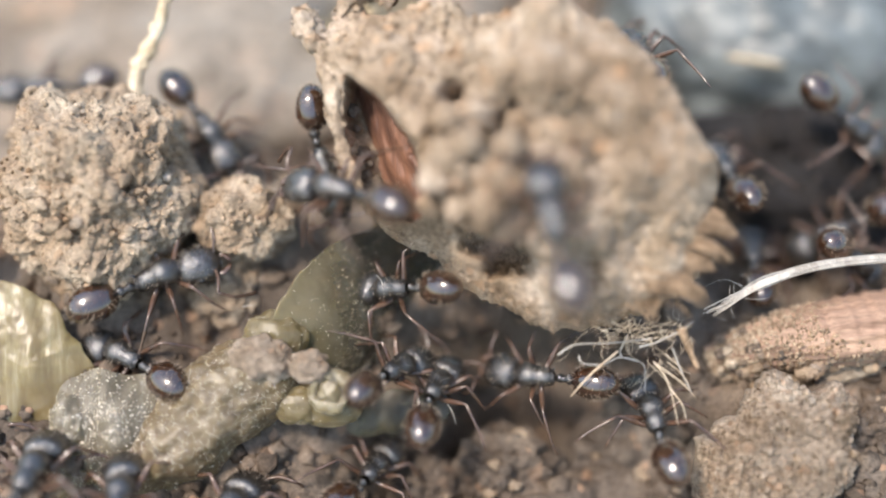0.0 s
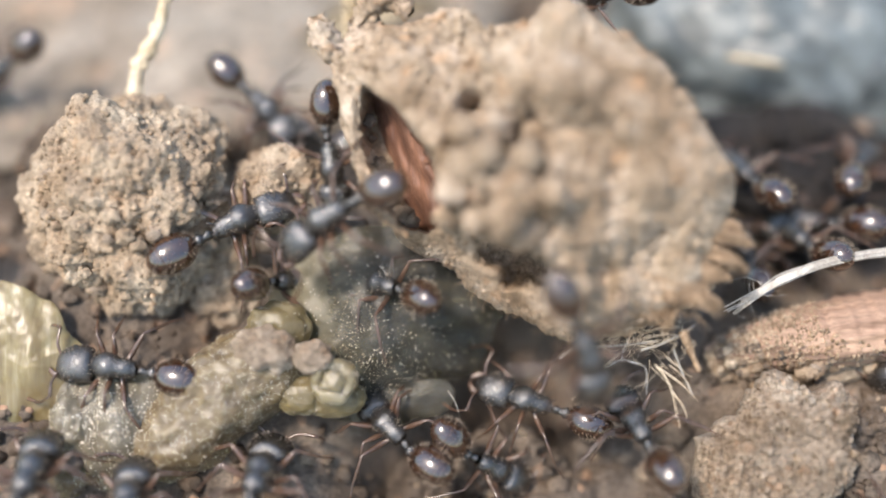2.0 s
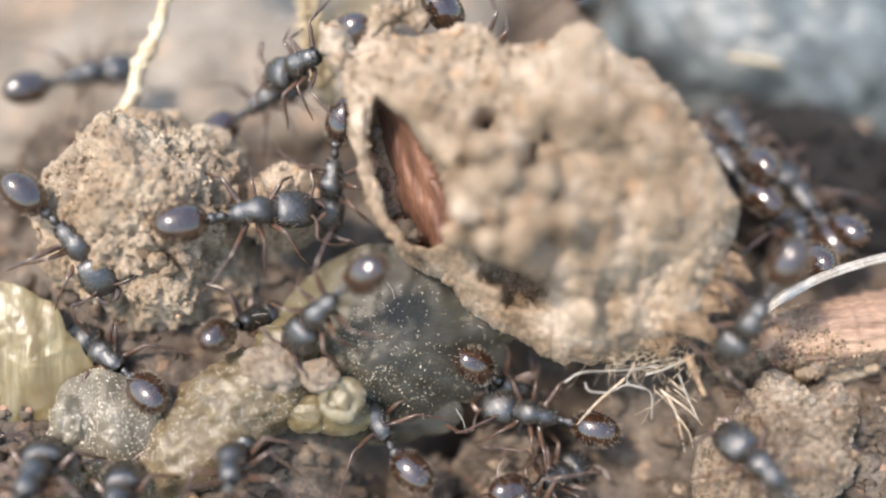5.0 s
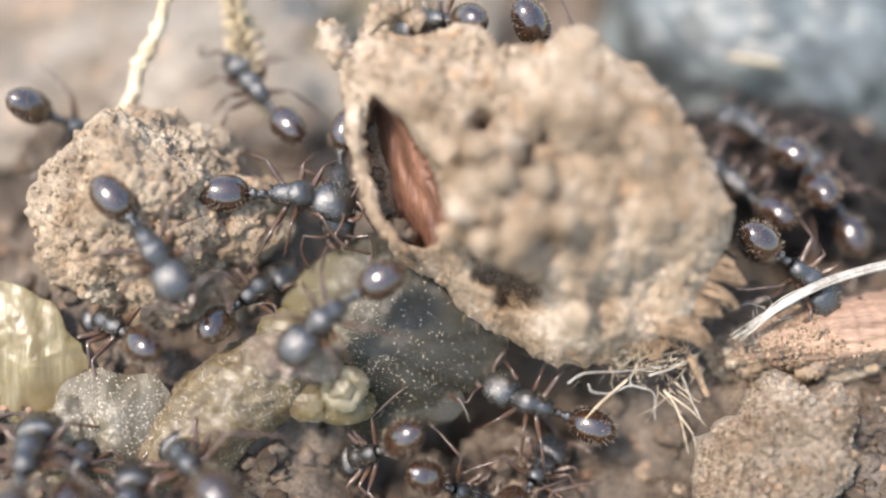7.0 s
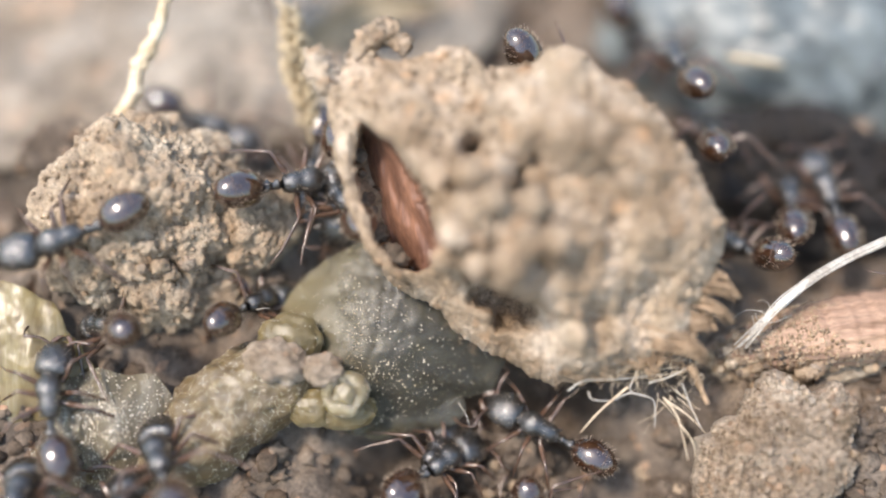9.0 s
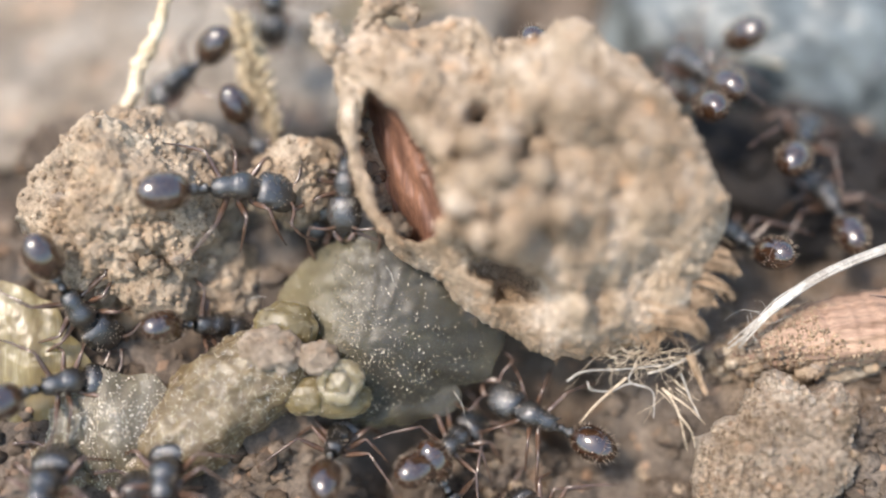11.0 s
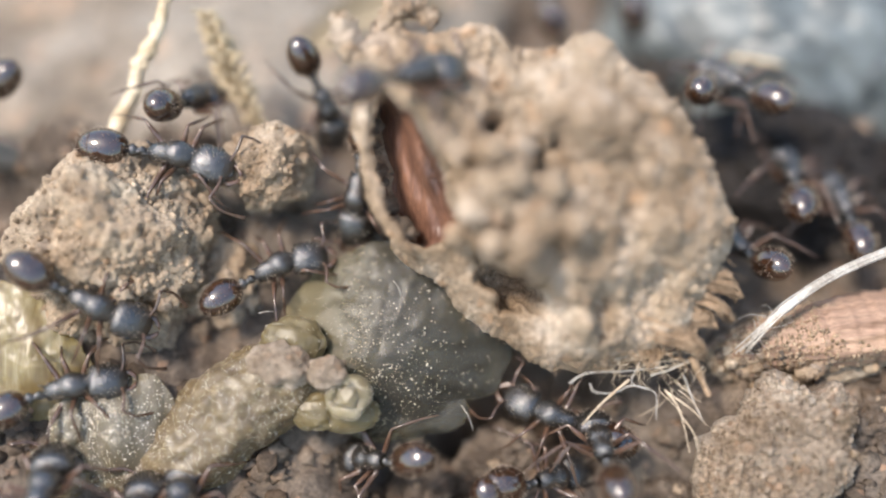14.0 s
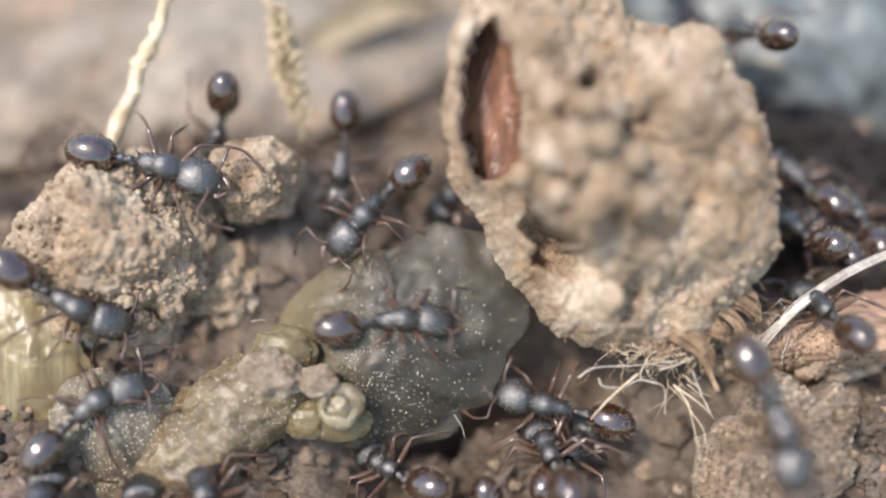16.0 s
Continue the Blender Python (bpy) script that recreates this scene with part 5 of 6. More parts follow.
    walk(ROOTS, [(0, on_face(4.94, -2.96, 1.0, 0, 0, 0)), (1.5, on_face(4.94, -2.96, 1.0, 0, 0, 0)), (2, on_face(4.99, -3.05, 1.0, 0, 0, 0)), (2.5, on_face(4.99, -3.31, 1.0, 0, 0, 0)), (3, on_face(5.03, -3.48, 1.0, 0, 0, 0)), (3.5, on_face(5.09, -3.65, 1.0, 0, 0, 0)), (4, on_face(5.12, -3.70, 1.0, 0, 0, 0)), (6.5, on_face(5.21, -3.92, 1.0, 0, 0, 0)), (7, on_face(5.24, -3.82, 1.0, 0, 0, 0)), (8, on_face(5.24, -4.00, 1.0, 0, 0, 0)), (8.5, on_face(5.29, -4.08, 1.0, 0, 0, 0)), (9, on_face(5.24, -4.05, 1.0, 0, 0, 0)), (11.5, on_face(5.21, -3.74, 1.0, 0, 0, 0)), (13, on_face(5.24, -3.82, 1.0, 0, 0, 0)), (14, on_face(5.29, -3.82, 1.0, 0, 0, 0)), (15, on_face(5.42, -3.65, 1.0, 0, 0, 0)), (16, on_face(5.55, -3.65, 1.0, 0, 0, 0))])
    walk(FIBRE, [(0, on_face(8.90, -1.12, 0.4, -3.7)), (2, on_face(9.50, -1.04, 0.4, -1.7)), (3, on_face(9.65, -1.57, 0.4, 3.8)), (4, on_face(9.66, -1.50, 0.4, 3)), (6.5, on_face(9.58, -1.95, 0.4, 7)), (7.2, on_face(9.61, -1.82, 0.4, 2.8)), (8, on_face(9.48, -2.03, 0.4, 9.5)), (9, on_face(9.57, -2.03, 0.4, 14.5)), (11.4, on_face(9.38, -2.03, 0.4, 11)), (12, on_face(9.34, -2.22, 0.4, 11.5)), (13, on_face(9.44, -2.35, 0.4, 12)), (14, on_face(9.63, -2.17, 0.4, 12.4)), (15, on_face(9.81, -2.20, 0.4, 13.2)), (16, on_face(10.06, -2.12, 0.4, 12.8))])
    walk(ANTS[0], [(0, step(-7.85, 3.77, -2.65, -54, 0)), (0.5, step(-7.06, 3.66, -2.64, -57, 0)), (1, step(-6.68, 4.04, -2.64, -56, 0)), (1.5, step(-6.00, 4.75, -2.66, -46, 0)), (2, step(-6.00, 4.54, -2.66, -46, 0)), (2.5, step(-5.18, 4.41, -2.83, -60, 24)), (3, step(-5.67, 4.36, -2.90, -38, 39)), (3.5, step(-5.52, 4.13, -2.89, -35, 38)), (4, step(-6.18, 5.06, -2.72, -17, 0)), (5.25, step(-5.90, 4.64, -2.73, 59, 9)), (6.5, step(-5.62, 4.23, -2.75, 135, 18)), (7, step(-6.26, 5.16, -2.23, 128, 0)), (7.5, step(-6.80, 5.19, -2.08, 138, 0)), (8, step(-6.56, 3.00, -1.16, 206, 40)), (8.5, step(-6.42, 4.14, -2.47, 214, 50)), (9, step(-4.42, 2.18, -2.62, 260, 0)), (11.5, step(-7.00, 3.45, -2.91, 317, 44)), (12, step(-7.52, 3.50, -2.90, 332, 47)), (12.5, step(-7.64, 3.52, -2.90, 329, 50)), (13, step(-7.95, 3.51, -2.86, 366, 50)), (13.5, step(-7.32, 3.62, -2.85, 378, 50)), (14, step(-4.20, 5.12, -2.92, 299, 50)), (14.5, step(-4.11, 4.59, -2.80, 310, 18)), (15, step(-3.92, 3.73, -2.90, 281, 37)), (15.5, step(-4.03, 3.23, -2.84, 279, 26)), (16, step(-3.38, 2.75, -2.84, 263, 26))])
    walk(ANTS[1], [(0, step(-3.88, 2.63, -1.13, -73, 24)), (0.5, step(-3.84, 2.63, -1.16, -75, 30)), (1, step(-3.83, 2.65, -1.14, -76, 25)), (1.5, step(-3.74, 2.65, -1.12, -76, 23)), (2, step(-3.63, 2.76, -1.11, -81, 23)), (2.5, step(-3.58, 2.54, -1.12, -85, 36)), (3, step(-3.48, 2.55, -0.99, -89, 34)), (3.5, step(-3.32, 2.76, -1.03, -88, 28)), (4, step(-3.45, 2.30, -0.78, -100, 18)), (6.5, step(-3.52, 2.20, -1.10, -88, 33)), (7, step(-3.31, 1.80, -0.92, -91, 0)), (7.5, step(-3.28, 1.62, -0.92, -88, 0)), (8, step(-3.24, 1.52, -0.92, -90, 0)), (8.5, step(-3.33, 1.86, -1.14, -90, 27)), (9, step(-3.40, 1.76, -1.16, -87, 30)), (11.5, step(-3.05, 2.14, -0.92, -93, 0)), (12, step(-3.06, 1.80, -0.92, -92, 0)), (12.5, step(-3.04, 1.82, -0.92, -92, 0)), (13, step(-2.88, 1.66, -0.92, -90, 0)), (13.5, step(-2.79, 1.70, -0.92, -90, 0)), (14, step(-2.74, 1.86, -1.14, -96, 26)), (14.5, step(-2.67, 1.78, -0.92, -101, 0)), (15, step(-2.35, 1.79, -0.92, -104, 0)), (15.5, step(-2.44, 1.34, -0.95, -127, 0)), (16, step(-2.41, 0.96, -0.95, -131, 0))])
    walk(ANTS[2], [(0, step(-2.99, 1.49, 2.04, 159, 18)), (0.5, step(-2.99, 1.08, 2.08, 159, 18)), (1, step(-2.98, 1.11, 2.06, 161, 22)), (1.5, step(-3.26, 1.69, 1.66, 180, 23)), (2, step(-3.19, 0.81, 1.93, 203, 22)), (2.5, step(-3.28, 0.53, 2.08, 196, 0)), (3, step(-3.16, 0.60, 2.04, 200, 21)), (3.5, step(-4.37, -0.42, 0.49, 213, 0)), (4, step(-4.08, -1.26, 0.37, 230, 50)), (6.5, step(-2.99, -1.64, 2.25, 194, 0)), (7, step(-3.41, -2.22, 2.05, 219, 0)), (7.5, step(-2.36, -3.62, 1.72, 235, 37)), (8, step(-2.96, -1.99, 1.24, 190, 0)), (8.5, step(-2.78, 0.89, -0.11, 134, 22)), (9, step(-3.03, 1.13, -0.48, 124, 37)), (10.25, step(-3.17, 1.20, -1.19, 171, 40)), (11.5, step(-3.31, 1.26, -1.90, 218, 43)), (12, step(-3.28, 0.91, -1.90, 222, 43)), (12.5, step(-3.25, 0.92, -1.91, 223, 44)), (13, step(-3.07, 1.23, -1.91, 226, 46)), (13.5, step(-3.06, 1.14, -1.91, 222, 44)), (14, step(-1.81, 1.91, -2.11, 219, 48)), (14.5, step(-1.04, 2.01, -2.20, 214, 50)), (16, step(0.82, 2.01, -2.20, 214, 50))])
    walk(ANTS[3], [(0, step(-8.92, -1.09, -0.42, 24, 0)), (0.5, step(-7.80, 0.12, 0.15, 18, 15)), (1, step(-7.04, 0.38, 0.05, 17, 0)), (1.5, step(-6.81, 0.99, 0.00, 22, 26)), (2, step(-6.47, 0.60, -0.19, 29, 0)), (2.5, step(-6.33, 0.57, -0.41, 29, 0)), (3, step(-6.00, 0.29, -0.47, 23, 0)), (3.5, step(-6.77, -0.04, -0.14, 22, 0)), (4, step(-6.61, 0.79, 0.67, 15, 0)), (6.5, step(-4.84, 1.11, -0.17, 10, 21)), (7, step(-4.67, 1.44, -0.28, -2, 0)), (7.5, step(-5.36, 1.58, -0.23, 17, 16)), (8, step(-4.53, 1.07, -0.67, 24, 0)), (8.5, step(-4.76, 1.56, -0.87, 33, 19)), (9, step(-4.66, 1.81, -0.60, 18, 24)), (11.5, step(-7.00, 1.53, 0.58, 9, 18)), (12, step(-7.11, 1.84, 0.27, -10, 0)), (12.5, step(-7.25, 2.16, -0.07, -11, 0)), (13, step(-7.57, 2.58, -0.29, -11, 0)), (13.5, step(-7.50, 2.48, -0.50, -12, 0)), (14, step(-8.47, 2.71, -0.30, -7, 0)), (14.5, step(-7.86, 1.99, 0.25, 3, 0)), (15, step(-8.05, 1.76, 0.15, -6, 0)), (15.5, step(-8.64, 2.17, 0.16, -14, 0)), (16, step(-8.75, 2.31, 0.13, -13, 0))])
    walk(ANTS[4], [(0, step(-9.90, -3.66, -0.49, 150, 17)), (0.5, step(-9.83, -3.33, -0.49, 156, 20)), (1, step(-9.98, -3.20, -0.39, 169, 0)), (1.5, step(-9.78, -3.03, -0.32, 177, 32)), (2, step(-10.11, -3.87, 0.27, 171, 0)), (2.5, step(-9.88, -3.45, -0.19, 166, 0)), (3, step(-10.15, -3.64, -0.38, 166, 0)), (3.5, step(-10.16, -3.22, -0.40, 167, 0)), (4, step(-10.18, -3.77, -0.42, 159, 0)), (6.5, step(-10.97, -3.00, -0.51, 131, 27)), (7, step(-10.22, -2.74, -0.48, 146, 32)), (7.25, step(-9.75, -3.07, -0.46, 204, 38)), (7.5, step(-9.28, -3.41, -0.44, 261, 43)), (8, step(-9.43, -3.56, -0.42, 260, 40)), (8.5, step(-10.07, -3.86, -0.25, 241, 42)), (8.75, step(-10.15, -3.31, -0.19, 197, 46)), (9, step(-10.24, -2.76, -0.12, 153, 50)), (9.83, step(-10.74, -2.27, 0.10, 213, 48)), (10.67, step(-11.24, -1.77, 0.31, 272, 47)), (11.5, step(-11.74, -1.27, 0.52, 331, 46)), (12, step(-11.12, -0.77, 1.00, 300, 36)), (12.5, step(-11.37, -1.45, 0.67, 325, 33)), (13, step(-10.86, -1.94, 0.82, 329, 0)), (13.5, step(-10.72, -1.87, 1.00, 327, 0)), (14, step(-10.81, -1.80, 0.95, 337, 21)), (14.5, step(-10.87, -1.67, 0.95, 330, 25)), (15, step(-10.97, -1.56, 0.97, 331, 20)), (15.5, step(-10.81, -1.70, 1.06, 338, 0)), (16, step(-11.38, -1.83, 0.98, 334, 21))])
    walk(ANTS[5], [(0, step(-17.71, 0.51, -1.19, 163, 29)), (3.5, step(-17.67, 0.45, -1.17, 169, 18)), (3.67, step(-16.24, 0.33, -0.94, 228, 18)), (3.83, step(-14.81, 0.21, -0.72, 286, 19)), (4, step(-13.38, 0.08, -0.49, 345, 19)), (5.25, step(-11.36, 0.30, 0.49, 302, 23)), (6.5, step(-9.33, 0.51, 1.47, 258, 27)), (7, step(-8.62, -0.20, 1.58, 307, 0)), (7.5, step(-9.81, 0.91, 1.47, 255, 29)), (8, step(-10.13, 0.34, 1.40, 246, 30)), (8.5, step(-11.05, 0.04, 1.43, 215, 17)), (9, step(-11.38, 0.02, 1.53, 203, 0)), (11.5, step(-16.07, 0.03, -0.14, 184, 35)), (12, step(-13.02, 0.33, 0.46, 173, 36)), (12.5, step(-12.85, 0.18, 0.49, 168, 35)), (13, step(-16.75, 0.31, -0.77, 171, 33)), (16, step(-17.68, 0.32, -1.19, 171, 32))])
    walk(ANTS[6], [(0, step(-12.06, -7.15, 2.32, 82, 37)), (1, step(-11.93, -7.08, 2.31, 80, 35)), (2, step(-12.05, -7.17, 2.31, 86, 35)), (3, step(-12.04, -7.17, 2.31, 85, 35)), (4, step(-12.04, -7.22, 2.33, 85, 40)), (6.5, step(-11.93, -7.44, 2.32, 84, 36)), (7, step(-12.01, -6.60, 2.31, 96, 35)), (8, step(-12.29, -7.71, 2.33, 98, 39)), (9, step(-12.28, -7.83, 2.35, 99, 43)), (11.5, step(-11.56, -7.59, 2.30, 90, 33)), (12.5, step(-11.59, -7.57, 2.30, 91, 32)), (14, step(-11.65, -7.63, 2.30, 90, 32)), (15, step(-11.65, -7.74, 2.31, 90, 36)), (16, step(-11.79, -8.07, 2.31, 89, 36))])
    walk(ANTS[7], [(0, step(-9.38, -7.79, 2.30, 94, 32)), (1, step(-9.05, -7.80, 2.30, 91, 32)), (2, step(-9.18, -7.95, 2.31, 93, 34)), (3, step(-9.22, -7.95, 2.31, 92, 34)), (4, step(-9.36, -7.99, 2.31, 94, 35)), (6.5, step(-9.50, -8.16, 2.30, 93, 33)), (7, step(-9.12, -8.06, 2.29, 94, 30)), (8, step(-9.49, -8.33, 2.30, 92, 33)), (9, step(-9.32, -8.29, 2.30, 92, 32)), (11.5, step(-8.94, -8.37, 2.31, 93, 35)), (13, step(-8.86, -8.35, 2.32, 94, 37)), (15, step(-8.91, -8.40, 2.31, 92, 36)), (16, step(-8.91, -8.42, 2.32, 92, 36))])
    walk(ANTS[8], [(0, step(-6.42, -8.36, 1.83, 75, 39)), (0.5, step(-6.16, -8.30, 1.82, 76, 37)), (1, step(-6.20, -8.23, 1.81, 78, 36)), (1.5, step(-6.11, -7.88, 1.80, 79, 32)), (2, step(-5.52, -7.31, 1.83, 81, 38)), (2.5, step(-5.11, -7.10, 1.81, 74, 36)), (3, step(-5.44, -6.54, 1.79, 58, 28)), (3.5, step(-5.61, -6.79, 1.82, 56, 36)), (4, step(-5.41, -6.89, 1.82, 75, 37)), (6.5, step(-7.66, -7.20, 1.83, 116, 40)), (7, step(-7.27, -6.76, 1.84, 132, 42)), (7.5, step(-7.44, -6.56, 1.85, 139, 45)), (8, step(-8.44, -6.79, 1.82, 122, 38)), (8.5, step(-8.31, -6.66, 1.83, 121, 40)), (9, step(-8.21, -6.69, 1.82, 116, 36)), (11.5, step(-8.19, -7.61, 1.80, 94, 32)), (12, step(-8.18, -7.75, 1.82, 98, 36)), (13, step(-7.98, -7.85, 1.81, 96, 34)), (14, step(-7.69, -8.04, 1.81, 98, 35)), (15, step(-7.69, -7.88, 1.80, 97, 33)), (15.5, step(-7.48, -7.96, 1.81, 100, 35)), (16, step(-6.88, -7.70, 1.85, 112, 43))])
    walk(ANTS[9], [(0, step(3.11, -4.27, -0.67, 170, 19)), (0.5, step(3.25, -4.38, -0.69, 165, 27)), (1, step(3.13, -4.76, -0.68, 168, 20)), (1.5, step(3.05, -4.87, -0.69, 163, 29)), (2, step(2.77, -5.03, -0.61, 161, 0)), (2.5, step(2.93, -4.97, -0.60, 166, 0)), (3, step(3.00, -5.21, -0.60, 166, 0)), (3.5, step(3.07, -5.34, -0.59, 168, 0)), (4, step(2.96, -5.45, -0.59, 171, 0)), (6.5, step(2.86, -5.32, -0.61, 160, 0)), (7, step(2.84, -5.12, -0.61, 160, 0)), (7.5, step(2.88, -5.48, -0.63, 153, 0)), (8, step(2.97, -5.85, -0.63, 153, 0)), (8.5, step(3.05, -6.03, -0.63, 155, 0)), (9, step(3.01, -5.86, -0.63, 152, 0)), (11.5, step(2.95, -5.53, -0.62, 158, 0)), (12, step(3.06, -5.76, -0.61, 162, 0)), (12.5, step(3.33, -5.53, -0.61, 161, 0)), (13, step(3.48, -5.63, -0.61, 159, 0)), (13.5, step(3.46, -5.66, -0.62, 157, 0)), (14, step(3.57, -5.51, -0.62, 158, 0)), (14.5, step(3.48, -5.26, -0.62, 159, 0)), (15, step(3.39, -5.28, -0.61, 160, 0)), (15.5, step(3.33, -5.13, -0.61, 163, 0)), (16, step(3.39, -5.19, -0.60, 167, 0))])
    walk(ANTS[10], [(0, step(6.50, -5.56, 0.31, 97, 27)), (0.5, step(6.19, -5.69, 0.64, 94, 31)), (1, step(5.84, -5.70, 0.46, 100, 31)), (1.5, step(6.25, -5.32, 0.29, 110, 31)), (2, step(6.01, -5.81, 0.63, 109, 28)), (2.5, step(5.80, -6.93, 0.73, 152, 37)), (3, step(5.76, -7.05, 0.71, 169, 35)), (3.5, step(3.89, -6.73, 0.56, 135, 35)), (4, step(2.82, -7.22, 0.84, 133, 34)), (6.5, step(2.95, -8.69, 0.75, 147, 45)), (12.5, step(3.51, -8.42, 0.65, 115, 45)), (13, step(4.18, -7.61, 0.34, 94, 36)), (13.5, step(4.52, -6.56, 0.39, 94, 37)), (14, step(4.86, -6.50, 0.74, 96, 38)), (14.5, step(4.78, -6.52, 0.51, 91, 40)), (15, step(4.61, -7.39, 0.40, 99, 40)), (15.5, step(4.01, -7.56, 0.39, 103, 39)), (16, step(3.30, -6.66, 0.60, 103, 39))])
    walk(ANTS[11], [(0, step(-0.35, -4.81, -0.18, 68, 37)), (0.5, step(-0.97, -5.37, -0.19, 66, 0)), (1, step(-1.05, -5.77, -0.23, 106, 18)), (1.5, step(-1.90, -6.05, -0.23, 110, 15)), (2, step(-1.57, -5.91, -0.21, 131, 18)), (2.5, step(-1.50, -6.05, -0.21, 133, 18)), (3, step(-2.16, -5.07, -0.06, 119, 0)), (3.5, step(-2.17, -4.29, 0.36, 135, 0)), (4, step(-2.09, -4.78, 0.09, 120, 0)), (6.5, step(-2.13, -6.35, -0.09, 130, 41)), (7, step(-1.96, -6.60, -0.17, 183, 50)), (7.5, step(-2.07, -6.69, -0.16, 172, 50)), (8, step(-2.19, -6.74, -0.15, 125, 44)), (8.25, step(-1.18, -6.82, -0.17, 85, 38)), (8.5, step(-0.17, -6.89, -0.20, 44, 32)), (9, step(-0.17, -7.00, -0.20, 41, 27)), (11.5, step(-3.80, -6.60, -0.11, 79, 49)), (12, step(-1.10, -6.74, -0.15, 54, 44)), (12.5, step(-3.05, -6.93, -0.10, 85, 50)), (13, step(-2.00, -7.22, -0.11, 121, 50)), (13.5, step(-1.89, -7.12, -0.13, 120, 47)), (14, step(-1.88, -6.88, -0.17, 163, 44)), (14.5, step(-1.80, -6.88, -0.17, 163, 45)), (15, step(-1.93, -7.16, -0.17, 148, 42)), (15.5, step(-1.58, -7.37, -0.16, 155, 44)), (16, step(-1.56, -7.17, -0.19, 143, 36))])
    walk(ANTS[12], [(0, step(-1.25, -1.50, -0.33, 170, 36)), (0.5, step(-1.55, -1.65, -0.15, 162, 0)), (1, step(-2.14, -1.10, -0.18, 159, 0)), (1.5, step(-2.91, -1.04, -0.07, 130, 0)), (2, step(-1.52, -1.51, -0.13, 149, 41)), (2.5, step(-1.90, -1.63, -0.02, 130, 50)), (2.75, step(-1.64, -1.86, -0.06, 174, 50)), (3, step(-1.37, -2.09, -0.10, 218, 50)), (3.25, step(0.46, -2.72, -0.44, 270, 49)), (3.5, step(2.30, -3.34, -0.78, 321, 49)), (4, step(2.82, -3.97, -0.98, 348, 49)), (6.5, step(-0.00, -6.72, -0.86, 332, 45)), (7, step(0.28, -7.81, -0.43, 348, 49)), (7.5, step(-0.59, -7.91, -0.28, 332, 50)), (8, step(0.65, -8.32, -0.13, 278, 48)), (8.5, step(2.80, -8.30, -0.12, 284, 43)), (9, step(2.77, -8.92, -0.13, 287, 50)), (11.5, step(0.02, -7.47, -0.29, 310, 35)), (11.75, step(0.41, -7.16, -0.16, 371, 41)), (12, step(0.81, -6.85, -0.03, 432, 46)), (12.5, step(0.54, -6.40, -0.46, 417, 50)), (12.75, step(0.82, -7.02, -0.28, 370, 45)), (13, step(1.09, -7.64, -0.10, 323, 41)), (14, step(1.62, -8.93, -0.12, 293, 49)), (16, step(1.62, -8.93, -0.12, 293, 49))])
    walk(ANTS[13], [(0, step(-1.68, -4.10, 0.16, 40, 39)), (0.5, step(-0.93, -3.43, 0.35, 28, 50)), (0.75, step(-3.25, -2.73, 0.58, 86, 50)), (1, step(-5.57, -2.04, 0.80, 145, 50)), (1.25, step(-5.59, -1.66, 0.26, 88, 49)), (1.5, step(-5.61, -1.28, -0.28, 31, 49)), (2, step(-5.32, -1.37, -0.62, 25, 50)), (2.5, step(-5.27, -1.37, -0.58, 35, 46)), (3, step(-5.92, -1.94, -0.61, 39, 49)), (3.5, step(-5.95, -2.09, -0.64, 28, 50)), (4, step(-6.47, -2.96, -0.63, 36, 50)), (6.5, step(-6.25, -1.82, -0.70, 48, 32)), (7, step(-6.08, -1.67, -0.71, 49, 22)), (7.5, step(-6.27, -2.19, -0.71, 48, 24)), (8, step(-6.53, -2.80, -0.64, 27, 50)), (8.5, step(-6.22, -2.45, -0.65, 47, 44)), (9, step(-6.11, -2.07, -0.67, 43, 41)), (11.5, step(-7.97, -2.77, -0.67, 12, 45)), (12, step(-7.91, -2.57, -0.66, 42, 42)), (12.5, step(-6.47, -1.60, -0.68, 57, 0)), (13, step(-5.65, -1.17, -0.66, 42, 0)), (13.5, step(-5.27, -0.98, -0.66, 41, 0)), (14, step(-5.33, -0.80, -0.63, 29, 0)), (14.5, step(-5.45, -1.08, -0.60, 16, 0)), (15, step(-6.54, -1.11, -0.68, -30, 33)), (15.5, step(-6.12, -0.92, -0.44, -22, 17)), (16, step(-1.39, -2.40, 0.19, 5, 0))])
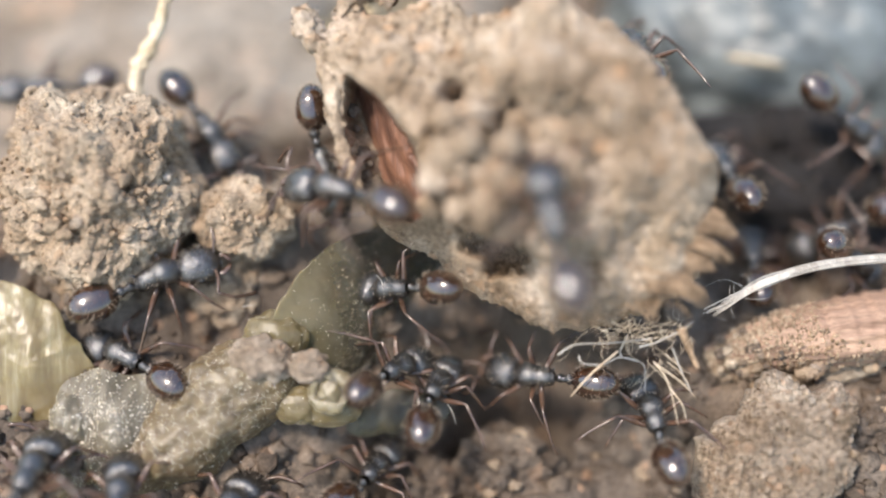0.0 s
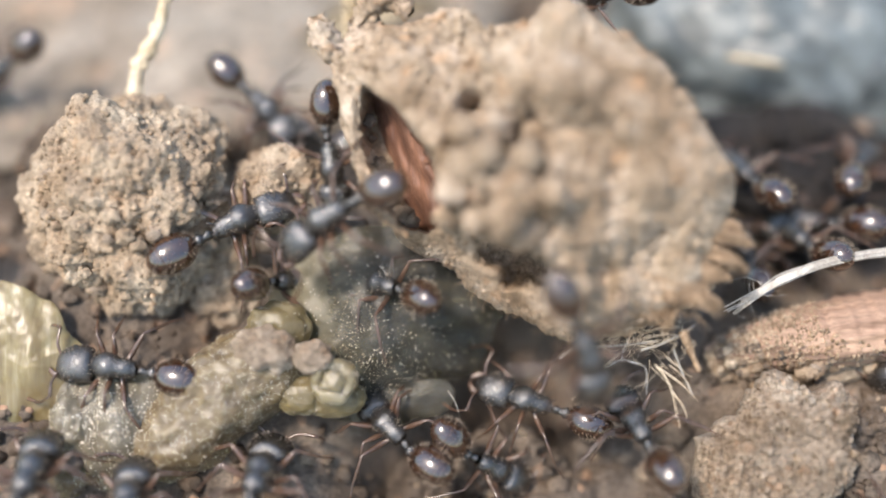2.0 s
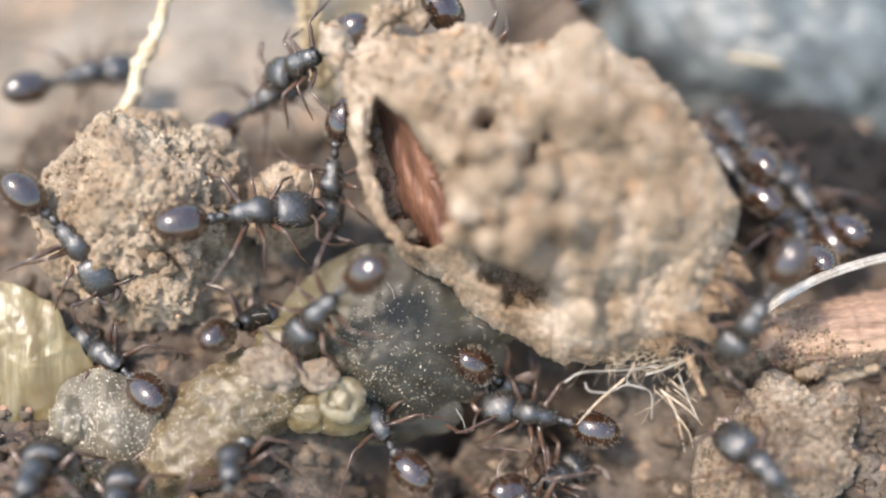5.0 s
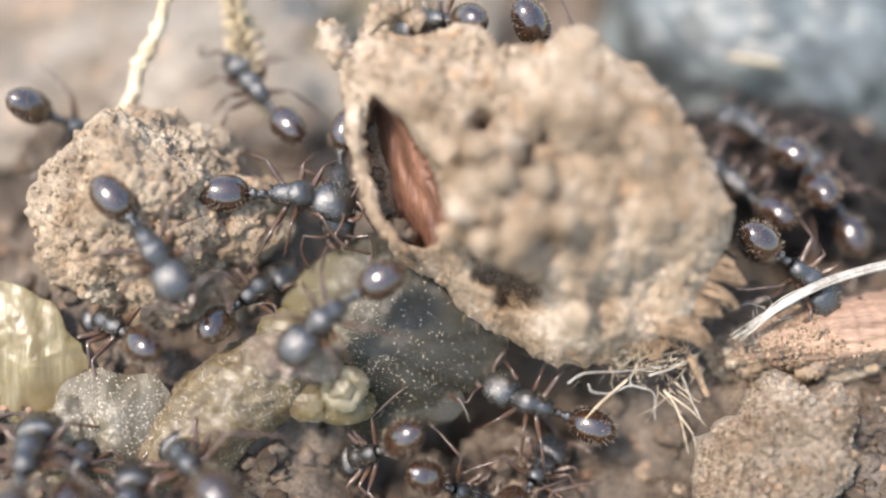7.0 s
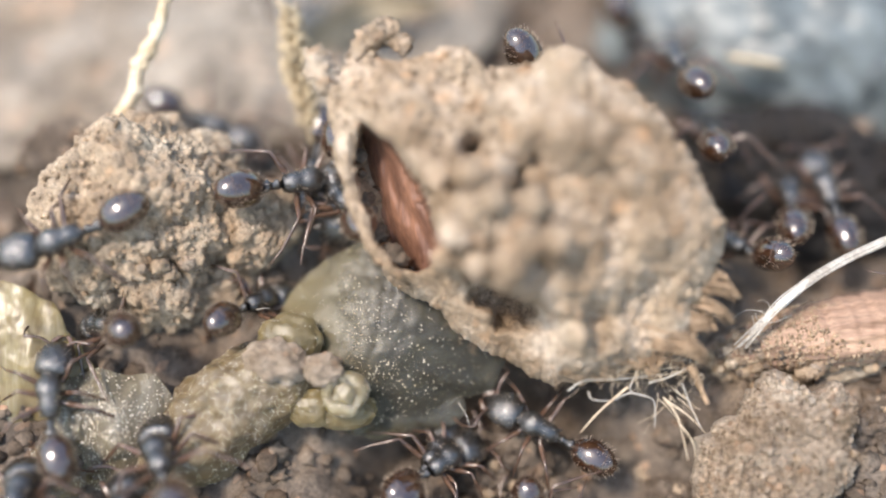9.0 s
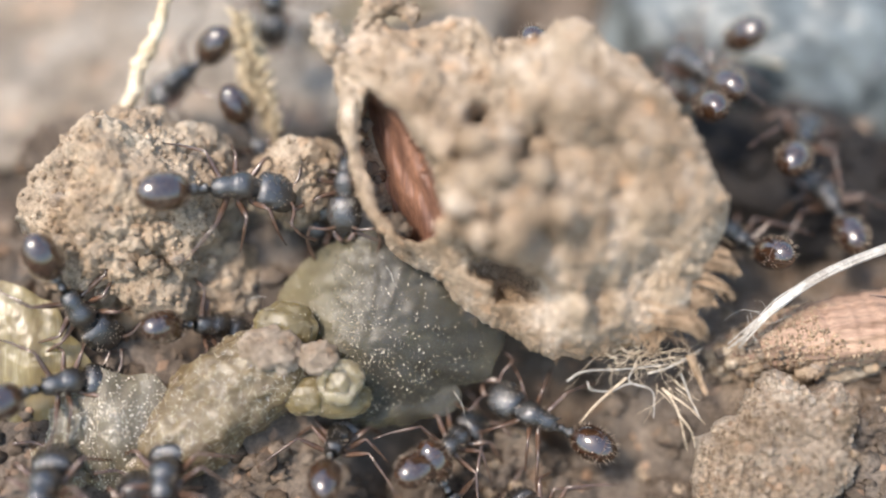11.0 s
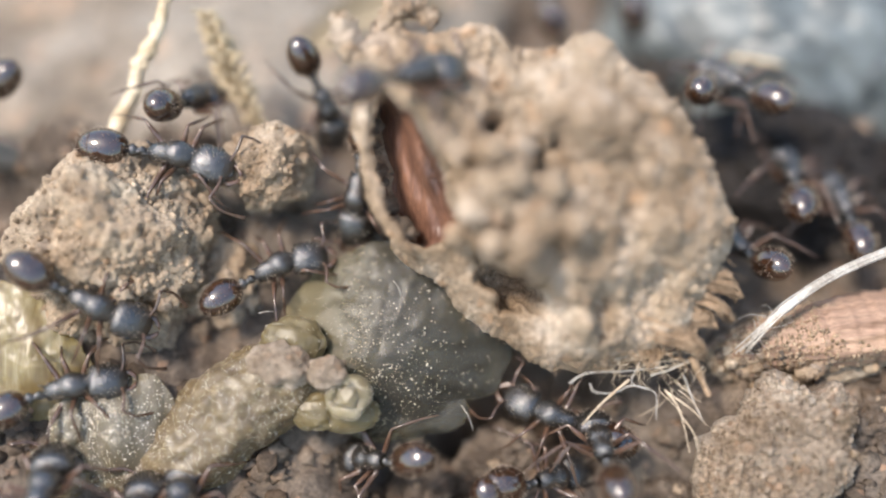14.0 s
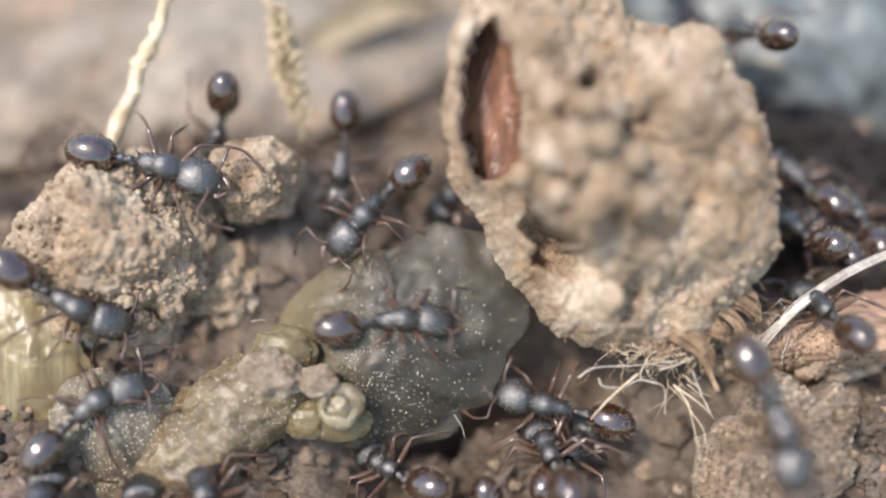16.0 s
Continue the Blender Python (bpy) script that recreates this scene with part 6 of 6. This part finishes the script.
    walk(ANTS[14], [(0, step(2.85, 0.57, 5.10, 99, 0)), (0.25, step(3.56, -1.33, 4.42, 174, 19)), (0.5, step(4.27, -3.23, 3.74, 249, 38)), (1, step(2.42, -2.12, 3.61, 199, 0)), (1.5, step(0.76, -0.14, 3.47, 148, 0)), (1.75, step(2.27, -1.41, 3.63, 222, 21)), (2, step(3.78, -2.67, 3.79, 296, 43)), (2.17, step(3.01, -1.63, 4.26, 238, 39)), (2.33, step(2.24, -0.58, 4.74, 179, 35)), (2.5, step(1.47, 0.47, 5.21, 121, 32)), (3, step(-0.19, 2.31, 5.06, 134, 19)), (3.5, step(-0.19, 1.63, 4.68, 122, 30)), (3.75, step(-1.70, 2.06, 3.46, 162, 34)), (4, step(-3.21, 2.48, 2.24, 202, 39)), (6.5, step(-4.25, 9.66, -2.95, 160, 36)), (9, step(-5.32, 9.73, -4.68, 180, 46)), (10.75, step(-5.75, 9.16, -4.32, 254, 42)), (12.5, step(-6.17, 8.59, -3.97, 327, 38)), (12.75, step(-5.98, 9.52, -2.69, 374, 34)), (13, step(-5.78, 9.15, -1.42, 421, 29)), (13.5, step(-3.84, 5.33, 2.62, 357, 39)), (14, step(-1.00, 4.52, 3.92, 390, 29)), (14.25, step(-1.00, 3.89, 4.11, 319, 21)), (14.5, step(-1.00, 3.26, 4.30, 249, 13)), (15, step(3.55, 0.59, 5.70, 314, 0)), (15.5, step(10.00, -1.67, 1.90, 315, 40)), (16, step(9.38, -5.15, 3.57, 287, 0))])
    walk(ANTS[15], [(0, step(9.61, 2.36, -3.19, 100, 34)), (0.5, step(9.59, 2.15, -3.20, 96, 32)), (1, step(9.88, 2.14, -3.20, 108, 31)), (1.5, step(10.26, 2.35, -3.20, 99, 33)), (2, step(10.32, 2.16, -3.17, 112, 38)), (2.5, step(10.15, 2.14, -3.13, 104, 45)), (3, step(10.20, 1.85, -3.18, 110, 36)), (3.5, step(9.99, 1.74, -3.22, 113, 26)), (4, step(9.82, 2.22, -3.20, 112, 0)), (6.5, step(9.54, 2.79, -3.17, 133, 40)), (7, step(10.06, 1.82, -3.21, 122, 26)), (7.5, step(10.16, 1.73, -3.22, 122, 24)), (8, step(9.48, 2.93, -3.11, 121, 50)), (8.5, step(9.39, 2.84, -3.13, 99, 45)), (9, step(9.01, 3.34, -3.11, 74, 50)), (11.5, step(8.52, 4.79, -3.11, 99, 49)), (12, step(8.63, 4.78, -3.11, 103, 50)), (12.5, step(9.07, 4.42, -3.17, 127, 39)), (13, step(8.07, 4.84, -3.13, 95, 45)), (13.5, step(8.39, 4.94, -3.14, 62, 44)), (14, step(8.97, 5.03, -3.13, 40, 50)), (14.5, step(9.53, 6.12, -3.11, 71, 50)), (14.75, step(9.78, 5.95, -3.17, -4, 49)), (15, step(10.04, 5.77, -3.23, -78, 48)), (15.17, step(10.10, 6.01, -3.19, -136, 49)), (15.33, step(10.16, 6.26, -3.15, -193, 49)), (15.5, step(10.23, 6.51, -3.11, -251, 50)), (16, step(10.44, 6.92, -3.12, -240, 48))])
    walk(ANTS[16], [(0, step(13.35, -0.54, -2.19, -13, 45)), (0.5, step(12.88, -0.39, -2.19, 8, 36)), (1, step(12.85, -0.24, -2.19, 9, 30)), (1.5, step(13.51, -0.07, -2.15, 34, 45)), (2, step(11.88, -0.13, -2.15, 111, 43)), (2.5, step(11.50, -0.33, -2.15, 51, 44)), (3, step(11.60, -0.41, -2.16, 58, 42)), (3.5, step(11.63, -0.37, -2.13, 58, 47)), (4, step(11.51, -0.28, -2.16, 63, 42)), (6.5, step(12.29, 0.41, -2.16, 112, 40)), (6.75, step(11.99, -0.29, -2.15, 40, 30)), (7, step(11.70, -1.00, -2.13, -31, 20)), (7.25, step(10.73, -0.72, -2.14, 43, 32)), (7.5, step(9.76, -0.44, -2.14, 117, 45)), (8, step(9.70, 0.01, -2.13, 147, 50)), (8.5, step(9.50, -0.29, -2.12, 126, 50)), (9, step(9.88, -0.36, -2.14, 125, 46)), (11.5, step(9.93, -0.10, -2.15, 116, 43)), (12, step(9.94, -0.04, -2.13, 118, 47)), (12.5, step(10.17, 0.44, -2.13, 109, 46)), (13, step(9.89, -0.29, -2.15, 114, 43)), (13.5, step(9.84, -0.34, -2.16, 111, 41)), (14, step(9.88, -0.34, -2.17, 112, 40)), (14.5, step(10.09, -0.35, -2.18, 113, 37)), (15, step(10.13, -0.24, -2.13, 117, 46)), (15.17, step(10.50, -0.67, -2.16, 58, 45)), (15.33, step(10.88, -1.10, -2.19, -0, 45)), (15.5, step(11.25, -1.54, -2.21, -59, 44)), (15.67, step(11.43, -0.95, -2.19, -4, 44)), (15.83, step(11.61, -0.36, -2.16, 51, 44)), (16, step(11.79, 0.22, -2.14, 106, 44))])
    walk(ANTS[17], [(0, step(13.75, 4.05, -3.18, -28, 31)), (0.25, step(14.08, 2.97, -3.18, 15, 35)), (0.5, step(14.40, 1.88, -3.17, 58, 38)), (1, step(16.50, 2.89, -3.17, 28, 42)), (2.5, step(16.50, 2.89, -3.17, 28, 42)), (3, step(14.81, 4.69, -3.13, 40, 50)), (3.5, step(15.41, 4.35, -3.14, 24, 50)), (4, step(12.65, 1.87, -3.19, 94, 35)), (6.5, step(12.21, 1.27, -3.19, 115, 0)), (7, step(13.00, 1.96, -3.20, 111, 0)), (7.5, step(13.33, 2.17, -3.14, 127, 45)), (8, step(13.16, 1.76, -3.20, 105, 0)), (8.5, step(13.24, 1.40, -3.23, 99, 14)), (9, step(13.05, 1.68, -3.23, 99, 15)), (11.5, step(13.14, 1.24, -3.18, 103, 36)), (12, step(13.68, 1.57, -3.16, 127, 42)), (12.5, step(13.36, 1.11, -3.22, 104, 27)), (13, step(13.40, 1.10, -3.23, 102, 22)), (13.5, step(13.40, 1.12, -3.23, 98, 21)), (14, step(13.58, 1.17, -3.22, 96, 26)), (14.5, step(13.58, 1.12, -3.21, 96, 28)), (15, step(13.53, 1.00, -3.18, 104, 36)), (15.5, step(13.73, 0.93, -3.19, 100, 34)), (16, step(14.07, 0.83, -3.19, 100, 34))])
    walk(ANTS[18], [(0, step(-14.27, 5.49, -5.05, -174, 0)), (0.5, step(-16.98, 3.59, -5.16, -171, 22)), (0.75, step(-14.75, 5.67, -5.17, -240, 31)), (1, step(-12.52, 7.76, -5.17, -308, 39)), (1.25, step(-14.19, 7.80, -5.18, -254, 35)), (1.5, step(-15.86, 7.85, -5.19, -200, 32)), (2.5, step(-14.68, 4.53, -5.19, -140, 37)), (2.75, step(-13.98, 5.60, -5.19, -82, 39)), (3, step(-13.27, 6.66, -5.19, -23, 41)), (3.5, step(-13.87, 6.00, -5.17, 23, 41)), (4, step(-12.84, 6.59, -4.59, 42, 0)), (6.5, step(-12.57, 4.04, -2.92, -15, 46)), (7, step(-12.55, 3.87, -2.78, -11, 45)), (7.5, step(-13.10, 3.99, -3.07, 11, 50)), (8, step(-13.38, 4.80, -4.66, -3, 44)), (8.5, step(-10.98, 4.76, -5.19, -3, 37)), (9, step(-8.16, 4.13, -5.00, -27, 0)), (10.25, step(-8.68, 5.13, -5.09, -103, 21)), (11.5, step(-8.70, 5.79, -3.00, -180, 43)), (11.67, step(-9.58, 5.63, -3.00, -123, 38)), (11.83, step(-10.46, 5.46, -3.00, -66, 34)), (12, step(-11.34, 5.30, -3.00, -9, 29)), (12.5, step(-9.46, 4.63, -1.60, -13, 21)), (13, step(-8.21, 4.76, -0.70, -2, 0)), (13.5, step(-7.26, 5.08, -0.90, 16, 27)), (14, step(-8.47, 4.41, -1.80, 60, 50)), (14.25, step(-8.61, 4.66, -3.00, 140, 50)), (14.5, step(-8.47, 4.75, -3.00, 219, 50)), (15, step(-7.41, 4.67, -3.00, 198, 43)), (15.5, step(-8.88, 4.54, -3.00, 131, 42)), (15.75, step(-8.18, 4.16, -3.00, 187, 46)), (16, step(-7.46, 3.79, -3.00, 243, 50))])
    walk(ANTS[19], [(0, step(6.26, 5.82, -0.80, 99, 36)), (0.5, step(6.11, 5.84, -0.80, 101, 38)), (1, step(5.99, 5.87, -0.80, 104, 41)), (1.5, step(5.24, 7.07, -0.80, 125, 39)), (2, step(5.43, 7.76, -0.80, 149, 50)), (3.5, step(0.56, 7.81, -0.80, 165, 27)), (3.67, step(0.43, 7.63, -0.80, 108, 25)), (3.83, step(0.29, 7.46, -0.80, 50, 23)), (4, step(0.16, 7.29, -0.80, -7, 22)), (6.5, step(3.46, 5.15, -0.80, -39, 36)), (7, step(3.65, 5.55, -0.80, -41, 34)), (7.5, step(3.81, 5.50, -0.80, -38, 37)), (8, step(3.69, 5.38, -0.80, -43, 36)), (8.5, step(3.84, 5.36, -0.80, -41, 36)), (9, step(3.45, 4.69, -0.80, -39, 34)), (11.5, step(3.86, 4.73, -0.80, -43, 36)), (12.5, step(3.69, 5.10, -0.80, -44, 35)), (13, step(3.86, 5.08, -0.80, -43, 36)), (13.5, step(3.85, 4.75, -0.80, -43, 32)), (14, step(5.07, 7.25, -8.21, -40, 36)), (16, step(9.04, 8.55, -6.78, -34, 45))])
    walk(ANTS[20], [(0, step(11.06, 11.16, -7.01, 23, 39)), (2.5, step(10.91, 10.21, -6.49, -23, 40)), (3, step(9.80, 7.68, -6.92, -28, 37)), (3.5, step(10.51, 6.23, -7.34, -26, 34)), (4, step(8.89, 9.02, -6.76, -23, 39)), (6.5, step(-0.25, 7.08, -0.80, -34, 44)), (6.67, step(-0.17, 7.01, -0.80, -92, 42)), (6.83, step(-0.11, 6.95, -0.80, -150, 41)), (7, step(-0.03, 6.89, -0.80, -208, 40)), (7.5, step(0.62, 7.14, -0.80, -231, 40)), (8, step(0.05, 6.85, -0.80, -198, 39)), (8.17, step(2.66, 8.74, -4.00, -141, 37)), (8.33, step(5.14, 8.15, -7.00, -85, 36)), (8.5, step(7.62, 7.57, -8.69, -28, 34)), (9, step(7.62, 7.60, -7.71, -27, 33)), (10.25, step(8.74, 7.04, -6.25, -101, 38)), (11.5, step(9.86, 6.47, -4.79, -174, 43)), (11.75, step(9.98, 6.53, -6.01, -100, 22)), (12, step(10.10, 6.58, -7.23, -25, 0)), (12.5, step(10.19, 5.13, -7.72, -44, 17)), (12.75, step(10.85, 6.32, -6.71, -122, 8)), (13, step(11.50, 7.52, -5.70, -200, 0)), (13.25, step(11.42, 7.32, -5.94, -272, 16)), (13.5, step(11.33, 7.12, -6.17, -345, 32)), (14, step(7.91, 7.48, -8.07, -403, 37)), (14.25, step(6.92, 8.08, -8.38, -480, 35)), (14.5, step(5.94, 8.68, -8.69, -556, 33)), (16, step(8.01, 11.17, -8.67, -565, 41))])
    walk(ANTS[21], [(0, step(-11.96, -9.58, 1.51, -79, 49)), (4, step(-12.19, -9.55, 1.62, -101, 50)), (4.83, step(-12.15, -9.09, 1.53, -155, 48)), (5.67, step(-12.12, -8.64, 1.44, -210, 47)), (6.5, step(-12.09, -8.19, 1.36, -265, 46)), (7, step(-10.94, -6.87, 1.03, -270, 40)), (7.5, step(-12.02, -6.01, 0.85, -275, 20)), (8, step(-11.87, -6.14, 0.94, -267, 29)), (8.5, step(-11.31, -6.07, 1.09, -267, 26)), (9, step(-11.85, -4.64, 1.00, -261, 0)), (10.25, step(-11.85, -4.48, 0.83, -305, 16)), (11.5, step(-11.84, -4.32, 0.65, -349, 33)), (12, step(-11.69, -4.30, 0.54, -351, 23)), (12.5, step(-11.53, -4.52, 0.62, -351, 0)), (13, step(-11.49, -4.39, 0.61, -349, 0)), (13.5, step(-11.41, -4.54, 0.64, -349, 0)), (14, step(-11.47, -4.45, 0.60, -343, 0)), (14.5, step(-11.56, -3.99, 0.53, -325, 0)), (15, step(-11.36, -4.34, 0.38, -318, 19)), (15.5, step(-10.90, -4.06, 0.54, -318, 0)), (16, step(-10.54, -4.93, 1.02, -319, 0))])
    walk(ANTS[22], [(0, step(16.95, -3.06, -0.44, -0, 50)), (0.83, step(16.09, -3.21, -0.22, -56, 50)), (1.67, step(15.23, -3.35, -0.00, -112, 50)), (2.5, step(14.37, -3.49, 0.22, -168, 50)), (3, step(12.59, -3.53, 0.22, -171, 39)), (3.5, step(9.85, -3.64, 0.98, -176, 31)), (4, step(8.02, -2.92, 3.17, -175, 34)), (5.25, step(9.74, -1.46, 1.72, -104, 39)), (6.5, step(11.46, 0.00, 0.26, -33, 44)), (7, step(11.17, -0.95, -0.45, -31, 25)), (7.5, step(12.73, -1.62, 0.15, 49, 36)), (8, step(14.83, -2.02, 0.43, 23, 48)), (14.5, step(15.10, -3.44, 0.20, 28, 50)), (15.5, step(13.12, -3.16, 0.44, 71, 50)), (16, step(11.81, -2.29, 0.28, 109, 44))])
    walk(ANTS[23], [(0, step(15.28, -8.06, 2.30, -28, 49)), (1, step(14.73, -7.86, 2.32, -86, 49)), (2, step(14.19, -7.67, 2.34, -145, 49)), (3, step(13.64, -7.47, 2.36, -203, 50)), (3.5, step(11.30, -6.49, 2.34, -249, 40)), (4, step(9.53, -5.03, 2.30, -287, 0)), (5.25, step(9.42, -7.50, 2.30, -213, 21)), (6.5, step(9.30, -9.96, 2.30, -140, 42)), (16, step(10.86, -10.00, 2.27, -90, 50))])
    walk(ANTS[24], [(0, step(-5.17, 10.59, -5.14, 152, 49)), (1, step(-4.50, 8.63, -5.18, 133, 37)), (1.5, step(-4.21, 5.87, -5.20, 152, 27)), (2, step(-5.15, 4.08, -5.13, 154, 0)), (2.5, step(-7.00, 9.52, -5.22, 106, 26)), (3, step(-7.73, 11.23, -5.17, 111, 39)), (9, step(-6.09, 10.56, -5.13, 140, 50)), (11.5, step(-7.77, 9.63, -3.60, 167, 48)), (12, step(-9.07, 8.09, -3.60, 168, 44)), (12.5, step(-9.93, 6.86, -3.60, 163, 49)), (13, step(-11.94, 8.24, -3.60, 152, 49)), (13.5, step(-15.36, 6.55, -3.60, 147, 36)), (14, step(-15.65, 4.64, -3.60, 192, 44)), (14.5, step(-14.51, 3.51, -3.60, 246, 31)), (15, step(-15.82, 2.45, -3.60, 220, 29)), (16, step(-18.15, 2.08, -3.60, 214, 47))])
    walk(ANTS[25], [(0, step(17.48, 4.90, -4.14, 34, 48)), (1.5, step(16.80, 3.64, -4.03, 35, 42)), (2, step(14.23, 2.61, -3.66, 48, 36)), (2.5, step(13.40, 2.46, -3.37, 33, 44)), (3, step(13.14, 2.41, -3.34, 3, 47)), (3.5, step(13.52, 2.18, -3.40, -21, 48)), (4, step(16.80, 1.84, -3.98, -6, 46)), (14, step(17.48, 2.93, -4.14, 34, 48)), (16, step(17.48, 2.93, -4.14, 34, 48))])
    walk(ANTS[26], [(0, step(10.60, -0.56, -3.60, 80, 30)), (2, step(10.40, -0.37, -3.60, 90, 30)), (3, step(10.01, 1.18, -3.60, 95, 30)), (4, step(9.72, 3.51, -3.60, 100, 30)), (6.5, step(10.89, 3.51, -3.60, 110, 30)), (7, step(10.69, 3.71, -3.60, 120, 30)), (8, step(9.04, 5.26, -3.60, 110, 35)), (9, step(8.07, 6.04, -3.60, 100, 35)), (11.5, step(8.85, 5.65, -3.60, 120, 35)), (12.5, step(8.56, 5.26, -3.60, 125, 35)), (13.5, step(9.43, 5.65, -3.60, 130, 30)), (14.5, step(10.60, 4.68, -3.60, 120, 30)), (15, step(11.37, 3.51, -3.60, 110, 30)), (16, step(12.15, 2.15, -3.60, 115, 30))])
    walk(ANTS[27], [(0, step(13.63, 0.41, -3.40, 200, 35)), (1.5, step(13.05, 0.41, -3.40, 170, 35)), (3, step(12.47, 1.18, -3.40, 150, 40)), (4, step(12.86, 0.60, -3.40, 140, 40)), (6.5, step(11.89, 2.14, -3.40, 110, 35)), (7.5, step(12.28, 2.72, -3.40, 100, 35)), (9, step(11.79, 1.37, -3.40, 80, 35)), (11.5, step(12.28, 3.69, -3.40, 60, 35)), (12.5, step(11.89, 2.72, -3.40, 75, 35)), (14, step(11.89, 2.14, -3.40, 85, 35)), (15, step(12.66, 0.79, -3.40, 100, 35)), (16, step(12.86, 0.41, -3.40, 110, 35))])
    walk(ANTS[28], [(0, step(-2.39, -7.46, -0.50, 60, 40)), (0.5, step(-0.43, -7.46, -0.50, 20, 40)), (1, step(2.60, -7.28, -0.50, 350, 40)), (2, step(1.18, -6.93, -0.50, 340, 40)), (3, step(5.81, -6.22, -0.50, 340, 35)), (4, step(3.13, -7.28, -0.50, 20, 35)), (6.5, step(3.49, -7.64, -0.50, 40, 35)), (7.5, step(1.53, -7.28, -0.50, 80, 35)), (8, step(0.28, -7.46, -0.50, 90, 35)), (9, step(-0.43, -6.93, -0.50, 60, 35)), (11.5, step(0.28, -6.39, -0.50, 50, 35)), (12.5, step(0.82, -6.04, -0.50, 55, 35)), (13.5, step(2.60, -7.28, -0.50, 20, 35)), (15, step(3.49, -7.64, -0.50, 30, 35)), (16, step(4.02, -6.75, -0.50, 60, 35))])
    # legs swing in two sets of three
    for n, ant in enumerate(ANTS):
        legs = [o for o in ant.children if o.name.split(".")[0] == "leg"]
        for k, leg in enumerate(legs):
            rest = leg.matrix_basis.copy()
            phase = (k + (k >= 3)) % 2 + 0.37 * n
            walk(leg, [(0.4 * i, rest @ pose(0, 0, 0, 0, 5 * math.sin(math.pi * (i + phase)), 13 * math.sin(2.1 * i + math.pi * phase))) for i in range(41)])
        for feeler in [o for o in ant.children_recursive if o.name.split(".")[0] == "head"]:
            rest = feeler.matrix_basis.copy()
            walk(feeler, [(0.8 * i, rest @ pose(0, 0, 0, 0, 3 * math.sin(1.7 * i + n), 7 * math.sin(1.3 * i + 2.0 * n))) for i in range(21)])


motions()
